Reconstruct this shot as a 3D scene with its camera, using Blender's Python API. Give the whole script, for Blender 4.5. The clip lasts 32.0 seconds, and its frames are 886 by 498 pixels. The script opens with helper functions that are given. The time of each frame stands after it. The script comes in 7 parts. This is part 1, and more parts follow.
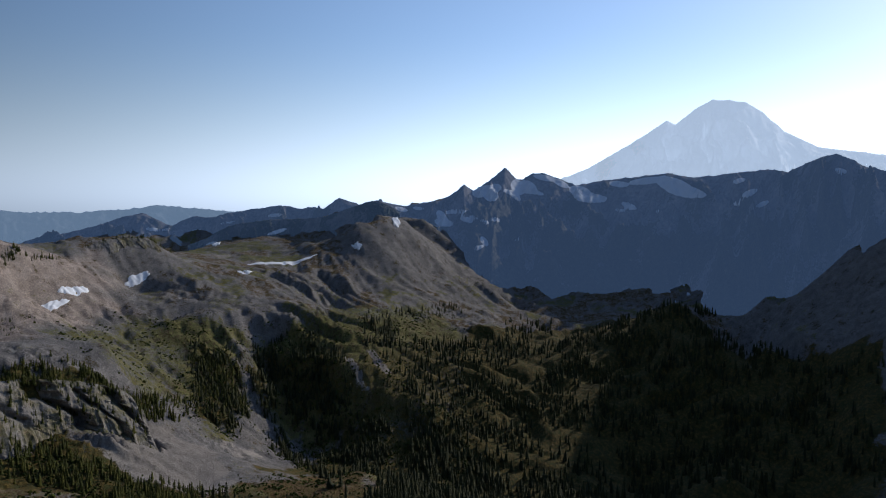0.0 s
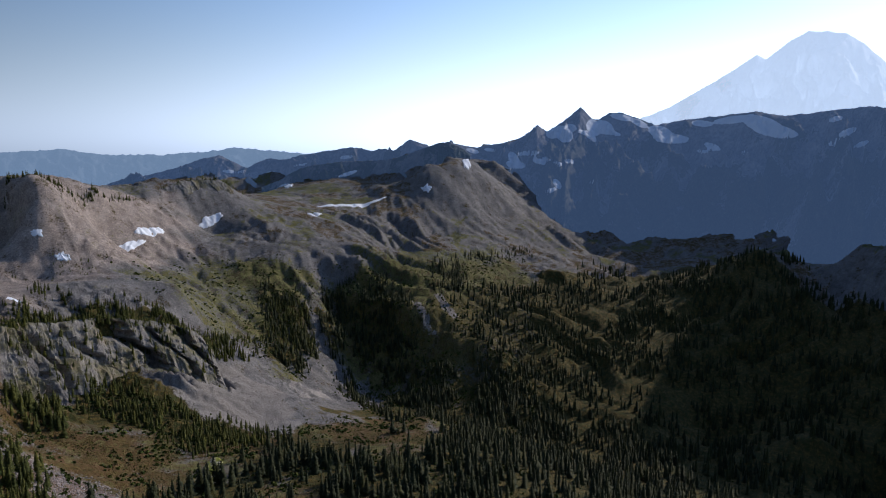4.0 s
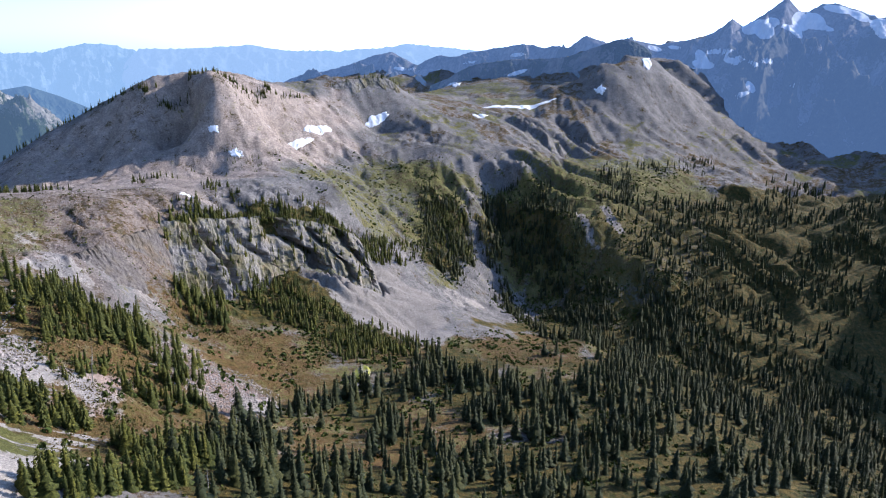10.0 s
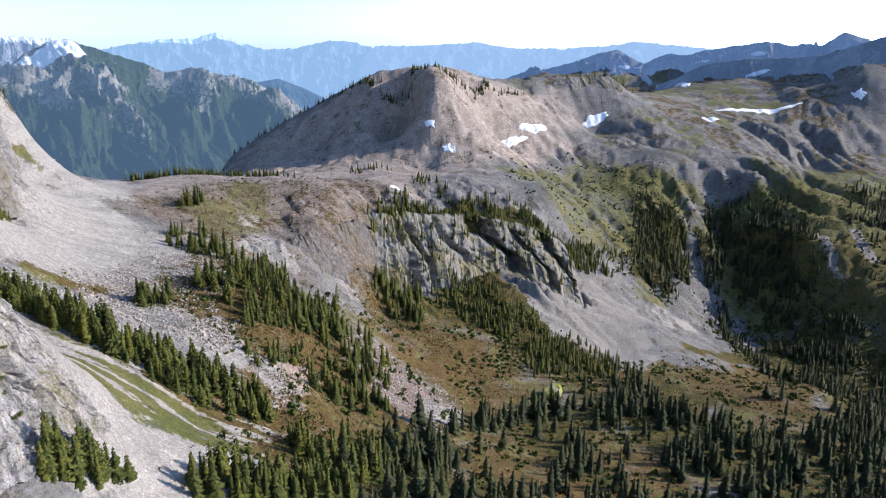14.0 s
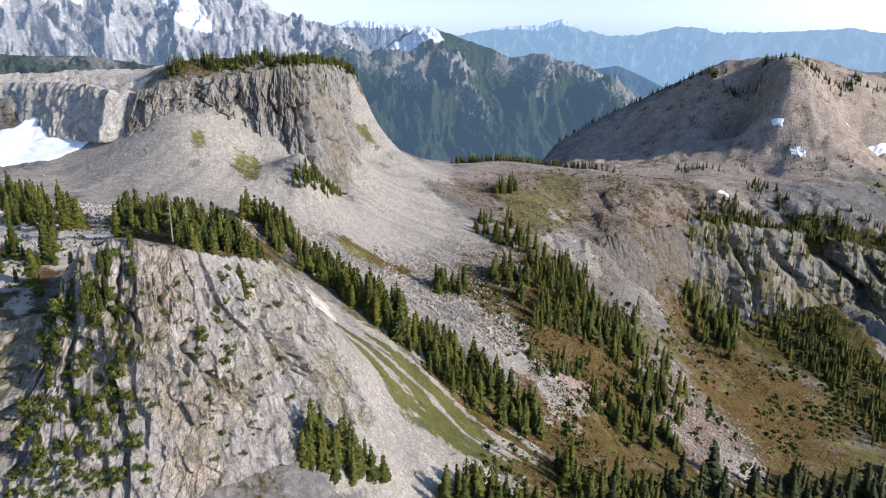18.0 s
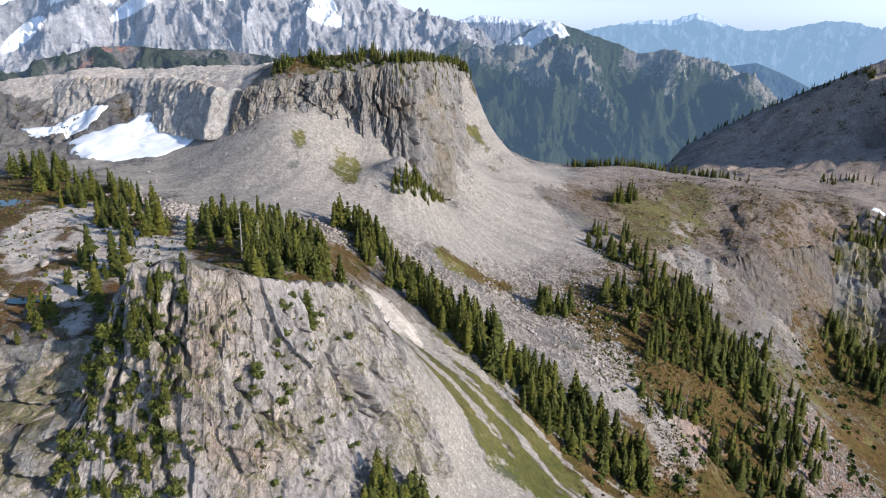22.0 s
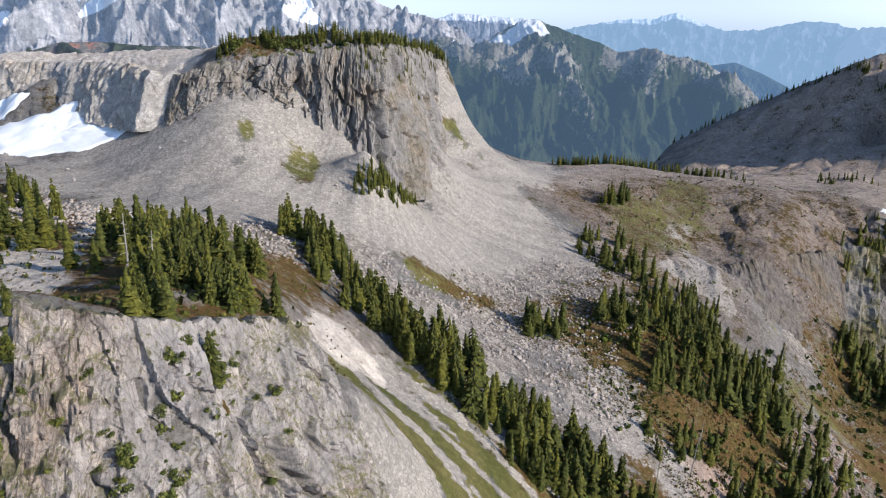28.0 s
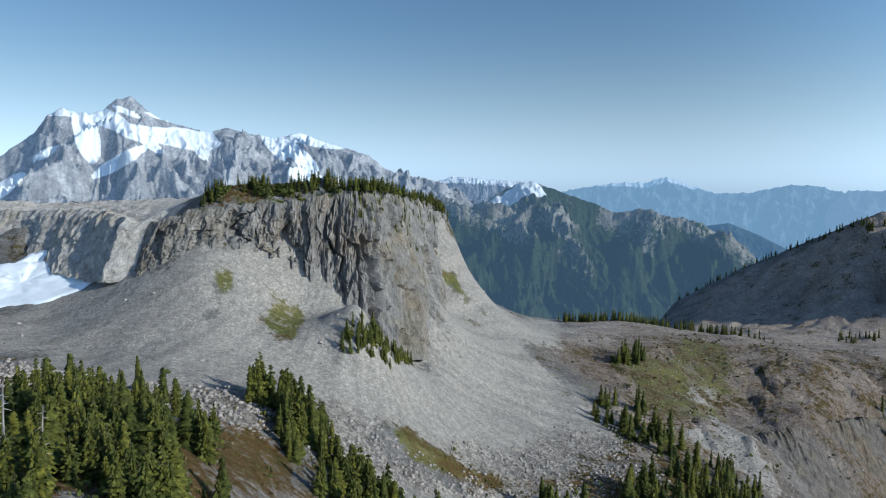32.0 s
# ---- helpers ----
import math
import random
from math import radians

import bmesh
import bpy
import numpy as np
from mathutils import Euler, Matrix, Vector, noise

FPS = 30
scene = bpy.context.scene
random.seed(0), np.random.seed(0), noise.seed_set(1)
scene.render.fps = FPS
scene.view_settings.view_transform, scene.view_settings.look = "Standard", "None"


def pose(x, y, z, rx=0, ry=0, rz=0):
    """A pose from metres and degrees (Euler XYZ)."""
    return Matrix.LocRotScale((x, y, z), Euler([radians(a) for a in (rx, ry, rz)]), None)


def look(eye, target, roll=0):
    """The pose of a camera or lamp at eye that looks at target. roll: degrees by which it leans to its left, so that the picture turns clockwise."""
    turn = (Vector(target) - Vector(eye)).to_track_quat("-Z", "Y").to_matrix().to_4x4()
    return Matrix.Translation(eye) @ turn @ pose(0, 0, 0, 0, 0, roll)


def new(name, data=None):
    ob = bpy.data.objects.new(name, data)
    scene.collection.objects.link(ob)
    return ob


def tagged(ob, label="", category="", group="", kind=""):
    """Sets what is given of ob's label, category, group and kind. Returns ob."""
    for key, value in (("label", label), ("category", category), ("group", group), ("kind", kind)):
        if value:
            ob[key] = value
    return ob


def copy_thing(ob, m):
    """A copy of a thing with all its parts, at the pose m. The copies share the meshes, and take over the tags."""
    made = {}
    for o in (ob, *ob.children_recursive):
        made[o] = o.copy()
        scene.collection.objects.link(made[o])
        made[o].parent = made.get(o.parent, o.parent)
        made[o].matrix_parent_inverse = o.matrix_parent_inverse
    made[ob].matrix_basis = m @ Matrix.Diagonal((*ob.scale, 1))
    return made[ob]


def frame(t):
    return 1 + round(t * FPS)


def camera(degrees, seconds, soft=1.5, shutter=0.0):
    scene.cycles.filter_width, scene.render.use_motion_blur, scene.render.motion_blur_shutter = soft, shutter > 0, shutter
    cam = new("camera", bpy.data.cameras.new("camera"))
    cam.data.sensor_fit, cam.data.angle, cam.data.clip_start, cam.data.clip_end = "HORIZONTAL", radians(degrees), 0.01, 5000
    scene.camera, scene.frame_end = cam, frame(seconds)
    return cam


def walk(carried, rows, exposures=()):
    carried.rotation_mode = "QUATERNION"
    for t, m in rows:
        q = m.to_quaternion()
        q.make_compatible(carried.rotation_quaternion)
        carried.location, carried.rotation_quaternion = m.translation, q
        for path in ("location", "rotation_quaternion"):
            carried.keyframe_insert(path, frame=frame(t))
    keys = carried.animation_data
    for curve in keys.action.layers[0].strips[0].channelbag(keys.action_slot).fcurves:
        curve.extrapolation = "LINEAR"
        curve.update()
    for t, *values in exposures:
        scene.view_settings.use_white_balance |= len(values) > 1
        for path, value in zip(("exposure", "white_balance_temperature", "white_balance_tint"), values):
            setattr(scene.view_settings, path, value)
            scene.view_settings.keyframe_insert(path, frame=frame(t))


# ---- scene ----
cam = camera(63.93, 32.0, soft=1.1)
PATH = [
    (0, pose(-141.88, -76.93, 1.88, 86.356, -0.144, -74.990)),
    (0.5, pose(-138.03, -76.90, 1.90, 85.953, -0.146, -74.901)),
    (1, pose(-134.14, -76.87, 1.86, 85.522, -0.138, -74.588)),
    (1.5, pose(-130.21, -76.82, 1.78, 85.102, -0.118, -73.946)),
    (2, pose(-126.22, -76.72, 1.65, 84.674, -0.074, -72.983)),
    (2.5, pose(-122.18, -76.54, 1.45, 84.298, -0.099, -71.869)),
    (3, pose(-118.10, -76.25, 1.19, 83.772, -0.014, -70.858)),
    (3.5, pose(-113.95, -75.86, 0.90, 82.755, 0.011, -69.905)),
    (5.5, pose(-95.84, -72.00, -0.40, 79.079, 0.212, -65.908)),
    (6, pose(-91.55, -70.63, -0.75, 78.375, 0.202, -63.920)),
    (6.5, pose(-87.40, -69.14, -0.84, 77.639, 0.183, -61.874)),
    (7, pose(-83.28, -67.68, -0.63, 76.939, 0.178, -60.400)),
    (7.5, pose(-79.22, -66.23, -0.07, 76.236, 0.162, -58.975)),
    (8, pose(-75.13, -64.83, 0.77, 75.518, 0.088, -57.334)),
    (8.5, pose(-71.08, -63.38, 1.70, 74.794, 0.066, -55.789)),
    (9, pose(-67.01, -61.76, 2.32, 74.115, -0.006, -55.540)),
    (9.5, pose(-62.93, -59.89, 2.47, 73.712, -0.006, -55.547)),
    (10, pose(-58.81, -57.69, 2.23, 73.723, -0.059, -55.455)),
    (10.5, pose(-54.71, -55.21, 1.80, 73.747, -0.006, -54.696)),
    (11, pose(-50.41, -52.64, 1.34, 73.803, 0.003, -51.722)),
    (11.5, pose(-46.03, -50.08, 0.99, 73.817, 0.001, -49.011)),
    (12, pose(-41.89, -47.40, 0.65, 73.833, 0.009, -48.060)),
    (12.5, pose(-37.95, -44.48, 0.25, 73.791, 0.038, -46.388)),
    (13, pose(-34.01, -41.30, -0.20, 73.755, -0.004, -43.523)),
    (13.5, pose(-30.21, -37.84, -0.71, 73.679, -0.110, -40.836)),
    (14, pose(-26.65, -34.21, -1.25, 73.564, -0.128, -38.104)),
    (14.5, pose(-23.35, -30.59, -1.76, 73.489, -0.255, -35.068)),
    (16.5, pose(-10.96, -18.66, -0.08, 72.866, 0.019, -21.344)),
    (17, pose(-8.41, -15.10, -0.10, 72.776, 0.052, -18.118)),
    (17.5, pose(-5.99, -11.48, -0.09, 72.671, 0.096, -14.942)),
    (18, pose(-3.75, -7.77, 0.03, 72.530, 0.101, -11.871)),
    (18.5, pose(-1.79, -3.92, 0.10, 72.405, 0.169, -8.933)),
    (19, pose(-0.00, 0.00, -0.00, 72.285, 0.235, -6.075)),
    (19.5, pose(1.67, 3.85, 0.08, 72.197, 0.297, -3.430)),
    (20, pose(3.29, 7.58, 0.25, 72.168, 0.279, -2.923)),
    (20.5, pose(4.72, 11.29, 0.38, 72.149, 0.292, -2.914)),
    (21, pose(5.93, 15.20, 0.49, 72.149, 0.257, -2.914)),
    (21.5, pose(6.85, 19.34, 0.54, 72.179, 0.226, -2.613)),
    (22, pose(7.76, 23.56, 0.59, 72.166, 0.196, -2.180)),
    (22.5, pose(8.60, 27.74, 0.59, 72.160, 0.132, -2.153)),
    (23, pose(9.31, 31.93, 0.39, 72.164, 0.104, -2.144)),
    (23.5, pose(9.90, 36.27, -0.27, 72.189, 0.112, -2.153)),
    (24, pose(10.33, 40.70, -1.45, 72.210, 0.061, -2.151)),
    (24.5, pose(10.73, 45.29, -2.94, 72.220, 0.001, -2.221)),
    (25, pose(11.09, 50.04, -4.43, 72.211, -0.098, -2.365)),
    (25.5, pose(11.46, 54.66, -5.76, 72.220, -0.128, -3.011)),
    (27.5, pose(13.21, 71.71, -10.19, 72.144, -0.183, -3.798)),
    (28, pose(13.65, 76.63, -11.79, 72.172, -0.147, -3.787)),
    (28.5, pose(14.08, 81.30, -13.18, 72.169, -0.125, -3.775)),
    (29, pose(14.48, 85.84, -14.29, 73.080, -0.178, -3.768)),
    (29.5, pose(14.81, 90.24, -15.60, 74.678, -0.196, -3.753)),
    (30, pose(14.99, 94.92, -16.86, 76.922, -0.260, -3.754)),
    (30.5, pose(15.02, 99.96, -17.77, 79.299, -0.287, -3.779)),
    (31, pose(15.19, 104.85, -18.65, 81.721, -0.348, -3.791)),
    (31.5, pose(15.60, 109.48, -19.37, 83.901, -0.365, -3.793)),
    (32, pose(16.31, 114.02, -19.95, 84.812, -0.341, -3.778)),
]
EXPOSURES = [(0, -1.0, 6150, 13), (3.5, -0.74, 6100, 15), (6, -0.2, 5850, 17), (9, 0.55, 5750, 17), (11.5, 0.68, 5850, 16), (14, 0.6, 5950, 14), (17, 0.42, 6300, 12), (28, 0.3, 6300, 12), (30, 0.2, 6100, 11), (31, 0.02, 5900, 6), (32, -0.14, 5700, 1)]

walk(cam, PATH, EXPOSURES)

# ---- world and sun ----
SUN_AZ, SUN_EL = radians(119.0), radians(24.0)   # clockwise from +Y
world = bpy.data.worlds.new("sky")
scene.world = world
world.use_nodes = True
wn = world.node_tree
wn.nodes.clear()
sky = wn.nodes.new("ShaderNodeTexSky")
sky.sky_type = "NISHITA"
sky.sun_disc = False
sky.sun_elevation, sky.sun_rotation = SUN_EL, SUN_AZ
sky.altitude, sky.air_density, sky.dust_density, sky.ozone_density = 1200, 1.0, 0.55, 2.0
bg = wn.nodes.new("ShaderNodeBackground")
bg.inputs["Strength"].default_value = 0.10
wo = wn.nodes.new("ShaderNodeOutputWorld")
# pale haze low over the horizon, all round
grey = wn.nodes.new("ShaderNodeRGBToBW")
wn.links.new(sky.outputs[0], grey.inputs[0])
pale = wn.nodes.new("ShaderNodeMix")
pale.data_type, pale.blend_type = "RGBA", "MULTIPLY"
pale.inputs[0].default_value = 1.0
pale.inputs[7].default_value = (1.09, 1.33, 1.62, 1)
wn.links.new(grey.outputs[0], pale.inputs[6])
where = wn.nodes.new("ShaderNodeTexCoord")
split = wn.nodes.new("ShaderNodeSeparateXYZ")
wn.links.new(where.outputs["Generated"], split.inputs[0])
low = wn.nodes.new("ShaderNodeMapRange")
low.interpolation_type = "SMOOTHSTEP"
low.inputs[1].default_value, low.inputs[2].default_value, low.inputs[3].default_value, low.inputs[4].default_value = -0.02, 0.24, 0.95, 0.0
wn.links.new(split.outputs[2], low.inputs[0])
blend = wn.nodes.new("ShaderNodeMix")
blend.data_type = "RGBA"
wn.links.new(low.outputs[0], blend.inputs[0])
wn.links.new(sky.outputs[0], blend.inputs[6])
wn.links.new(pale.outputs[2], blend.inputs[7])
# the sky brightens smoothly towards the sun
to_sun = wn.nodes.new("ShaderNodeVectorMath")
to_sun.operation = "DOT_PRODUCT"
to_sun.inputs[1].default_value = (math.sin(SUN_AZ) * math.cos(SUN_EL), math.cos(SUN_AZ) * math.cos(SUN_EL), math.sin(SUN_EL))
wn.links.new(where.outputs["Generated"], to_sun.inputs[0])
glow = wn.nodes.new("ShaderNodeMapRange")
glow.interpolation_type = "SMOOTHSTEP"
glow.inputs[1].default_value, glow.inputs[2].default_value, glow.inputs[3].default_value, glow.inputs[4].default_value = -0.15, 0.95, 1.0, 2.6
wn.links.new(to_sun.outputs["Value"], glow.inputs[0])
brighter = wn.nodes.new("ShaderNodeVectorMath")
brighter.operation = "SCALE"
wn.links.new(blend.outputs[2], brighter.inputs[0])
wn.links.new(glow.outputs[0], brighter.inputs["Scale"])
wn.links.new(brighter.outputs[0], bg.inputs[0])
wn.links.new(bg.outputs[0], wo.inputs[0])
sun_data = bpy.data.lights.new("sun", "SUN")
sun_data.energy, sun_data.angle, sun_data.color = 5.0, radians(0.53), (1.0, 0.905, 0.75)
sun = new("sun", sun_data)
sd = Vector((math.sin(SUN_AZ) * math.cos(SUN_EL), math.cos(SUN_AZ) * math.cos(SUN_EL), math.sin(SUN_EL)))
sun.matrix_world = look(sd * 1000, (0, 0, 0))


# ---- node helpers ----
def material(name, rough=0.9):
    m = bpy.data.materials.new(name)
    m.use_nodes = True
    nt = m.node_tree
    b = nt.nodes["Principled BSDF"]
    b.inputs["Roughness"].default_value = rough
    b.inputs["Specular IOR Level"].default_value = 0.15
    return m, nt, b


def tex(nt, kind, scale, detail=5.0, rough=0.55, stretch=None):
    co = nt.nodes.new("ShaderNodeNewGeometry").outputs["Position"]
    if stretch:
        mp = nt.nodes.new("ShaderNodeMapping")
        mp.inputs["Scale"].default_value = stretch
        nt.links.new(co, mp.inputs["Vector"])
        co = mp.outputs[0]
    n = nt.nodes.new("ShaderNodeTexNoise" if kind == "noise" else "ShaderNodeTexVoronoi")
    n.inputs["Scale"].default_value = scale
    if kind == "noise":
        n.inputs["Detail"].default_value, n.inputs["Roughness"].default_value = detail, rough
        out = n.outputs["Fac"]
    else:
        out = n.outputs["Distance"]
    nt.links.new(co, n.inputs["Vector"])
    return out, n


def ramp(nt, fac, stops):
    r = nt.nodes.new("ShaderNodeValToRGB")
    els = r.color_ramp.elements
    while len(els) < len(stops):
        els.new(0.5)
    for e, (p, c) in zip(els, stops):
        e.position, e.color = p, (*c, 1) if len(c) == 3 else c
    nt.links.new(fac, r.inputs[0])
    return r.outputs[0]


def mix(nt, fac, a, b, how="MIX"):
    m = nt.nodes.new("ShaderNodeMix")
    m.data_type, m.blend_type = "RGBA", how
    for sock, v in ((m.inputs[0], fac), (m.inputs[6], a), (m.inputs[7], b)):
        if hasattr(v, "is_output"):
            nt.links.new(v, sock)
        else:
            sock.default_value = v if not isinstance(v, tuple) else (*v, 1)
    return m.outputs[2]


def math_node(nt, op, a, b=0.0, clamp=False):
    m = nt.nodes.new("ShaderNodeMath")
    m.operation, m.use_clamp = op, clamp
    for sock, v in zip(m.inputs, (a, b)):
        if hasattr(v, "is_output"):
            nt.links.new(v, sock)
        else:
            sock.default_value = v
    return m.outputs[0]


def attr(nt, name):
    a = nt.nodes.new("ShaderNodeAttribute")
    a.attribute_name = name
    return a.outputs["Fac"]


def bump(nt, b, height, strength, dist):
    n = nt.nodes.new("ShaderNodeBump")
    n.inputs["Strength"].default_value, n.inputs["Distance"].default_value = strength, dist
    nt.links.new(height, n.inputs["Height"])
    nt.links.new(n.outputs[0], b.inputs["Normal"])


# ---- noise on arrays ----
rng = np.random.default_rng(7)
HASH = rng.permutation(65536)
GRAD = np.stack([np.cos(np.arange(256) * 2 * np.pi / 256), np.sin(np.arange(256) * 2 * np.pi / 256)], 1)


def perlin(x, y, seed=0):
    xi, yi = np.floor(x).astype(np.int64), np.floor(y).astype(np.int64)
    fx, fy = x - xi, y - yi
    u, v = fx * fx * fx * (fx * (fx * 6 - 15) + 10), fy * fy * fy * (fy * (fy * 6 - 15) + 10)

    def corner(dx, dy):
        h = HASH[(HASH[(xi + dx + seed * 131) & 65535] + yi + dy) & 65535] & 255
        g = GRAD[h]
        return g[..., 0] * (fx - dx) + g[..., 1] * (fy - dy)
    a = corner(0, 0) * (1 - u) + corner(1, 0) * u
    b = corner(0, 1) * (1 - u) + corner(1, 1) * u
    return (a * (1 - v) + b * v) * 1.5


def fbm(x, y, size, octaves=5, gain=0.5, seed=0):
    out, amp = 0.0, 1.0
    for k in range(octaves):
        out = out + amp * perlin(x / size, y / size, seed + k)
        amp, size = amp * gain, size * 0.5
    return out


def ridged(x, y, size, octaves=5, gain=0.5, seed=0):
    out, amp = 0.0, 1.0
    for k in range(octaves):
        out = out + amp * (1 - 2.2 * np.abs(perlin(x / size, y / size, seed + k)))
        amp, size = amp * gain, size * 0.5
    return out


def smooth(a, b, x):
    t = np.clip((x - a) / (b - a), 0, 1)
    return t * t * (3 - 2 * t)


def facets(x, y, size, seed):
    """Broken flat faces: every cell has its own level and lean."""
    gx, gy = x / size, y / size
    bx, by = np.floor(gx).astype(np.int64), np.floor(gy).astype(np.int64)
    best, out = np.full(x.shape, 1e9), np.zeros(x.shape)
    for i in (-1, 0, 1):
        for j in (-1, 0, 1):
            h = HASH[(HASH[(bx + i + seed * 17) & 65535] + by + j) & 65535]
            px, py = bx + i + 0.1 + 0.8 * (h & 255) / 255, by + j + 0.1 + 0.8 * ((h >> 8) & 255) / 255
            d = (gx - px) ** 2 + (gy - py) ** 2
            g = HASH[(h + 77) & 65535]
            v = (g & 255) / 255 - 0.5 + (gx - px) * (((g >> 4) & 255) / 255 - 0.5) * 1.3 + (gy - py) * (((g >> 8) & 255) / 255 - 0.62) * 1.1
            out = np.where(d < best, v, out)
            best = np.minimum(best, d)
    return out


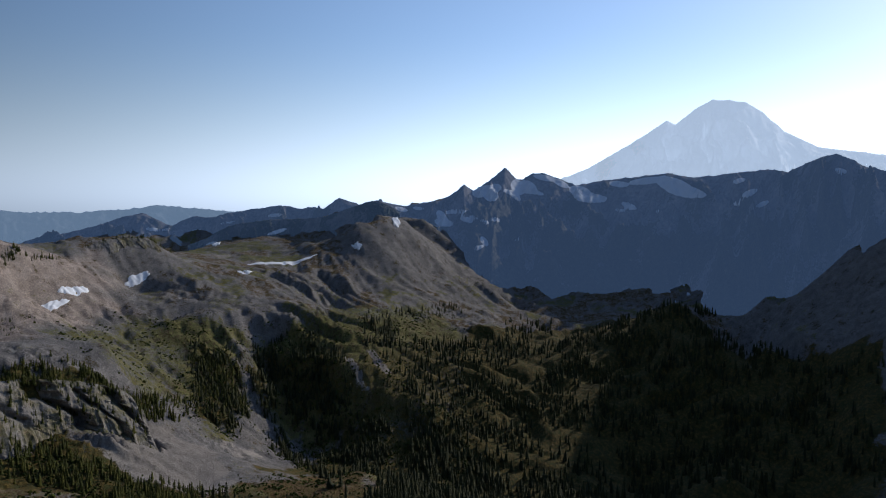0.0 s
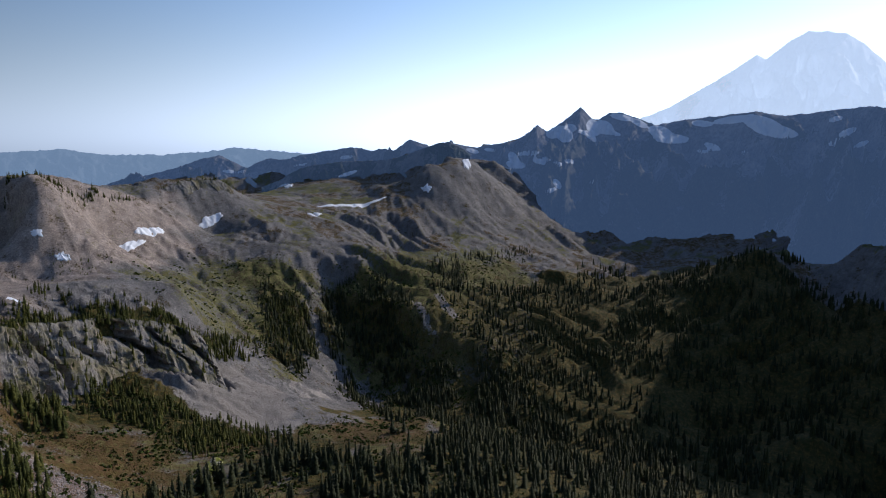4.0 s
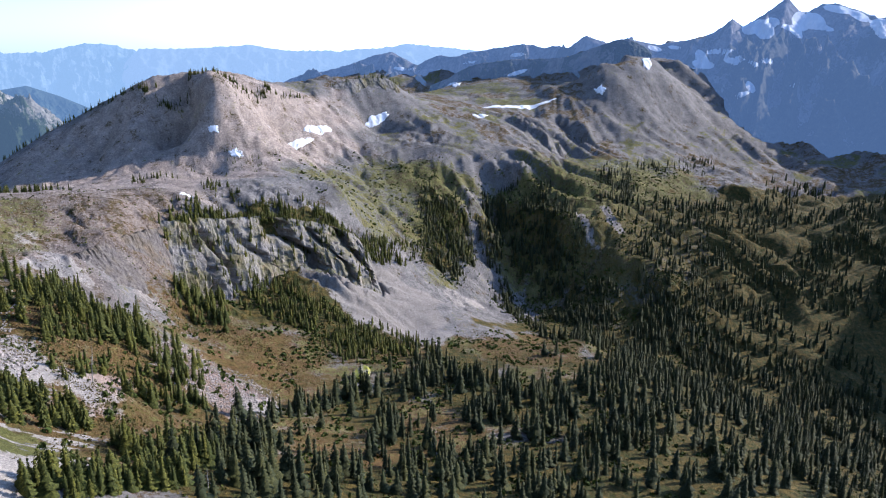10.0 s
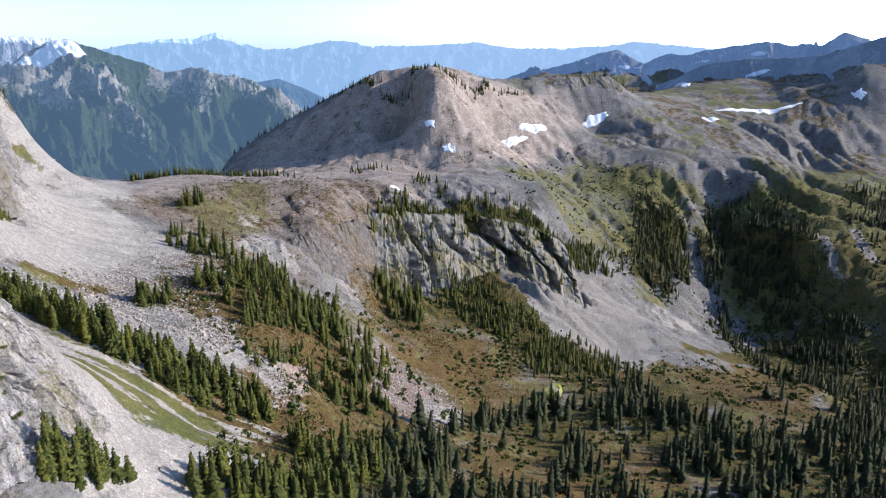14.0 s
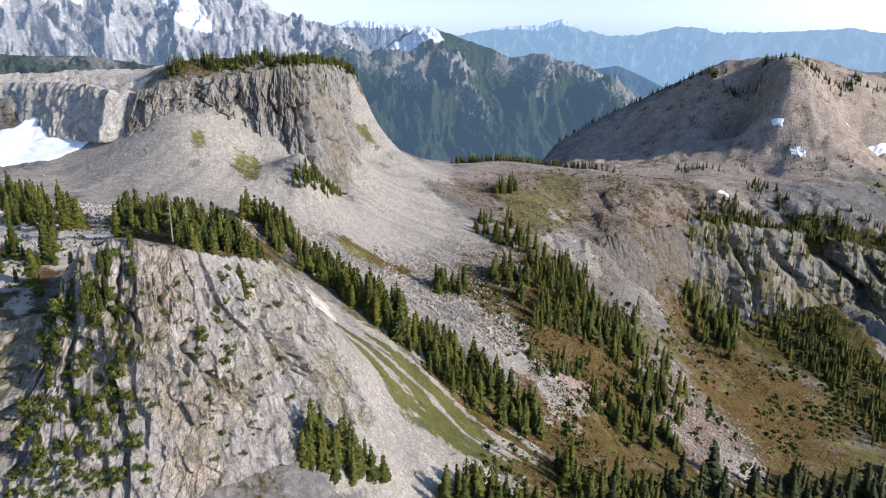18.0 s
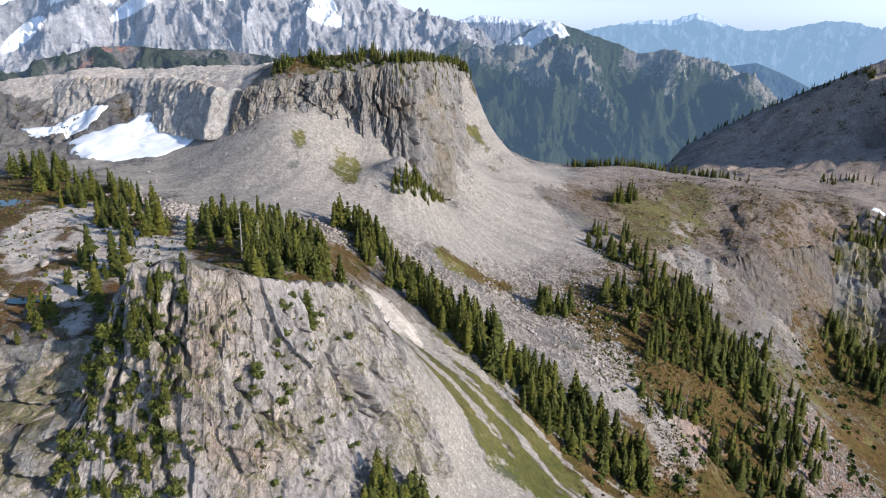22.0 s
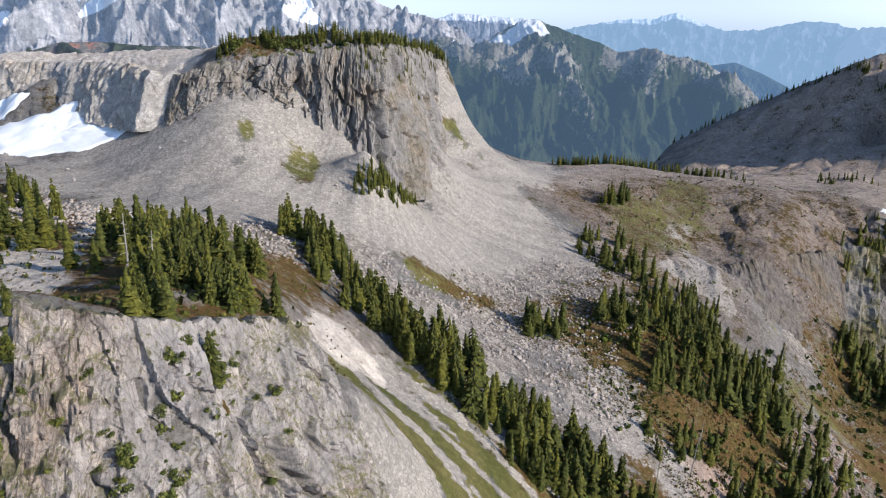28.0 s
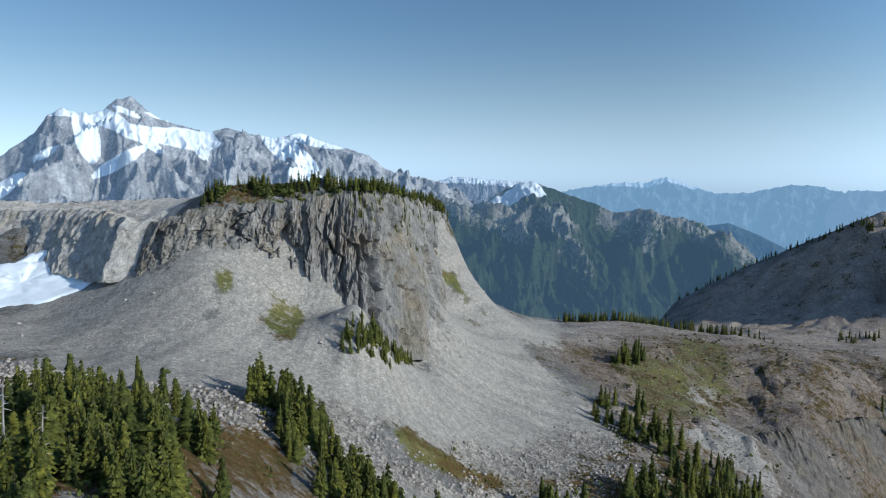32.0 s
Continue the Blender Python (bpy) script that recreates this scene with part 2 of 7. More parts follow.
# ---- the lie of the land: ridges, foots of slopes and floors, x y z in metres ----
LAND = {
    "upper_rim": [(-310, 600, -43), (-235, 571, -33), (-165, 544, -34), (-135, 549, -30), (-71, 480, -23), (-37, 474, -27), (-13, 484, -20), (2, 553, -24), (33, 622, -29), (53, 635, -42)],
    "upper_wall_foot": [(-250, 517, -63), (-196, 499, -54), (-110, 447, -62), (-85, 424, -62), (-67, 428, -56), (-24, 432, -79), (0, 414, -72), (2, 435, -82), (19, 462, -99), (40, 560, -95), (61, 657, -77)],
    "upper_plateau": [(-220, 640, -46), (-120, 600, -40), (-40, 560, -34), (5, 600, -42), (-100, 760, -75), (0, 720, -90), (-35, 515, -27), (-5, 540, -30), (20, 640, -50)],
    "snow_basin": [(-213, 491, -69), (-130, 453, -67), (-170, 450, -76), (-260, 470, -70)],
    "talus": [(-129, 414, -80), (-60, 397, -78), (-95, 380, -84), (-11, 400, -88), (18, 412, -104), (22, 370, -118), (61, 450, -131), (52, 374, -140), (83, 346, -148), (71, 639, -98), (127, 664, -130), (100, 540, -125), (129, 493, -144), (90, 470, -138)],
    "saddle": [(154, 715, -139), (215, 725, -139), (263, 667, -141), (339, 713, -165), (154, 582, -140), (184, 591, -139), (312, 579, -150), (399, 592, -156), (321, 699, -151), (430, 640, -160)],
    "bench": [(500, 581, -178), (552, 552, -200), (531, 641, -166), (592, 602, -192), (620, 560, -232), (573, 504, -237)],
    "gully_foot": [(374, 543, -181), (483, 563, -200), (537, 525, -227)],
    "gully_base": [(360, 508, -233), (440, 533, -232), (503, 482, -250), (585, 500, -272), (548, 458, -276)],
    "fan_toe": [(513, 374, -303), (484, 455, -252), (612, 401, -304), (487, 378, -294), (701, 451, -338), (500, 338, -300)],
    "basin_west": [(225, 520, -165), (250, 560, -160), (216, 480, -160), (269, 523, -159), (377, 554, -193), (295, 487, -204), (295, 464, -231), (265, 425, -231), (184, 362, -188), (130, 290, -186), (155, 295, -206), (193, 299, -222), (267, 316, -258), (364, 320, -280), (339, 413, -254), (320, 347, -268), (140, 379, -153), (100, 348, -156)],
    "valley_floor": [(263, 182, -258), (289, 202, -262), (451, 104, -290), (380, 230, -278), (455, 252, -291), (610, 222, -306), (640, 250, -345), (700, 60, -380), (520, -40, -330), (300, 0, -265), (400, -150, -300), (700, -200, -420), (1000, -100, -450), (856, 408, -392), (836, 126, -418), (900, -300, -470)],
    "near_crest": [(-140, 200, -72), (-97, 206, -75), (-82, 192, -75), (-70, 190, -73), (-60, 187, -58), (-46, 187, -58), (-34, 191, -61), (-26, 205, -68), (-14, 229, -78)],
    "near_back": [(-50, 202, -61), (-30, 204, -67), (-57, 204, -62), (-68, 202, -73), (-66, 216, -72.5), (-80, 208, -74), (-40, 196, -59.5), (-45, 216, -65), (-26, 214, -71), (-97, 224, -72), (-118, 210, -72)],
    "near_foot": [(-48, 166, -112), (-89, 156, -110), (-28, 180, -104), (-10, 180, -120), (-52, 140, -138), (-100, 120, -135), (-20, 150, -150), (-180, 150, -120)],
    "near_ramp": [(-8, 195, -107), (2, 232, -96), (-9, 249, -98), (6, 278, -118), (-8, 290, -104), (21, 219, -135), (35, 218, -147), (47, 261, -148), (57, 255, -160), (30, 300, -128), (60, 200, -166), (20, 180, -150), (90, 220, -180), (120, 180, -195), (60, 140, -175), (100, 270, -182)],
    "near_top": [(-110, 255, -73), (-100, 282, -74), (-52, 240, -68), (-52, 277, -76), (-30, 270, -80), (-24, 340, -93), (-15, 333, -99), (-162, 388, -76), (-70, 330, -84), (-120, 330, -78), (-160, 280, -76), (-220, 330, -80), (-5, 320, -108), (25, 335, -125)],
    "knoll": [(456, 1200, -205), (543, 1149, -141), (592, 1093, -104), (621, 1009, -66), (643, 942, -52), (686, 946, -50), (683, 875, -48), (726, 885, -67), (800, 900, -77), (906, 924, -94)],
    "knoll_flank": [(640, 885, -120), (636, 877, -139), (477, 926, -180), (438, 851, -180), (775, 845, -167), (840, 833, -165), (406, 816, -176), (581, 889, -147), (646, 878, -64), (625, 847, -95), (610, 806, -129), (618, 942, -110), (551, 939, -140), (531, 993, -166), (598, 797, -148), (595, 717, -171), (560, 760, -176), (430, 1027, -190)],
    "second_knoll": [(1037, 977, -83), (1106, 962, -70), (1159, 930, -71), (1242, 917, -118), (1050, 869, -176), (1387, 882, -133)],
    "long_ridge": [(1437, 744, -167), (1823, 713, -151), (1742, 680, -60), (1588, 838, -139), (1696, 738, -98), (1849, 665, -40), (1926, 597, -52), (1021, 691, -187)],
    "slope_face": [(1041, 581, -228), (835, 694, -226), (814, 542, -292), (643, 599, -184), (1006, 378, -282), (1207, 360, -268), (1453, 410, -256), (969, 238, -342), (1001, 203, -378), (1277, 168, -330), (1220, 560, -215), (1500, 560, -215), (1800, 480, -200), (760, 600, -250), (700, 560, -260), (1921, 384, -223), (2044, 216, -299)],
    "far_ridge": [(2005, 2366, -278), (2080, 2304, -233), (2138, 2225, -193), (2202, 2119, -169), (2270, 2019, -138), (2310, 1927, -103), (2356, 1872, -85), (2383, 1803, -119), (2395, 1769, -144), (2423, 1716, -112), (2442, 1671, -98), (2427, 1605, -106), (2447, 1482, -79), (2460, 1361, -61), (2448, 1280, -54), (2433, 1199, -66), (2411, 1131, -58), (2379, 1081, -71), (2315, 979, -23), (2335, 935, -40), (2346, 907, -53), (2388, 854, -36), (2448, 774, -55), (2538, 648, -32), (2601, 602, 5), (2617, 576, 30), (2665, 550, 6), (2755, 508, 45)] + [(2811, 476, 81), (2834, 450, 108), (2874, 409, 62), (2898, 385, 59), (2933, 347, 86), (2884, 287, 84), (2894, 205, 51), (2898, 158, 34), (2873, 64, 49), (2856, -27, 60), (2752, -219, 75), (2700, -268, 57), (2643, -352, 59), (2478, -462, 67), (2371, -498, 69), (2263, -536, 54), (2153, -567, 77), (2046, -587, 88), (1991, -601, 90), (1936, -615, 78), (1860, -634, 53), (1771, -655, 36)],
    "shade_ridge": [(1646, -720, 24), (1500, -950, 110), (1150, -1050, 140), (800, -1150, 80)],
    "mid_ridge": [(1883, 1331, -174), (1899, 1274, -151), (1916, 1198, -107), (1946, 1111, -92), (1972, 1044, -88), (1987, 973, -86), (1971, 889, -80), (1959, 795, -51), (1961, 737, -30), (1976, 700, -27), (1989, 662, -46), (1997, 639, -66)],
    "mid_ridge_foot": [(1781, 702, -48), (1917, 626, -40), (1732, 633, -77)],
    "ravine": [(1035, 572, -252), (965, 530, -296), (930, 468, -340), (905, 412, -368)],
    "rib": [(1085, 545, -205), (1120, 472, -238), (1075, 414, -262), (990, 420, -285), (1000, 640, -205), (905, 565, -252), (950, 610, -222)],
    "far_ridge_front": [(2231, 625, -77), (2380, 433, -150), (2611, 280, -140), (2654, 74, -90), (2504, -228, -90), (2250, 49, -200), (2098, -193, -230), (2078, -438, -130), (1647, -545, -46), (1944, 1732, -161), (2124, 1503, -203)],
    "dark_valley": [(1987, 33, -290), (1945, -171, -265), (1811, -401, -290), (1620, 81, -332), (1589, -181, -232), (1536, -80, -268), (1515, -319, -291), (1259, -165, -361), (1239, -357, -341), (1230, -487, -230), (1015, 24, -405), (928, -224, -393), (855, -382, -348)],
    "outer": [(2300, 2600, -500), (1500, 2400, -620), (600, 1800, -560), (100, 1400, -520), (-300, 1300, -420), (-600, 900, -200), (-700, 500, -160), (400, 1250, -330), (-500, 200, -220), (-400, -200, -260), (0, -400, -300), (0, -100, -250), (0, 60, -185), (-200, 0, -220), (-150, -150, -260), (150, -100, -250), (600, -700, -480), (1900, -1500, -200), (3400, 1800, -450), (4500, 1500, -300), (4600, -300, -300), (3500, -1500, -400), (-2000, 0, -500), (-2000, 2500, -600), (0, -3000, -600), (3000, 3500, -700), (0, 4000, -700), (-3500, 3500, -700)] + [(1000, 3000, -650), (-3800, -3000, -600), (4000, -3500, -500)],
}
KNOTS = np.array([p for line in LAND.values() for p in line], float)
SOFT = 6.0


def kernel(d2):
    return np.sqrt(d2 + SOFT * SOFT)


_n = len(KNOTS)
_a = np.zeros((_n + 3, _n + 3))
_d = ((KNOTS[:, None, :2] - KNOTS[None, :, :2]) ** 2).sum(2)
_a[:_n, :_n] = -kernel(_d) + np.eye(_n) * 0.3
_a[:_n, _n:] = np.c_[np.ones(_n), KNOTS[:, :2] / 1000]
_a[_n:, :_n] = _a[:_n, _n:].T
WEIGHTS = np.linalg.solve(_a, np.r_[KNOTS[:, 2], 0, 0, 0])


def base_height(x, y):
    out = np.empty(x.shape)
    xf, yf, of = x.ravel(), y.ravel(), out.reshape(-1)
    for i in range(0, len(xf), 20000):
        q = np.c_[xf[i:i + 20000], yf[i:i + 20000]]
        d2 = (q[:, :1] - KNOTS[None, :, 0]) ** 2 + (q[:, 1:] - KNOTS[None, :, 1]) ** 2
        of[i:i + 20000] = -kernel(d2) @ WEIGHTS[:-3] + WEIGHTS[-3] + (q @ WEIGHTS[-2:]) / 1000
    return out


def line_distance(x, y, pts):
    """Metres from the line through pts."""
    best = np.full(x.shape, 1e9)
    for (ax, ay, *_), (bx, by, *_) in zip(pts[:-1], pts[1:]):
        dx, dy = bx - ax, by - ay
        t = np.clip(((x - ax) * dx + (y - ay) * dy) / (dx * dx + dy * dy), 0, 1)
        best = np.minimum(best, (x - ax - t * dx) ** 2 + (y - ay - t * dy) ** 2)
    return np.sqrt(best)


CRESTS = ("far_ridge", "mid_ridge", "knoll", "second_knoll", "upper_rim", "near_crest")
# gullies that run down a slope: middle, reach, compass bearing of the fall, width of a gully, depth
FALLS = [(1250, 480, 420, 185, 130, 24), (2000, 450, 420, 215, 170, 26), (690, 800, 170, 205, 40, 3), (850, 620, 190, 190, 40, 4), (560, 1015, 120, 238, 62, 13),
         (290, 560, 130, 165, 13, 1.8), (480, 520, 110, 165, 40, 9), (60, 420, 110, 150, 13, 0.5), (2500, -100, 600, 265, 230, 15),
         (2300, 1100, 500, 235, 190, 24), (1500, -300, 500, 300, 190, 22), (1100, 950, 150, 190, 45, 7), (230, 480, 90, 150, 20, 1.6)]
# broken bedrock: middle, reach, size of a slab, height of its steps
BEDROCK = [(-230, 580, 110, 26, 9), (-130, 545, 70, 18, 5), (-150, 250, 60, 9, 1.6), (690, 900, 150, 48, 7), (520, 980, 150, 45, 7), (920, 800, 130, 50, 4), (1050, 600, 160, 45, 4),
           (520, 530, 90, 24, 8), (-105, 165, 28, 9, 5), (215, 470, 60, 12, 1.0), (330, 500, 60, 14, 1.6), (400, 640, 120, 22, 0.8), (1300, 560, 260, 70, 3), (1600, 300, 350, 90, 4), (1021, 400, 90, 28, 10), (700, 455, 40, 14, 6)]

# steep-sided hollows whose wall stands along a line: two ends of the line, depth, width, reach
HOLLOWS = [((733, 673), (778, 753), 6, 22, 20), ((755, 603), (861, 734), 5, 24, 20), ((926, 546), (967, 633), 14, 40, 20), ((1054, 560), (1048, 597), 14, 40, 20), ((1460, 593), (1508, 669), 16, 60, 30),
           ((634, 868), (680, 942), 48, 90, 30), ((1100, 800), (1090, 850), 8, 40, 40)]

# crags that stand in front of the slope: crest and foot, x y z in metres
CRAG_CREST = [(350, 552, -170), (372, 560, -172), (390, 572, -176), (419, 563, -182), (463, 560, -187), (501, 545, -195), (541, 530, -208), (570, 508, -223), (588, 498, -249)]
CRAG_FOOT = [(318, 500, -212), (340, 503, -228), (360, 504, -238), (390, 503, -241), (436, 512, -244), (488, 510, -249), (508, 482, -255), (532, 457, -272), (562, 452, -285)]
NEAR_CREST = [(-170, 172, -90), (-135, 186, -80), (-108, 190, -79), (-72, 187, -74), (-60, 184, -54.5), (-47, 185, -54), (-35, 189, -58.5), (-26, 203, -66), (-19, 216, -71.5), (-12, 229, -77.5), (-4, 238, -87)]
NEAR_FOOT = [(-175, 152, -118), (-135, 152, -118), (-108, 152, -118), (-80, 155, -116), (-66, 158, -116), (-50, 163, -116), (-30, 172, -114), (-14, 182, -116), (-2, 194, -119), (9, 208, -124), (14, 220, -125)]
BROW_CREST = [(226, 508, -167), (255, 515, -165), (295, 535, -168), (325, 548, -171), (352, 562, -176)]
BROW_FOOT = [(214, 462, -176), (245, 468, -191), (282, 484, -205), (315, 505, -213), (345, 524, -216)]


def raw_height(x, y):
    """The lie of the land before water has cut its gullies."""
    r = np.hypot(x, y)
    h = base_height(x, y)
    far = smooth(450, 1400, r)
    free = np.ones_like(x)
    for k in CRESTS:
        free = np.minimum(free, smooth(0, 35 + 60 * far, line_distance(x, y, LAND[k])))
    for cx, cy, reach, bearing, width, depth in FALLS:
        w = np.exp(-((x - cx) ** 2 + (y - cy) ** 2) / (reach * reach))
        m = w > 0.02
        if m.any():
            s, c = math.sin(radians(bearing)), math.cos(radians(bearing))
            xm, ym = x[m], y[m]
            wx, wy = xm + fbm(xm, ym, width * 3, 3, 0.5, 61) * width * 0.9, ym + fbm(xm, ym, width * 3, 3, 0.5, 64) * width * 0.9
            across, along = wx * c - wy * s, wx * s + wy * c
            part = 0.35 + 0.9 * smooth(-0.35, 0.4, fbm(xm, ym, width * 2.2, 2, 0.5, 67))
            h[m] += (0.75 - ridged(across, along * 0.2, width, 5, 0.55, 71)) * depth * w[m] * (0.25 + 0.75 * free[m]) * part
    for cx, cy, reach, size, tall in BEDROCK:
        w = np.exp(-((x - cx) ** 2 + (y - cy) ** 2) / (reach * reach))
        m = w > 0.03
        if m.any():
            xm, ym = x[m], y[m]
            ux, uy = xm + fbm(xm, ym, size, 3, 0.5, 41) * size * 0.5, ym + fbm(xm, ym, size, 3, 0.5, 44) * size * 0.5
            f = facets(ux + 9000, uy * 1.4 + 9000, size, 13) + 0.45 * facets(ux + 9000, uy + 9000, size * 0.37, 17)
            h[m] += f * tall * 0.55 * smooth(0.03, 0.5, w[m]) * (0.3 + 0.7 * free[m])
    for (ax, ay), (bx, by), deep, wide, reach in HOLLOWS:
        ln = math.hypot(bx - ax, by - ay)
        ux, uy = (bx - ax) / ln, (by - ay) / ln
        m = np.hypot(x - (ax + bx) / 2, y - (ay + by) / 2) < ln / 2 + reach + wide + 20
        if m.any():
            xm, ym = x[m], y[m]
            run = (xm - ax) * ux + (ym - ay) * uy
            off = (xm - ax) * -uy + (ym - ay) * ux + fbm(xm, ym, 22, 4, 0.6, 47) * 6
            h[m] -= deep * smooth(0, 10, off) * smooth(wide, wide * 0.2, off) * smooth(-reach, 5, run) * smooth(ln + reach, ln - 5, run)
    for top, foot, deep in ((CRAG_CREST, CRAG_FOOT, 20), (BROW_CREST, BROW_FOOT, 3), (NEAR_CREST, NEAR_FOOT, 6)):
        m = (np.abs(x - top[len(top) // 2][0]) < 220) & (np.abs(y - foot[len(foot) // 2][1]) < 140)
        if m.any():
            h[m] -= deep * inside(x[m], y[m], [q[:2] for q in top] + [q[:2] for q in foot[::-1]], 7.0)
    h = h + far * (ridged(x, y, 200, 6, 0.5, 3) - 0.7) * 3 * free
    h = h + (ridged(x, y, 42, 5, 0.6, 11) - 0.7) * (0.4 + 0.4 * far) * (0.3 + 0.7 * free)
    h = h + fbm(x, y, 14, 3, 0.6, 21) * (0.3 + 0.2 * far)
    way = np.degrees(np.arctan2(x, y))
    return h - 70 * smooth(0, 200, r - 2050 + 450 * smooth(97, 105, way)) * smooth(76, 82, way) * smooth(125, 116, way)


# gullies cut by running water: a grid of x0, y0, cells across, cells deep, metres a cell
CUT = [120, -450, 401, 341, 5.0]


def cut_gullies():
    """Depth to which the water that gathers on the slopes has cut."""
    x0, y0, nx, ny, step = CUT
    x, y = np.meshgrid(x0 + step * np.arange(nx), y0 + step * np.arange(ny))
    h = raw_height(x, y)
    h = h + fbm(x, y, 22, 3, 0.6, 23) * 0.7
    chance = np.random.default_rng(29)
    number = np.arange(nx * ny).reshape(ny, nx)
    for _ in range(2):
        best, to = np.full(h.shape, 1e-6), number.copy()
        for dy in (-1, 0, 1):
            for dx in (-1, 0, 1):
                if dx or dy:
                    near_h = np.roll(h, (-dy, -dx), (0, 1))
                    fall = (h - near_h) / math.hypot(dx, dy) * chance.uniform(0.7, 1.3, h.shape)
                    fall[0], fall[-1], fall[:, 0], fall[:, -1] = 0, 0, 0, 0
                    to = np.where(fall > best, np.roll(number, (-dy, -dx), (0, 1)), to)
                    best = np.maximum(best, fall)
        gathered, goes = [1.0] * h.size, to.ravel().tolist()
        for i in np.argsort(-h, axis=None).tolist():
            if goes[i] != i:
                gathered[goes[i]] += gathered[i]
        steep = np.hypot(*np.gradient(h, step))
        deep = np.maximum(0, np.log2(np.array(gathered).reshape(h.shape)) - 2.5) * smooth(0.18, 0.55, steep)
        deep = (deep * 2 + np.roll(deep, 1, 0) + np.roll(deep, -1, 0) + np.roll(deep, 1, 1) + np.roll(deep, -1, 1)) / 6
        h = h - deep * 0.5
    rim = np.minimum(np.minimum(smooth(0, 80, x - x0), smooth(0, 80, x0 + step * (nx - 1) - x)), np.minimum(smooth(0, 80, y - y0), smooth(0, 80, y0 + step * (ny - 1) - y)))
    return deep * rim


def gully_depth(x, y):
    x0, y0, nx, ny, step = CUT
    u, v = np.clip((x - x0) / step, 0, nx - 1.001), np.clip((y - y0) / step, 0, ny - 1.001)
    i, j = u.astype(int), v.astype(int)
    u, v = u - i, v - j
    g = GULLIES
    return (g[j, i] * (1 - u) + g[j, i + 1] * u) * (1 - v) + (g[j + 1, i] * (1 - u) + g[j + 1, i + 1] * u) * v


def height(x, y):
    return raw_height(x, y) - gully_depth(x, y) * (0.75 + 0.5 * smooth(500, 1300, np.hypot(x, y)))


# ---- mesh helpers ----
def grid_mesh(name, co, rows, cols, wrap=False):
    """A sheet of rows x cols points."""
    me = bpy.data.meshes.new(name)
    me.vertices.add(rows * cols)
    me.vertices.foreach_set("co", np.ascontiguousarray(co, np.float32).ravel())
    i = np.arange(rows * cols).reshape(rows, cols)
    if wrap:
        i = np.concatenate([i, i[:, :1]], 1)
    q = np.stack([i[:-1, :-1], i[:-1, 1:], i[1:, 1:], i[1:, :-1]], -1).reshape(-1, 4)
    me.loops.add(q.size)
    me.loops.foreach_set("vertex_index", q.astype(np.int32).ravel())
    me.polygons.add(len(q))
    me.polygons.foreach_set("loop_start", np.arange(0, q.size, 4, dtype=np.int32))
    me.polygons.foreach_set("loop_total", np.full(len(q), 4, np.int32))
    me.update(calc_edges=True)
    me.polygons.foreach_set("use_smooth", np.ones(len(q), bool))
    return me


def set_attr(me, name, values):
    a = me.attributes.new(name, "FLOAT", "POINT")
    a.data.foreach_set("value", np.ascontiguousarray(values, np.float32).ravel())


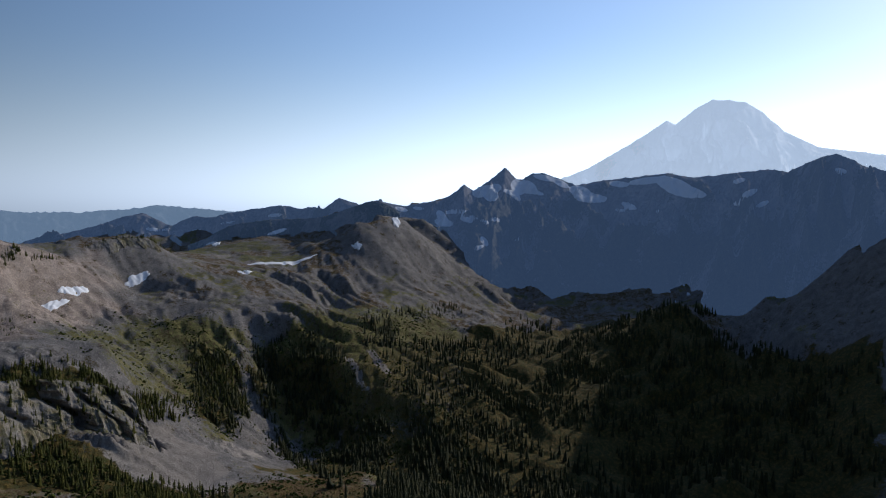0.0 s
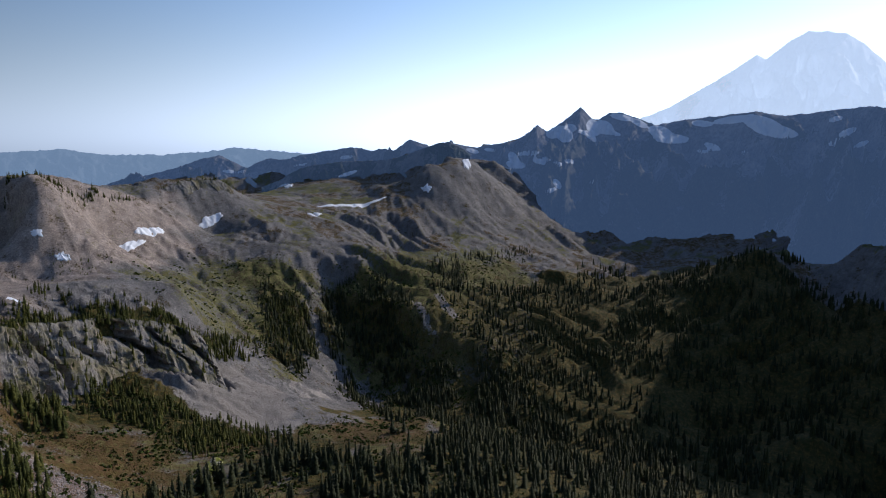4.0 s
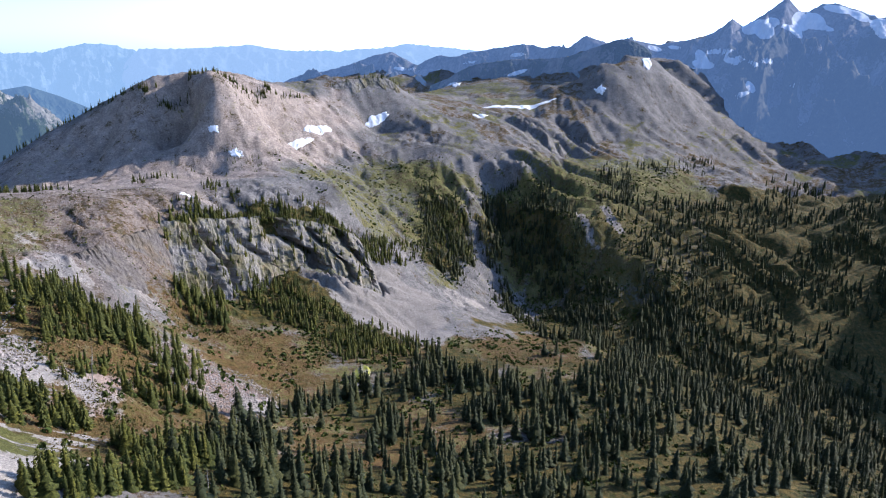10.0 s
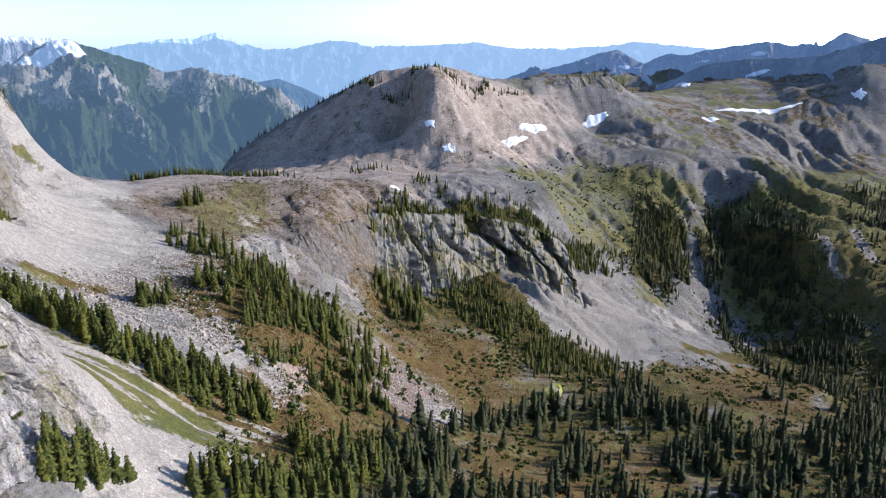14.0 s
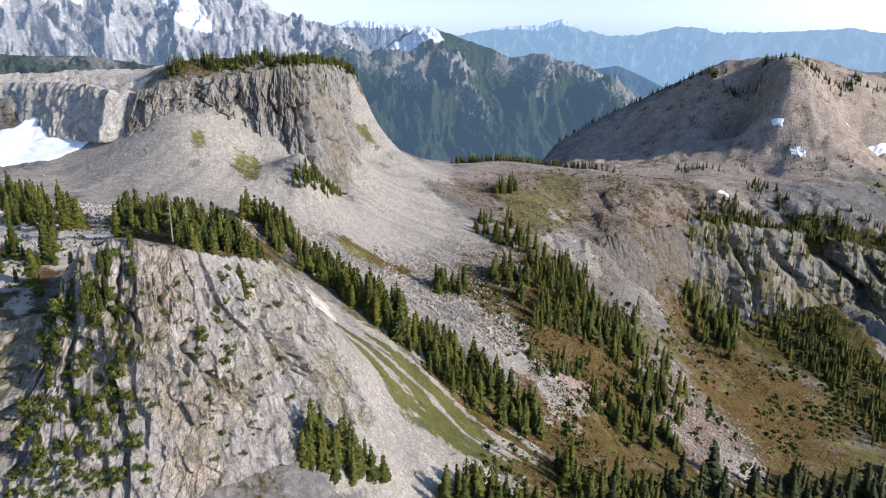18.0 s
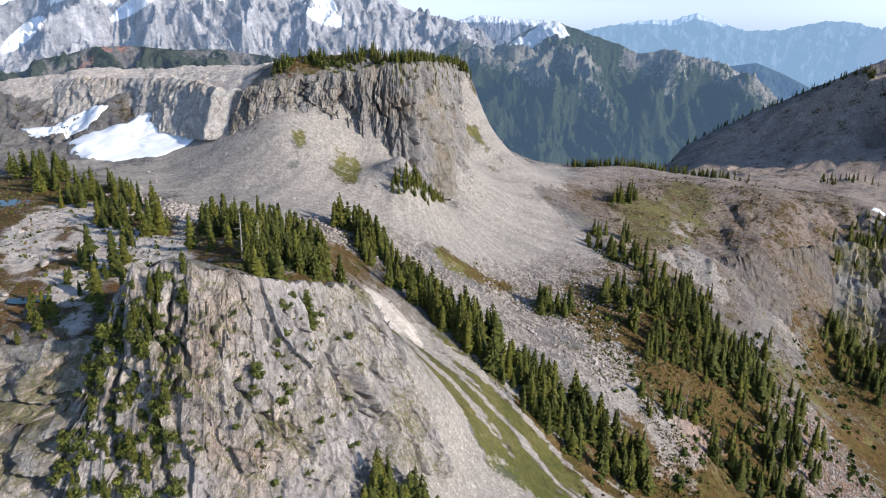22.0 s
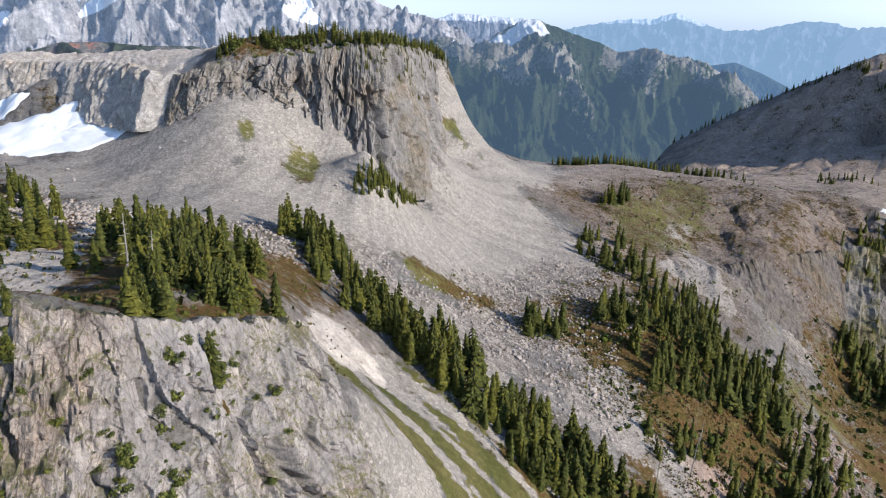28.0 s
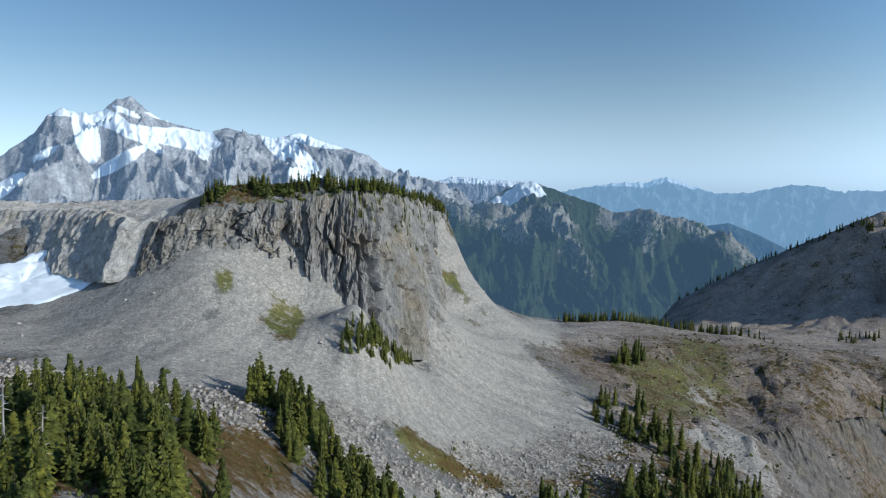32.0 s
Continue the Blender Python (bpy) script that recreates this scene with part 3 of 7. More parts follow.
# ---- zones of the ground, in plan ----
STRIPE_WAY = (0.865, -0.503)   # the fall line of the near ramp
ZONES = {
    "scree": [
        [(-123, 455), (-86, 446), (-58, 450), (-38, 454), (-10, 448), (10, 446), (30, 480), (40, 580), (56, 599), (152, 723), (138, 610), (111, 542), (119, 481), (137, 439), (95, 406), (60, 392), (41, 387), (12, 345), (-25, 322), (-70, 330), (-115, 350), (-155, 400), (-205, 440)],
        [(4, 240), (11, 236), (40, 232), (68, 222), (60, 196), (20, 172), (-10, 182), (4, 205)],
        [(477, 474), (599, 517), (639, 504), (683, 441), (505, 335), (475, 361), (462, 402)],
    ] + [
        [(214, 383), (246, 396), (248, 371), (272, 333), (277, 323), (202, 281), (192, 316), (198, 344)],
        [(54, 343), (81, 353), (109, 364), (112, 334), (91, 303), (73, 310), (61, 324)],
        [(212, 545), (212, 480), (222, 458), (240, 452), (262, 462), (240, 440), (200, 440), (194, 473)],
        [(-29, 342), (13, 355), (39, 331), (76, 321), (98, 312), (118, 343), (90, 392), (51, 388), (-3, 352)],
        [(1, 361), (28, 377), (57, 376), (70, 340), (49, 320), (26, 336), (4, 337)],
        [(125, 319), (163, 326), (162, 305), (121, 271), (114, 292)],
        [(710, 460), (750, 458), (750, 441), (690, 422), (690, 438)],
    ],
    "slabs": [
        [(1020, 417), (1034, 411), (968, 342), (966, 349), (978, 378)],
        [(1074, 394), (1085, 384), (1030, 330), (1016, 336), (1024, 358)],
    ],
    "stripes": [
        [(-11, 254), (5, 292), (21, 295), (40, 288), (58, 282), (67, 266), (94, 259), (86, 232), (50, 204), (18, 192), (4, 200), (8, 222), (6, 240)],
    ],
    "grass": [
        [(658, 716), (911, 785), (972, 707), (982, 643), (929, 548), (739, 526), (674, 544), (611, 589)],
        [(456, 533), (514, 530), (547, 488), (579, 463), (495, 474)],
        [(733, 531), (783, 497), (817, 471), (738, 466), (685, 484)],
        [(1118, 606), (1378, 532), (1574, 363), (1090, 217), (1001, 304), (1048, 480)],
        [(499, 344), (509, 286), (451, 271)],
        [(444, 538), (526, 525), (551, 466), (507, 443), (479, 467), (456, 505), (418, 507)],
        [(136, 261), (173, 263), (144, 232), (120, 236)],
        [(516, 356), (538, 330), (511, 246), (478, 243), (480, 304)],
        [(186, 589), (241, 638), (218, 542), (166, 465), (157, 503)],
        [(247, 649), (294, 600), (237, 558), (188, 536)],
    ],
    "heath": [
        [(123, 402), (159, 428), (184, 422), (191, 404), (260, 442), (308, 471), (279, 427), (121, 330), (112, 359)],
        [(259, 449), (335, 456), (346, 422), (391, 394), (344, 319), (284, 334), (300, 412), (276, 441)],
        [(121, 410), (229, 416), (202, 356), (209, 314), (119, 261), (116, 296), (94, 333), (92, 386)],
        [(-270, 330), (-200, 215), (-110, 186), (-62, 182), (-20, 190), (-5, 245), (-2, 325), (-35, 345), (-110, 348), (-175, 410), (-235, 425)],
        [(3, 334), (39, 305), (93, 293), (115, 286), (103, 279), (63, 258), (35, 287)],
    ] + [
        [(67, 384), (113, 413), (188, 401), (213, 368), (221, 334), (113, 281), (108, 311), (102, 348), (83, 359)],
        [(541, 346), (711, 296), (740, 209), (519, 181), (481, 268)],
        [(18, 374), (38, 387), (52, 382), (29, 374)],
        [(-78, 472), (-40, 468), (2, 472), (14, 520), (40, 600), (52, 645), (10, 650), (-60, 560)],
        [(51, 388), (76, 387), (104, 371), (133, 385), (169, 382), (197, 390), (214, 363), (212, 322), (146, 284), (114, 268), (107, 286), (100, 319), (79, 339)],
    ] + [
        [(265, 475), (368, 514), (306, 411), (277, 421), (264, 444)],
        [(66, 276), (118, 276), (180, 273), (126, 188), (29, 190), (63, 228)],
    ],
    "lowland": [
        [(60, 180), (75, 262), (108, 300), (100, 350), (120, 410), (190, 420), (255, 452), (300, 495), (380, 505), (440, 500), (480, 360), (560, 330), (720, 330), (740, 200), (520, 60), (300, -20), (150, 60)],
    ],
    "forest_floor": [
        [(134, 257), (305, 282), (499, 315), (487, 211), (861, 182), (1148, -40), (521, -72), (80, 178)],
        [(1005, 398), (1277, 332), (1612, 222), (1742, -52), (1213, -497), (828, -385), (489, 290), (583, 366)],
        [(403, 583), (492, 574), (632, 538), (577, 507), (511, 555), (410, 573)],
        [(1014, 583), (1047, 440), (952, 379), (909, 442), (881, 504), (916, 551)],
        [(890, 632), (914, 583), (870, 517), (758, 480), (742, 528)],
        [(373, 507), (457, 496), (476, 406), (477, 355), (370, 351), (399, 402), (362, 457)],
        [(90, 180), (150, 250), (500, 320), (900, 180), (1150, -40), (900, -400), (500, -250), (250, -80), (120, 60)],
    ],
    "tan": [
        [(439, 1159), (556, 1089), (714, 977), (1021, 946), (933, 805), (615, 692), (428, 617), (301, 638)],
        [(144, 665), (398, 1016), (383, 664), (433, 602), (361, 565), (247, 515), (161, 453), (131, 500)],
        [(-15, 296), (-2, 296), (7, 283), (-3, 259), (-12, 263)],
    ],
    "pale": [
        [(-156, 299), (-128, 286), (-104, 247), (-104, 222), (-108, 211)],
        [(-90, 296), (-87, 315), (-65, 248), (-66, 230)],
        [(-16, 304), (-4, 293), (6, 285), (-3, 259), (-12, 263)],
        [(-340, 640), (-300, 560), (-230, 520), (-180, 508), (-130, 470), (-96, 470), (-90, 500), (-80, 560), (-120, 640), (-230, 680)],
        [(-126, 251), (-105, 245), (-82, 217), (-80, 192), (-108, 223)],
    ] + [
        [(-122, 300), (-96, 288), (-72, 262), (-62, 232), (-76, 216), (-96, 240), (-118, 262)],
        [(-152, 351), (-135, 341), (-121, 293), (-137, 286), (-157, 308)],
        [(-108, 358), (-78, 353), (-75, 324), (-89, 307)],
    ],
    "thin_heath": [
        [(151, 582), (212, 587), (188, 487), (206, 470), (365, 588), (304, 498), (122, 394)],
        [(188, 483), (252, 506), (354, 554), (355, 519), (301, 478), (226, 467)],
        [(147, 585), (188, 596), (230, 634), (213, 555), (157, 476), (151, 494), (130, 512)],
        [(223, 481), (297, 537), (366, 577), (397, 573), (276, 490), (217, 454)],
    ],
    "coarse": [
        [(214, 383), (246, 396), (248, 371), (272, 333), (277, 323), (202, 281), (192, 316), (198, 344)],
        [(45, 393), (108, 466), (145, 448), (113, 357), (101, 313), (72, 304), (44, 324)],
        [(-145, 379), (-80, 342), (-29, 348), (14, 371), (50, 375), (-3, 329), (-72, 311), (-121, 319)],
        [(215, 457), (271, 468), (229, 416), (184, 414)],
        [(202, 434), (239, 458), (280, 461), (225, 420), (209, 426)],
    ],
    "pink": [
        [(214, 383), (246, 396), (248, 371), (272, 333), (277, 323), (202, 281), (192, 316), (198, 344)],
        [(125, 314), (153, 328), (156, 308), (116, 272), (112, 283)],
    ],
    "tufts": [
        [(-39, 430), (-32, 437), (-25, 431), (-23, 408), (-28, 401), (-33, 412)],
        [(49, 585), (57, 589), (70, 582), (63, 578), (49, 580)],
        [(45, 571), (56, 569), (70, 555), (58, 559), (43, 565)],
        [(-67, 427), (-54, 432), (-51, 408), (-58, 402)],
        [(20, 380), (36, 393), (57, 386), (40, 375), (22, 367)],
        [(45, 582), (63, 589), (80, 576), (62, 574)],
        [(-40, 435), (-24, 440), (-23, 406), (-35, 408)],
    ],
    "dark_slope": [
        [(972, 648), (1121, 521), (1574, 363), (989, 185), (857, 328), (850, 473), (929, 548)],
        [(940, 732), (997, 654), (929, 548), (829, 510), (717, 528), (666, 568)],
    ],
    "grey": [
        [(1015, 419), (1038, 412), (965, 336), (963, 347), (976, 380)],
        [(1071, 396), (1089, 382), (1030, 325), (1009, 333), (1019, 359)],
        [(482, 496), (609, 526), (661, 513), (696, 437), (491, 324), (457, 353), (450, 406)],
                [(214, 383), (246, 396), (248, 371), (272, 333), (277, 323), (202, 281), (192, 316), (198, 344)],
    ],
    "basin": [
        [(130, 595), (199, 671), (302, 658), (446, 734), (374, 573), (335, 523), (207, 449), (161, 487)],
    ],
    "grove": [
        [(-217, 415), (-210, 432), (-167, 391), (-130, 369), (-100, 319), (-88, 290), (-81, 253), (-99, 265), (-134, 322), (-177, 366)],
        [(-96, 188), (-89, 192), (-76, 187), (-80, 221), (-60, 189), (-81, 240), (-98, 254), (-100, 213), (-102, 200)],
        [(-58, 224), (-46, 239), (-30, 192), (-21, 194), (-20, 256), (-19, 271), (-33, 299), (-59, 325), (-75, 283)],
        [(-75, 283), (-73, 316), (-64, 340), (-46, 321), (-27, 284), (-27, 255), (-42, 253), (-55, 263)],
    ] + [
        [(-32, 349), (-20, 361), (-3, 343), (1, 316), (-4, 297), (-14, 314), (-26, 331)],
        [(2, 325), (20, 323), (40, 314), (62, 304), (83, 292), (104, 286), (111, 273), (91, 264), (65, 265), (48, 274), (30, 285), (7, 301)],
        [(123, 484), (142, 479), (139, 447), (129, 451)],
        [(69, 374), (85, 371), (100, 373), (86, 361), (69, 360)],
        [(109, 396), (132, 402), (181, 416), (193, 420), (151, 358), (130, 347), (118, 367)],
        [(169, 373), (205, 399), (211, 376), (183, 353)],
    ] + [
        [(-50, 206), (-32, 196), (-24, 212), (-15, 232), (-20, 262), (-40, 250)],
        [(112, 324), (154, 336), (150, 324), (109, 306)],
        [(166, 328), (197, 325), (174, 313)],
        [(30, 332), (45, 302), (67, 286), (109, 283), (100, 276), (52, 268), (31, 282), (22, 292)],
        [(145, 326), (174, 325), (198, 300), (172, 285), (142, 301)],
        [(125, 362), (163, 373), (206, 377), (184, 347), (142, 347)],
        [(-2, 188), (16, 192), (16, 188), (-5, 179)],
        [(44, 205), (81, 204), (105, 201), (103, 188), (38, 190)],
        [(97, 247), (146, 245), (133, 206), (98, 206)],
        [(296, 483), (363, 502), (322, 435), (300, 445)],
    ] + [
        [(130, 512), (157, 503), (171, 458), (199, 438), (179, 408), (153, 436), (130, 478)],
        [(163, 590), (191, 597), (184, 581), (161, 575)],
        [(180, 374), (227, 389), (229, 351), (199, 309), (190, 329), (173, 349)],
    ],
    "ledge_trees": [
        [(-11, 406), (2, 405), (23, 448), (13, 409), (-1, 400)],
    ],
    "crag_trees": [
        [(-14, 480), (42, 624), (54, 631), (23, 592), (0, 528), (-12, 473)],
    ],
    "saddle_trees": [
        [(1053, 4024), (413, 1095), (405, 847), (327, 675), (403, 1073), (177, 731)],
        [(484, 659), (479, 578), (585, 583), (555, 563), (471, 579), (450, 614)],
        [(465, 801), (544, 780), (543, 766), (463, 783)],
    ],
    "bench_forest": [
        [(396, 583), (474, 572), (551, 558), (641, 545), (677, 516), (636, 511), (578, 527), (505, 569), (419, 564)],
        [(375, 500), (439, 496), (443, 447), (465, 397), (491, 367), (470, 323), (407, 338), (372, 360), (391, 394), (378, 443)],
        [(847, 599), (916, 573), (878, 524), (809, 496), (770, 518), (793, 568)],
        [(670, 550), (762, 544), (739, 526), (656, 528)],
    ],
    "knoll_trees": [
        [(654, 866), (728, 888), (727, 873), (655, 840)],
        [(604, 785), (641, 746), (600, 705), (581, 737)],
    ],
    "valley_forest": [
        [(160, 262), (241, 296), (345, 308), (388, 322), (457, 313), (463, 214), (572, 153), (788, 125), (480, 55), (109, 189)],
        [(848, 383), (889, 275), (953, 128), (905, -61), (579, -72), (544, 43), (501, 133), (463, 193)],
        [(225, 319), (353, 301), (475, 260), (494, 148), (695, 18), (782, -192), (751, -190), (148, 228)],
        [(157, 250), (250, 263), (276, 185), (349, 77), (579, -72), (521, -72), (80, 178)],
        [(250, -60), (450, -200), (800, -250), (1000, -100), (800, 60), (450, 60)],
    ],
    "slope_forest": [
        [(1014, 583), (1047, 440), (952, 379), (909, 442), (881, 504), (916, 551)],
        [(890, 632), (914, 583), (870, 517), (758, 480), (742, 528)],
        [(1222, 473), (1307, 426), (1171, 356), (1082, 401)],
        [(1032, 572), (1079, 496), (994, 404), (927, 374), (929, 286), (1045, 202), (788, 125), (740, 209), (746, 351), (809, 446), (920, 469)],
        [(1311, 470), (1680, 374), (1616, 343), (1270, 429)],
        [(995, 321), (1166, 231), (1042, 125), (956, 213)],
    ],
    "shade_forest": [
        [(1156, 389), (1490, 201), (1488, 69), (1732, -66), (1842, -182), (1518, -297), (1170, -485), (828, -385), (843, 89), (960, 300)],
        [(1744, 244), (1714, 105), (1525, 112), (1490, 201)],
    ],
    "meadow": [
        [(216, 276), (293, 282), (283, 229), (210, 200), (176, 207)],
        [(324, 265), (370, 248), (340, 197), (334, 138), (282, 162), (298, 222)],
        [(516, 356), (745, 350), (569, 162), (478, 243)],
        [(244, 243), (286, 185), (246, 180), (190, 188)],
        [(326, 278), (352, 235), (336, 199), (302, 221)],
        [(467, 259), (533, 187), (518, 161), (440, 216)],
        [(336, 199), (376, 156), (363, 130), (311, 169)],
    ],
}


def inside(x, y, poly, edge, wobble=0.0):
    """1 inside the outline, 0 outside, soft over edge metres."""
    odd = np.zeros(x.shape, bool)
    for (ax, ay), (bx, by) in zip(poly, poly[1:] + poly[:1]):
        cross = (ay > y) != (by > y)
        odd ^= cross & (x < (bx - ax) * (y - ay) / ((by - ay) or 1e-9) + ax)
    d = line_distance(x, y, poly + poly[:1])
    return smooth(-edge, edge, np.where(odd, d, -d) + wobble)


def zone(x, y, name, edge):
    out = np.zeros(x.shape)
    wobble = fbm(x, y, edge * 4, 3, 0.6, 51) * edge * 1.3
    for poly in ZONES[name]:
        xs, ys = [p[0] for p in poly], [p[1] for p in poly]
        m = (x > min(xs) - 60) & (x < max(xs) + 60) & (y > min(ys) - 60) & (y < max(ys) + 60)
        if m.any():
            out[m] = np.maximum(out[m], inside(x[m], y[m], poly, edge, wobble[m]))
    return out


# ---- materials ----
def soft_mask(nt, value, grain, width=0.25, amount=0.7):
    g = math_node(nt, "MULTIPLY", math_node(nt, "SUBTRACT", grain, 0.5), amount * 2)
    v = math_node(nt, "ADD", value, g)
    mr = nt.nodes.new("ShaderNodeMapRange")
    mr.interpolation_type = "SMOOTHSTEP"
    mr.inputs[1].default_value, mr.inputs[2].default_value = 0.5 - width, 0.5 + width
    nt.links.new(v, mr.inputs[0])
    return mr.outputs[0]


def cells(nt, scale):
    co = nt.nodes.new("ShaderNodeNewGeometry").outputs["Position"]
    v = nt.nodes.new("ShaderNodeTexVoronoi")
    v.inputs["Scale"].default_value = scale
    nt.links.new(co, v.inputs["Vector"])
    sep = nt.nodes.new("ShaderNodeSeparateColor")
    nt.links.new(v.outputs["Color"], sep.inputs[0])
    return v.outputs["Distance"], sep.outputs[0]


ground_mat, nt, b = material("mountain_ground", 0.95)
med, _ = tex(nt, "noise", 0.05, 9, 0.68)
fine, _ = tex(nt, "noise", 0.45, 8, 0.7)
spot, _ = tex(nt, "noise", 0.16, 7, 0.7)
grit, _ = tex(nt, "noise", 2.2, 6, 0.75)
stones_d, stones_c = cells(nt, 0.5)
pebble_d, pebble_c = cells(nt, 1.5)
rock = ramp(nt, med, [(0.3, (0.125, 0.117, 0.112)), (0.46, (0.175, 0.164, 0.156)), (0.6, (0.22, 0.206, 0.194)), (0.75, (0.28, 0.262, 0.245))])
warm = ramp(nt, med, [(0.3, (0.22, 0.178, 0.15)), (0.5, (0.33, 0.27, 0.228)), (0.7, (0.44, 0.37, 0.32))])
# browner rock in the basin, darkened too in place of grazing light
rock = mix(nt, attr(nt, "basin"), rock, mix(nt, 1.0, rock, (0.50, 0.395, 0.33), "MULTIPLY"))
rock = mix(nt, attr(nt, "tan"), rock, warm)
rock = mix(nt, 0.5, rock, ramp(nt, fine, [(0.3, (0.3, 0.3, 0.3)), (0.52, (0.95, 0.95, 0.95)), (0.7, (1.6, 1.55, 1.5))]), "MULTIPLY")
rock = mix(nt, 0.4, rock, ramp(nt, stones_c, [(0.0, (0.5, 0.5, 0.5)), (0.8, (1, 1, 1)), (1.0, (1.6, 1.55, 1.5))]), "MULTIPLY")
scree = ramp(nt, fine, [(0.28, (0.215, 0.197, 0.178)), (0.5, (0.292, 0.27, 0.245)), (0.72, (0.365, 0.338, 0.308))])
scree = mix(nt, math_node(nt, "MULTIPLY", attr(nt, "coarse"), 0.7), scree, ramp(nt, stones_c, [(0.0, (0.42, 0.40, 0.39)), (0.6, (0.95, 0.92, 0.90)), (1.0, (1.5, 1.45, 1.42))]), "MULTIPLY")
scree = mix(nt, 0.6, scree, ramp(nt, pebble_c, [(0.0, (0.6, 0.6, 0.6)), (0.8, (1.05, 1.05, 1.05)), (1.0, (1.5, 1.48, 1.45))]), "MULTIPLY")
scree = mix(nt, 0.7, scree, ramp(nt, attr(nt, "streak"), [(0.2, (0.8, 0.8, 0.81)), (0.5, (1, 1, 1)), (0.8, (1.1, 1.09, 1.07))]), "MULTIPLY")
scree = mix(nt, attr(nt, "grey"), scree, mix(nt, 1.0, scree, (0.78, 0.77, 0.76), "MULTIPLY"))
scree = mix(nt, attr(nt, "pink"), scree, mix(nt, 1.0, scree, (0.94, 0.75, 0.67), "MULTIPLY"))
scree = mix(nt, 0.6, scree, ramp(nt, med, [(0.35, (0.82, 0.80, 0.79)), (0.6, (1.08, 1.05, 1.02))]), "MULTIPLY")
grass = ramp(nt, med, [(0.3, (0.062, 0.074, 0.022)), (0.5, (0.115, 0.114, 0.038)), (0.68, (0.18, 0.152, 0.066))])
grass = mix(nt, 0.6, grass, ramp(nt, fine, [(0.3, (0.4, 0.45, 0.35)), (0.65, (1.3, 1.25, 1.1))]), "MULTIPLY")
heath = ramp(nt, spot, [(0.28, (0.045, 0.05, 0.016)), (0.40, (0.095, 0.085, 0.028)), (0.48, (0.135, 0.092, 0.042)), (0.55, (0.11, 0.105, 0.03)), (0.64, (0.19, 0.135, 0.062)), (0.76, (0.22, 0.105, 0.065))])
heath = mix(nt, 0.7, heath, ramp(nt, fine, [(0.3, (0.35, 0.38, 0.3)), (0.65, (1.35, 1.3, 1.1))]), "MULTIPLY")
heath = mix(nt, ramp(nt, med, [(0.5, (0, 0, 0)), (0.62, (0.75, 0.75, 0.75))]), heath, (0.15, 0.088, 0.046))
heath = mix(nt, ramp(nt, med, [(0.34, (0.8, 0.8, 0.8)), (0.45, (0, 0, 0))]), heath, (0.045, 0.058, 0.018))
heath = mix(nt, 1.0, heath, (0.95, 0.79, 0.78), "MULTIPLY")
duff = ramp(nt, spot, [(0.3, (0.026, 0.034, 0.011)), (0.42, (0.052, 0.058, 0.017)), (0.52, (0.08, 0.06, 0.02)), (0.62, (0.14, 0.104, 0.03)), (0.72, (0.13, 0.07, 0.03))])
duff = mix(nt, 0.7, duff, ramp(nt, fine, [(0.3, (0.35, 0.38, 0.3)), (0.65, (1.25, 1.2, 1.0))]), "MULTIPLY")
# pale rock, lightened further to imitate sun on its rounded faces
pale = ramp(nt, fine, [(0.3, (0.36, 0.31, 0.27)), (0.5, (0.58, 0.52, 0.465)), (0.7, (0.68, 0.63, 0.575))])
pale = mix(nt, 0.6, pale, ramp(nt, spot, [(0.35, (0.5, 0.48, 0.45)), (0.6, (1.1, 1.08, 1.05))]), "MULTIPLY")
mixed = math_node(nt, "ADD", math_node(nt, "MULTIPLY", med, 0.35), math_node(nt, "ADD", math_node(nt, "MULTIPLY", fine, 0.3), math_node(nt, "MULTIPLY", spot, 0.35)))
other = math_node(nt, "SUBTRACT", 1.0, mixed)
col = rock
for key, layer, grain in (("grass", grass, mixed), ("heath", heath, other), ("floor", duff, mixed), ("scree", scree, mixed), ("pale", pale, other)):
    col = mix(nt, soft_mask(nt, attr(nt, key), grain, 0.14, 1.7), col, layer)
col = mix(nt, 0.55, col, ramp(nt, grit, [(0.3, (0.42, 0.42, 0.42)), (0.5, (1, 1, 1)), (0.68, (1.55, 1.53, 1.5))]), "MULTIPLY")
nt.links.new(col, b.inputs["Base Color"])
hh = math_node(nt, "ADD", math_node(nt, "MULTIPLY", fine, 1.0), math_node(nt, "MULTIPLY", stones_d, 0.25))
hh = math_node(nt, "ADD", hh, math_node(nt, "ADD", math_node(nt, "MULTIPLY", spot, 0.8), math_node(nt, "MULTIPLY", grit, 0.4)))
bump(nt, b, hh, 1.0, 1.3)
loose = math_node(nt, "MULTIPLY", attr(nt, "scree"), math_node(nt, "SUBTRACT", 1.0, attr(nt, "coarse"), True))
nt.links.new(math_node(nt, "SUBTRACT", 1.0, math_node(nt, "MULTIPLY", loose, 0.72), True), b.inputs["Normal"].links[0].from_node.inputs["Strength"])


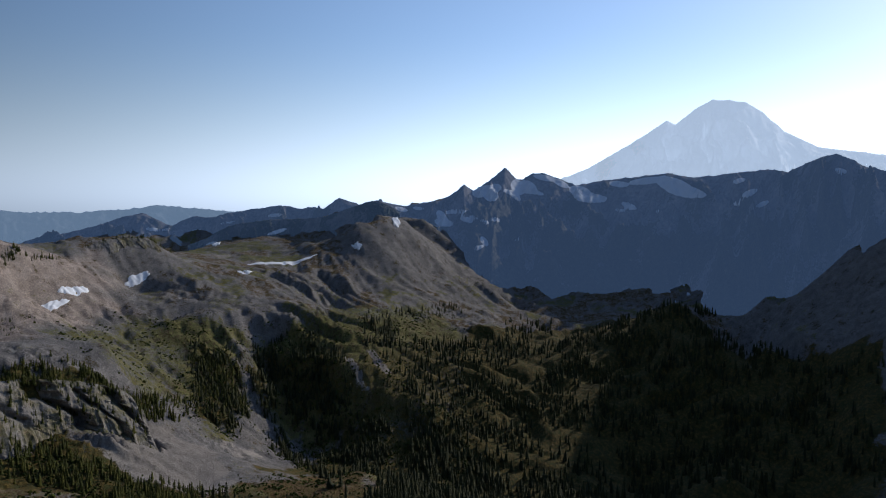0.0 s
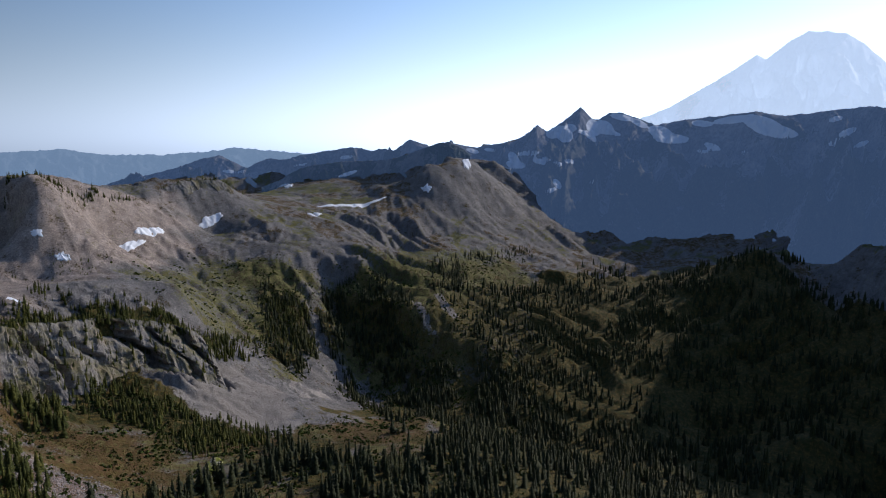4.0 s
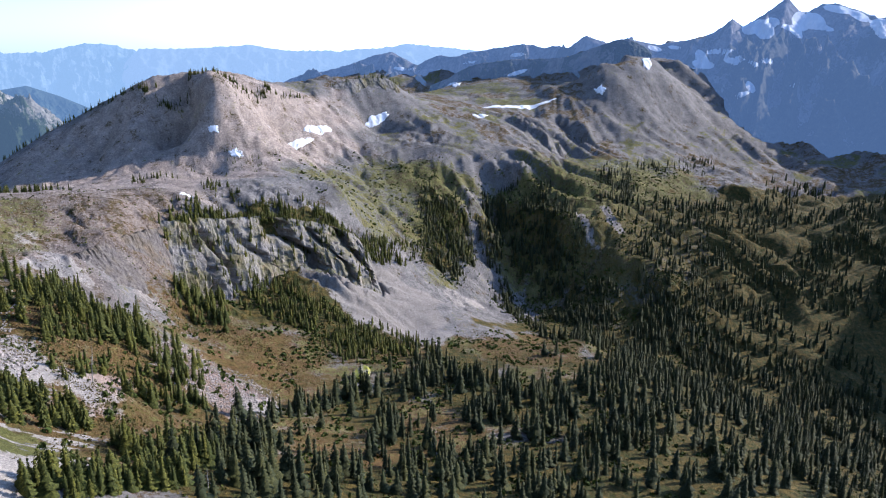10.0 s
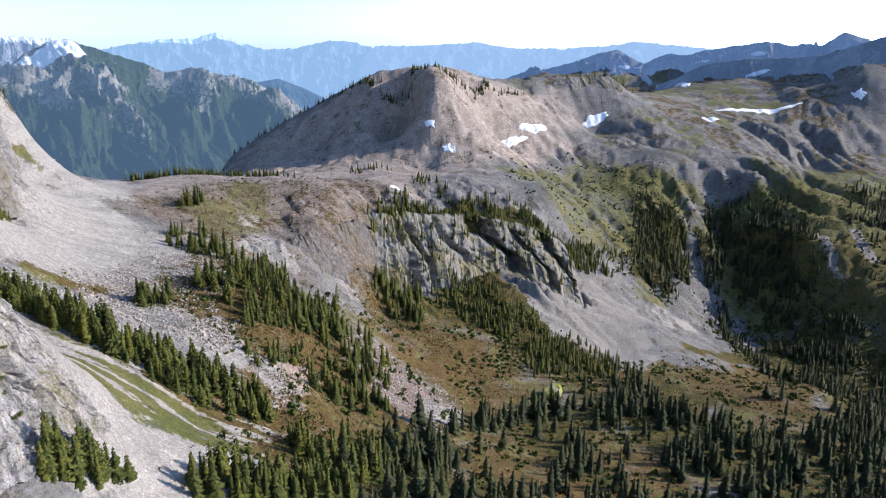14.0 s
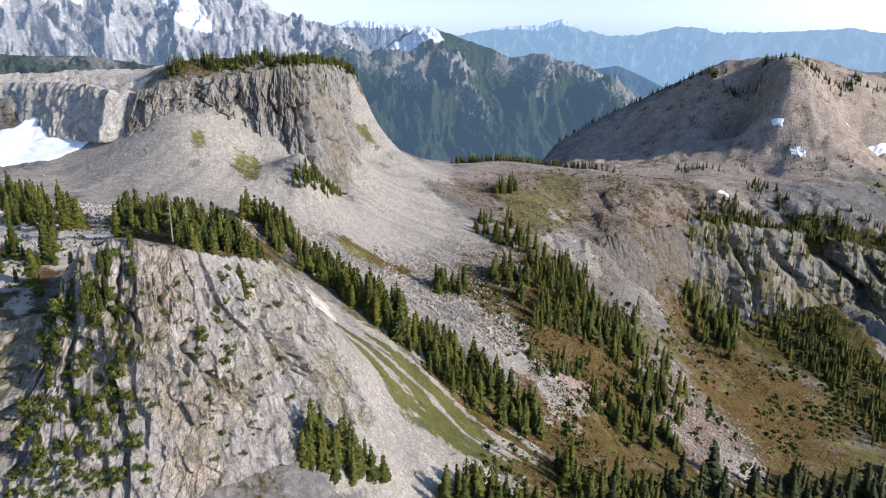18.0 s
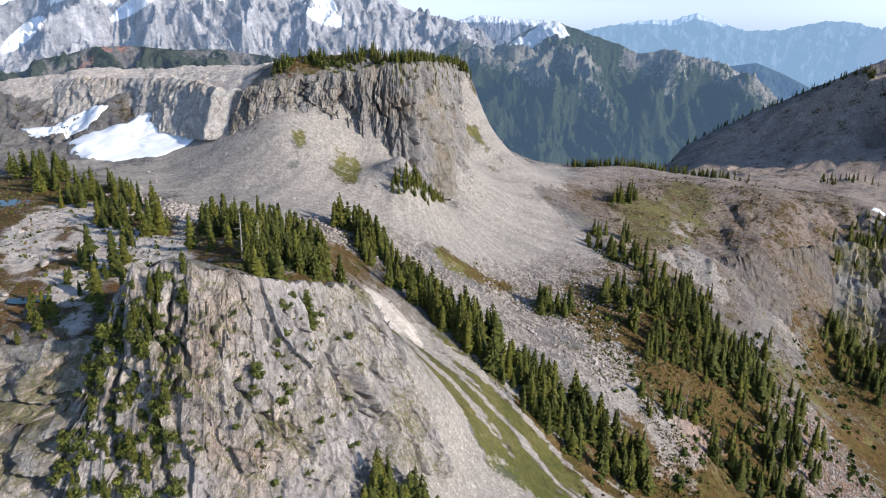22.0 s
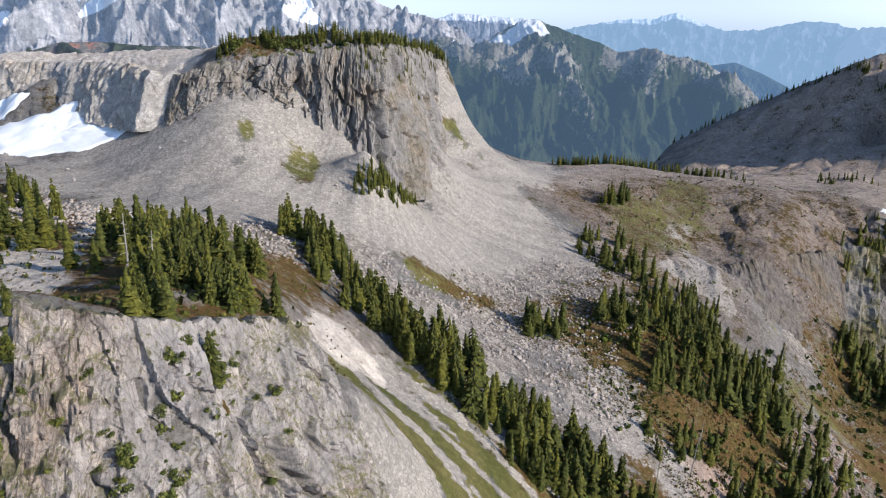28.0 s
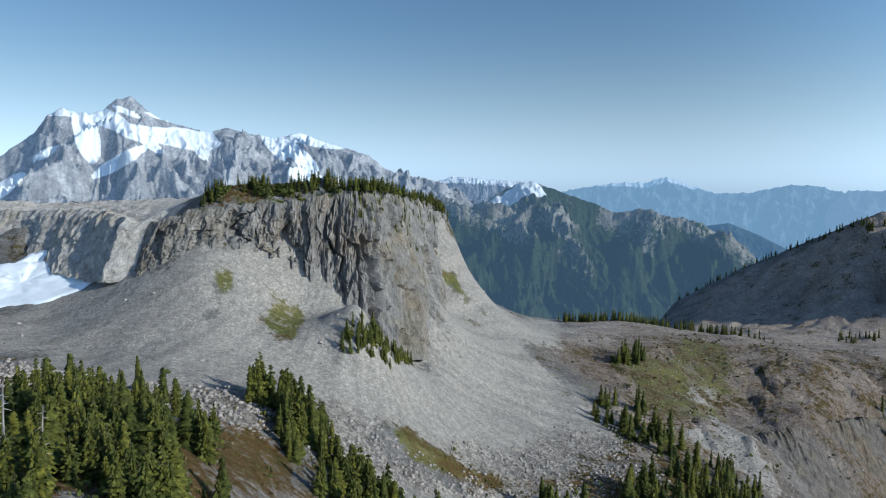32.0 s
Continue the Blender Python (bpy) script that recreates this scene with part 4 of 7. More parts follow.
def cliff_material(name, tint, stain, cracks, flute, growth):
    m, nt, b = material(name, 0.88)
    streak, _ = tex(nt, "noise", 0.22, 9, 0.68, (1, 1, flute))
    fine, _ = tex(nt, "noise", 1.1, 9, 0.72)
    big, _ = tex(nt, "noise", 0.035, 6, 0.62)
    crack_c = cells(nt, 0.28)[1]
    rock = ramp(nt, streak, [(p, tuple(q * t for q, t in zip(c, tint))) for p, c in ((0.28, (0.13, 0.13, 0.13)), (0.43, (0.25, 0.25, 0.25)), (0.56, (0.34, 0.34, 0.34)), (0.72, (0.47, 0.465, 0.455)))])
    rock = mix(nt, 0.6, rock, ramp(nt, fine, [(0.28, (0.4, 0.4, 0.41)), (0.52, (1, 1, 1)), (0.72, (1.45, 1.42, 1.38))]), "MULTIPLY")
    rock = mix(nt, 0.2, rock, ramp(nt, crack_c, [(0, (0.7, 0.7, 0.72)), (1, (1.25, 1.22, 1.18))]), "MULTIPLY")
    rock = mix(nt, stain, rock, ramp(nt, big, [(0.34, (0.75, 0.75, 0.78)), (0.48, (1, 0.98, 0.96)), (0.58, (1.1, 0.95, 0.80)), (0.66, (1.15, 0.86, 0.62))]), "MULTIPLY")
    edge = nt.nodes.new("ShaderNodeTexVoronoi")
    edge.feature = "DISTANCE_TO_EDGE"
    edge.inputs["Scale"].default_value = 0.11
    mp = nt.nodes.new("ShaderNodeMapping")
    mp.inputs["Rotation"].default_value = (0.35, 0.5, 0)
    mp.inputs["Scale"].default_value = (1, 1, 0.42)
    bend = nt.nodes.new("ShaderNodeTexNoise")
    bend.inputs["Scale"].default_value = 0.22
    bend.inputs["Detail"].default_value = 6
    pos = nt.nodes.new("ShaderNodeNewGeometry").outputs["Position"]
    nt.links.new(pos, bend.inputs["Vector"])
    moved = nt.nodes.new("ShaderNodeVectorMath")
    moved.operation = "MULTIPLY_ADD"
    nt.links.new(bend.outputs["Color"], moved.inputs[0])
    moved.inputs[1].default_value = (3.5, 3.5, 3.5)
    nt.links.new(pos, moved.inputs[2])
    nt.links.new(moved.outputs[0], mp.inputs["Vector"])
    nt.links.new(mp.outputs[0], edge.inputs["Vector"])
    crack = ramp(nt, edge.outputs["Distance"], [(0.0, (0.12, 0.12, 0.13)), (0.025, (0.6, 0.6, 0.6)), (0.06, (1, 1, 1))])
    rock = mix(nt, math_node(nt, "MULTIPLY", soft_mask(nt, big, fine, 0.25, 0.6), cracks), rock, crack, "MULTIPLY")
    small = nt.nodes.new("ShaderNodeTexVoronoi")
    small.feature = "DISTANCE_TO_EDGE"
    small.inputs["Scale"].default_value = 0.34
    nt.links.new(mp.outputs[0], small.inputs["Vector"])
    rock = mix(nt, math_node(nt, "MULTIPLY", soft_mask(nt, streak, fine, 0.2, 0.8), cracks), rock, ramp(nt, small.outputs["Distance"], [(0.0, (0.3, 0.3, 0.31)), (0.05, (0.9, 0.9, 0.9)), (0.09, (1, 1, 1))]), "MULTIPLY")
    grain_n, _ = tex(nt, "noise", 4.5, 6, 0.7)
    rock = mix(nt, 0.5, rock, ramp(nt, grain_n, [(0.32, (0.5, 0.5, 0.51)), (0.5, (1, 1, 1)), (0.68, (1.35, 1.33, 1.3))]), "MULTIPLY")
    tiny = nt.nodes.new("ShaderNodeTexVoronoi")
    tiny.feature = "DISTANCE_TO_EDGE"
    tiny.inputs["Scale"].default_value = 0.95
    nt.links.new(mp.outputs[0], tiny.inputs["Vector"])
    rock = mix(nt, math_node(nt, "MULTIPLY", soft_mask(nt, fine, big, 0.12, 0.6), cracks * 0.8), rock, ramp(nt, tiny.outputs["Distance"], [(0.0, (0.28, 0.28, 0.3)), (0.06, (0.9, 0.9, 0.9)), (0.1, (1, 1, 1))]), "MULTIPLY")
    moss = ramp(nt, fine, [(0.3, (0.05, 0.055, 0.018)), (0.7, (0.16, 0.155, 0.045))])
    geo = nt.nodes.new("ShaderNodeNewGeometry")
    sepn = nt.nodes.new("ShaderNodeSeparateXYZ")
    nt.links.new(geo.outputs["Normal"], sepn.inputs[0])
    ledge = math_node(nt, "MULTIPLY", soft_mask(nt, sepn.outputs[2], fine, 0.12, 0.6), soft_mask(nt, big, fine, 0.08, 0.4))
    rock = mix(nt, math_node(nt, "MULTIPLY", ledge, growth), rock, moss)
    nt.links.new(rock, b.inputs["Base Color"])
    bump(nt, b, math_node(nt, "ADD", math_node(nt, "ADD", fine, math_node(nt, "MULTIPLY", streak, 0.5)), math_node(nt, "ADD", math_node(nt, "MULTIPLY", edge.outputs["Distance"], 0.9), math_node(nt, "MULTIPLY", grain_n, 0.35))), 0.9, 0.8)
    return m


cliff_mat = cliff_material("near_cliff_rock", (1.24, 1.14, 1.08), 0.6, 0.95, 0.8, 0.7)
upper_cliff_mat = cliff_material("upper_cliff_rock", (0.78, 0.73, 0.69), 0.5, 0.6, 0.2, 0.25)
gully_cliff_mat = cliff_material("gully_cliff_rock", (0.86, 0.8, 0.73), 0.8, 0.6, 0.3, 0.6)
brow_mat = cliff_material("brow_rock", (0.52, 0.455, 0.41), 0.6, 0.3, 0.3, 0.15)
pale_cliff_mat = cliff_material("pale_cliff_rock", (1.42, 1.32, 1.22), 0.3, 0.5, 0.9, 0.12)

stone_mat, nt, b = material("loose_stone", 0.92)
fine, _ = tex(nt, "noise", 1.2, 6, 0.65)
info = nt.nodes.new("ShaderNodeNewGeometry").outputs["Random Per Island"]
c1 = ramp(nt, fine, [(0.3, (0.21, 0.188, 0.172)), (0.7, (0.41, 0.37, 0.338))])
c1 = mix(nt, 0.7, c1, ramp(nt, info, [(0, (0.6, 0.58, 0.57)), (0.6, (1, 0.97, 0.95)), (1, (1.25, 1.18, 1.15))]), "MULTIPLY")
nt.links.new(c1, b.inputs["Base Color"])
bump(nt, b, fine, 0.5, 0.3)

snow_mat, nt, b = material("old_snow", 0.55)
sn, _ = tex(nt, "noise", 0.09, 6, 0.6)
sf, _ = tex(nt, "noise", 0.8, 4, 0.6)
c1 = ramp(nt, sn, [(0.3, (0.68, 0.70, 0.74)), (0.55, (0.84, 0.86, 0.89)), (0.75, (0.90, 0.91, 0.93))])
nt.links.new(c1, b.inputs["Base Color"])
bump(nt, b, sf, 0.35, 0.25)

water_mat, nt, b = material("tarn_water", 0.06)
b.inputs["Base Color"].default_value = (0.02, 0.05, 0.07, 1)
b.inputs["Specular IOR Level"].default_value = 0.5
wv, _ = tex(nt, "noise", 1.5, 3, 0.5)
bump(nt, b, wv, 0.05, 0.05)


def needle_material(name, dark, mid, light):
    m, nt, b = material(name, 0.8)
    n, _ = tex(nt, "noise", 0.9, 5, 0.65)
    c = ramp(nt, n, [(0.3, dark), (0.52, mid), (0.75, light)])
    oi = nt.nodes.new("ShaderNodeObjectInfo").outputs["Random"]
    t = math_node(nt, "ADD", attr(nt, "tint"), oi)
    t = math_node(nt, "FRACT", t)
    c = mix(nt, 0.8, c, ramp(nt, t, [(0, (0.6, 0.68, 0.68)), (0.5, (1, 1, 1)), (1, (1.45, 1.3, 0.9))]), "MULTIPLY")
    nt.links.new(c, b.inputs["Base Color"])
    bump(nt, b, n, 0.6, 0.4)
    return m


needle_mat = needle_material("conifer_needles", (0.017, 0.022, 0.006), (0.066, 0.072, 0.015), (0.175, 0.168, 0.034))
# needles of the valley woods, blue added to the colour for haze
valley_needle_mat = needle_material("valley_fir_needles", (0.019, 0.024, 0.011), (0.042, 0.048, 0.02), (0.1, 0.102, 0.034))
leaf_mat = needle_material("shrub_leaves", (0.035, 0.046, 0.012), (0.085, 0.098, 0.025), (0.17, 0.175, 0.042))
bark_mat, nt, b = material("conifer_bark", 0.95)
n1, _ = tex(nt, "noise", 3.0, 5, 0.6, (1, 1, 0.3))
nt.links.new(ramp(nt, n1, [(0.3, (0.05, 0.04, 0.035)), (0.7, (0.17, 0.145, 0.125))]), b.inputs["Base Color"])

# ---- ground: one sheet, fine where the land is seen ----
GULLIES = cut_gullies()
az = np.radians(np.r_[np.arange(-38, 114, 0.16), np.arange(114, 322, 4.0)])   # clockwise from +Y
rad = np.r_[np.linspace(0.02, 85, 16), np.geomspace(88, 2400, 510), np.geomspace(2420, 4950, 36)]
R, A = np.meshgrid(rad, az, indexing="ij")
GX, GY = R * np.sin(A), R * np.cos(A) + 20
GZ = height(GX, GY)
me = grid_mesh("ground", np.stack([GX, GY, GZ], -1), len(rad), len(az), wrap=True)
slope = np.hypot(np.gradient(GZ, axis=0) / np.gradient(R, axis=0), np.gradient(GZ, axis=1) / (R * np.gradient(A, axis=1)))
far = smooth(700, 1500, np.hypot(GX, GY))
patch = fbm(GX, GY, 160, 5, 0.6, 31)
knots = fbm(GX, GY, 30, 4, 0.6, 33)
fall_x, fall_y = STRIPE_WAY
stripe = fbm(GX * fall_y - GY * fall_x, (GX * fall_x + GY * fall_y) * 0.1, 12, 3, 0.6, 35) + 0.35 * fbm(GX * fall_y - GY * fall_x, (GX * fall_x + GY * fall_y) * 0.25, 4, 3, 0.6, 36)
stripes = zone(GX, GY, "stripes", 5)
grass = zone(GX, GY, "grass", 18) * 0.54
grass = np.maximum(grass, stripes * smooth(-0.06, 0.2, stripe + 0.35 * knots) * 0.78)
grass = np.maximum(grass, far * 0.62 * smooth(0.85, 0.3, slope) * smooth(-0.25, 0.35, patch) * smooth(60, -150, GZ))
grass = np.maximum(grass, 0.30 * smooth(-0.1, 0.5, knots))
heath = np.maximum(zone(GX, GY, "heath", 22) * 0.66, far * 0.55 * smooth(1.0, 0.4, slope) * smooth(0.25, -0.3, patch))
heath = np.maximum(heath, 0.36 * smooth(0.2, -0.4, knots))
heath = np.maximum(heath, zone(GX, GY, "thin_heath", 25) * 0.47)
lowland = zone(GX, GY, "lowland", 30)
heath = np.maximum(heath, lowland * (0.57 + 0.25 * patch))
grass = np.maximum(grass, lowland * (0.5 + 0.3 * knots))
basin = zone(GX, GY, "basin", 45)
heath = np.maximum(heath, basin * 0.44)
grass = np.maximum(grass, basin * 0.12)
shrubby = zone(GX, GY, "dark_slope", 40)
heath = np.maximum(heath, shrubby * 0.42)
grass = np.maximum(grass, shrubby * 0.62)
tufts = zone(GX, GY, "tufts", 6)
grass = np.maximum(grass, tufts * 0.72)
cut = smooth(1.2, 3.5, gully_depth(GX, GY))
grass, heath = grass * (1 - 0.45 * cut), heath * (1 - 0.3 * cut)
fan = zone(GX, GY, "scree", 16)
fan = np.maximum(fan * (1 - 0.65 * tufts), zone(GX, GY, "slabs", 4) * 0.8)
turn, out = np.arctan2(GX + 10, 470 - GY), np.hypot(GX + 10, GY - 470)
streak = 0.5 + 0.55 * fbm(turn * 90, out * 0.05 + 100, 4.5, 4, 0.6, 37)
set_attr(me, "grass", grass)
set_attr(me, "heath", heath)
set_attr(me, "scree", np.maximum(fan * 0.9, stripes * smooth(0.14, -0.08, stripe + 0.35 * knots) * 0.8))
set_attr(me, "streak", np.where(out < 330, streak, 0.5 + 0.3 * patch))
set_attr(me, "coarse", np.clip(zone(GX, GY, "coarse", 14) + 0.15, 0, 1))
set_attr(me, "grey", zone(GX, GY, "grey", 20))
set_attr(me, "pink", zone(GX, GY, "pink", 14))
set_attr(me, "floor", zone(GX, GY, "forest_floor", 16) * (0.95 - 0.75 * zone(GX, GY, "meadow", 12)) * (1 - 0.5 * shrubby))
set_attr(me, "tan", np.maximum(zone(GX, GY, "tan", 25) * (1 - 0.45 * basin), basin * 0.32))
set_attr(me, "basin", basin)
set_attr(me, "pale", zone(GX, GY, "pale", 6) * 0.85)
me.materials.append(ground_mat)
ground = tagged(new("ground", me), "steep alpine slopes of rock, scree, heather and meadow", "ground", kind="structure")


# ---- rock walls ----
def along(pts, t):
    pts = np.array(pts, float)
    k = np.linspace(0, 1, len(pts))
    return np.stack([np.interp(t, k, pts[:, i]) for i in range(3)], -1)


def cliff(name, label, crest, foot, step, depth, seed, grain=0.5, block=1.0, rock=None, clefts=(), ledges=(), shelf_back=0, sink=0.0, stretch=0.62, slabs=0.85, chips=0.5):
    """A broken rock face between its foot and its crest. Returns its points and its outward ways."""
    mid = (np.array(crest, float) + np.array(foot, float)) / 2
    length = np.hypot(*np.diff(mid[:, :2], axis=0).T).sum()
    tall = np.abs(np.array(crest, float)[:, 2] - np.array(foot, float)[:, 2]).mean()
    cols, rows = int(length / step), int(tall * 1.25 / step)
    t = np.linspace(0, 1, cols)
    top, bot = along(crest, t), along(foot, t)
    d = np.gradient(along(mid, t)[:, :2], axis=0)
    for _ in range(3):
        d = np.apply_along_axis(lambda q: np.convolve(np.pad(q, 12, mode="edge"), np.ones(25) / 25, "valid"), 0, d)
    n = np.stack([d[:, 1], -d[:, 0]], 1)
    n /= np.linalg.norm(n, axis=1)[:, None]
    n *= np.sign(((bot - top)[:, :2] * n).sum())
    v = np.linspace(-0.12, 1, rows)[:, None]
    P = bot[None] * (1 - v[..., None]) + top[None] * v[..., None]
    S = (t * length)[None] + 0 * v
    H = v * tall + 0 * S
    wob = fbm(S, H, 14, 3, 0.5, seed + 5) * 1.0
    col = ridged(S + wob, H * 0.16, 13 * block, 3, 0.5, seed) - 0.75
    crag = fbm(S, H * 0.8, 3.2 * block, 4, 0.6, seed + 17)
    buttress = fbm(S, H * 0.3, 34 * block, 2, 0.5, seed + 19)
    slab = facets(S + wob + H * 0.16, H * stretch, 14 * block, seed + 31)
    piece = facets(S + wob * 0.5 - H * 0.12, H * (stretch + 0.1) + S * 0.1, 5.2 * block, seed + 37)
    chip = facets(S + H * 0.1, H * (stretch + 0.25), 2.0 * block, seed + 39)
    out = depth * (grain * 0.75 * col + slabs * slab + chips * (piece + 0.4 * chip) + 0.07 * crag + 0.4 * buttress)
    lean = fbm(0 * S + seed, H, 24 * block, 4, 0.6, seed + 41) * 0.035
    for q, (cu, cw, cd, lo, hi) in enumerate(clefts):
        gap = np.exp(-((t[None] + lean * (1 + 0.3 * q) + 0.03 * (v - 0.5) - cu) / (cw * (0.6 + 0.8 * np.abs(fbm(0 * S + q * 7, H, 9, 2, 0.5, seed + 43))))) ** 2)
        out = out - cd * gap * smooth(lo, lo + 0.15, v) * smooth(hi, hi - 0.15, v)
    for q, (cu, cv, run, drop, cd) in enumerate(ledges):
        rise = (v - cv) * tall + (S - cu * length) * drop + fbm(S, H, 6, 3, 0.6, seed + 51 + q) * 3
        hold = np.exp(-((S - cu * length) / run) ** 2)
        out = out + cd * hold * (smooth(0.6, -0.6, rise) - 0.5) * np.exp(-np.abs(rise) / 7)
    ends = np.minimum(smooth(0, 0.05, t), smooth(1, 0.95, t))[None]
    cap = 1 - 0.75 * smooth(0.86, 1.0, v)
    out = (out * ends + depth * 0.35) * cap - (1 - ends) * depth * 1.5
    P[..., 0] += n[None, :, 0] * out
    P[..., 1] += n[None, :, 1] * out
    P[..., 2] += (fbm(S, H, 5, 3, 0.5, seed + 23) * 0.9) * np.minimum(1, (1.05 - v) * 8) + fbm(S, 0 * H, 7, 4, 0.6, seed + 29) * 1.4 * smooth(0.7, 1, v)
    low = np.minimum(smooth(0, 0.14, t), smooth(1, 0.9, t))[None]
    P[..., 2] -= (1 - low) * sink
    caps = []
    for back, sink in ((1.5, 0.1), (4.0, 0.8), (8.0, 4.0)):
        q = P[-1].copy()
        q[:, :2] -= n * back
        q[:, 2] -= sink
        caps.append(q)
    for back in np.arange(12, shelf_back, 8):
        q = P[-1].copy()
        q[:, :2] -= n * back
        q[:, 2] = np.minimum(q[:, 2], base_height(q[:, 0], q[:, 1])) + fbm(q[:, 0], q[:, 1], 9, 3, 0.5, 29) * 1.2 - (9 if back + 8 >= shelf_back else 0)
        caps.append(q)
    Q = np.concatenate([P, np.stack(caps)], 0)
    me = grid_mesh(name, Q, len(Q), cols)
    me.polygons.foreach_set("use_smooth", np.zeros(len(me.polygons), bool))
    me.materials.append(rock or cliff_mat)
    tagged(new(name, me), label, "cliff", kind="structure")
    return P, n


UPPER_CREST = [(-100, 445, -40), (-80, 452, -33), (-54, 454, -29), (-36, 460, -29), (-18, 462, -25), (-6, 466, -22), (4, 480, -22), (12, 520, -24), (24, 572, -28), (38, 612, -31), (52, 634, -43)]
near_wall, near_out = cliff("cliff_near", "pale grey craggy rock face with ledges and shrubs",
    NEAR_CREST, NEAR_FOOT, 0.45, 4.2, 101, grain=0.06, slabs=0.65, chips=0.42, block=1.0, stretch=0.5,
    clefts=((0.40, 0.012, 4, 0.1, 1.1), (0.475, 0.006, 4, 0.55, 1.1), (0.505, 0.005, 3.5, 0.45, 1.1), (0.80, 0.014, 5, -0.1, 0.62), (0.77, 0.006, 3, 0.0, 0.5), (0.61, 0.006, 3, 0.2, 0.62), (0.28, 0.010, 4, 0.1, 1.0), (0.2, 0.012, 4, 0.1, 1.0), (0.33, 0.008, 3, 0.3, 1.0)),
    ledges=((0.5, 0.62, 12, 0.5, 4), (0.58, 0.45, 11, 0.7, 3.6), (0.70, 0.72, 10, 0.8, 3.4), (0.64, 0.3, 11, 0.6, 3.4), (0.47, 0.3, 10, 0.9, 3.4), (0.72, 0.45, 9, 0.9, 3), (0.3, 0.6, 12, 0.5, 3.4), (0.25, 0.35, 12, 0.6, 3.4), (0.55, 0.8, 9, 0.4, 3), (0.66, 0.55, 9, 1.1, 3), (0.83, 0.7, 8, 0.7, 2.2), (0.9, 0.45, 8, 0.8, 2)))
upper_wall, upper_out = cliff("cliff_upper", "dark grey columnar cliff under a wooded rim",
    UPPER_CREST,
    [(-108, 440, -63), (-86, 434, -63), (-58, 440, -62), (-38, 445, -72), (-22, 445, -82), (-8, 440, -86), (8, 440, -92), (28, 466, -98), (40, 545, -92), (50, 606, -86), (66, 640, -80)], 0.75, 5.5, 131, grain=0.3, block=0.9, rock=upper_cliff_mat, slabs=0.6, chips=0.4, stretch=0.4,
    clefts=((0.575, 0.012, 15, -0.1, 0.72), (0.22, 0.005, 4, 0.3, 1.1), (0.34, 0.006, 4, 0.1, 0.9), (0.47, 0.006, 5, -0.1, 0.7), (0.65, 0.01, 4, 0.2, 1.0)),
    ledges=((0.3, 0.45, 26, 0.12, 5), (0.5, 0.3, 18, -0.4, 4), (0.68, 0.4, 20, 0.5, 4)))
outcrop_wall, outcrop_out = cliff("cliff_outcrop", "light rounded grey rock outcrops behind a snowfield",
    [(-310, 596, -44), (-262, 566, -42), (-226, 540, -36), (-188, 526, -36), (-150, 500, -34), (-122, 470, -35), (-102, 448, -38)],
    [(-310, 562, -66), (-258, 528, -64), (-222, 512, -60), (-184, 500, -58), (-150, 474, -60), (-126, 452, -62), (-106, 436, -62)], 0.9, 5.0, 151, grain=0.25, block=1.4, rock=pale_cliff_mat, slabs=0.5, chips=0.3, stretch=0.9)

gully_wall, gully_out = cliff("cliff_gully", "pale broken crags with dark chutes under a wooded bench", CRAG_CREST, CRAG_FOOT, 1.1, 10.0, 171, grain=0.7, block=2.0, rock=gully_cliff_mat, slabs=0.35, chips=0.25, stretch=0.3,
    clefts=((0.2, 0.03, 24, -0.1, 1.05), (0.3, 0.016, 14, -0.1, 0.9), (0.44, 0.016, 12, 0.1, 1.05), (0.6, 0.036, 26, -0.1, 1.05), (0.73, 0.016, 14, -0.1, 0.9), (0.86, 0.03, 22, -0.1, 1.05)))
cliff("cliff_brow", "grey eroded scarp under a brow of heather", BROW_CREST, BROW_FOOT, 0.9, 2.6, 181, grain=0.15, block=0.9, rock=brow_mat, slabs=0.3, chips=0.25, stretch=0.25)

cliff("cliff_mesa", "pale rock band round a flat-topped knoll", [(1020, 985, -98), (1040, 972, -84), (1075, 958, -73), (1110, 948, -71), (1140, 928, -72), (1160, 912, -80), (1180, 905, -98)], [(1008, 947, -128), (1028, 934, -126), (1063, 920, -124), (1098, 910, -123), (1128, 890, -124), (1148, 874, -130), (1168, 867, -136)], 1.6, 5.0, 191, grain=0.12, block=1.5, rock=gully_cliff_mat, slabs=0.5, chips=0.3, stretch=0.4)


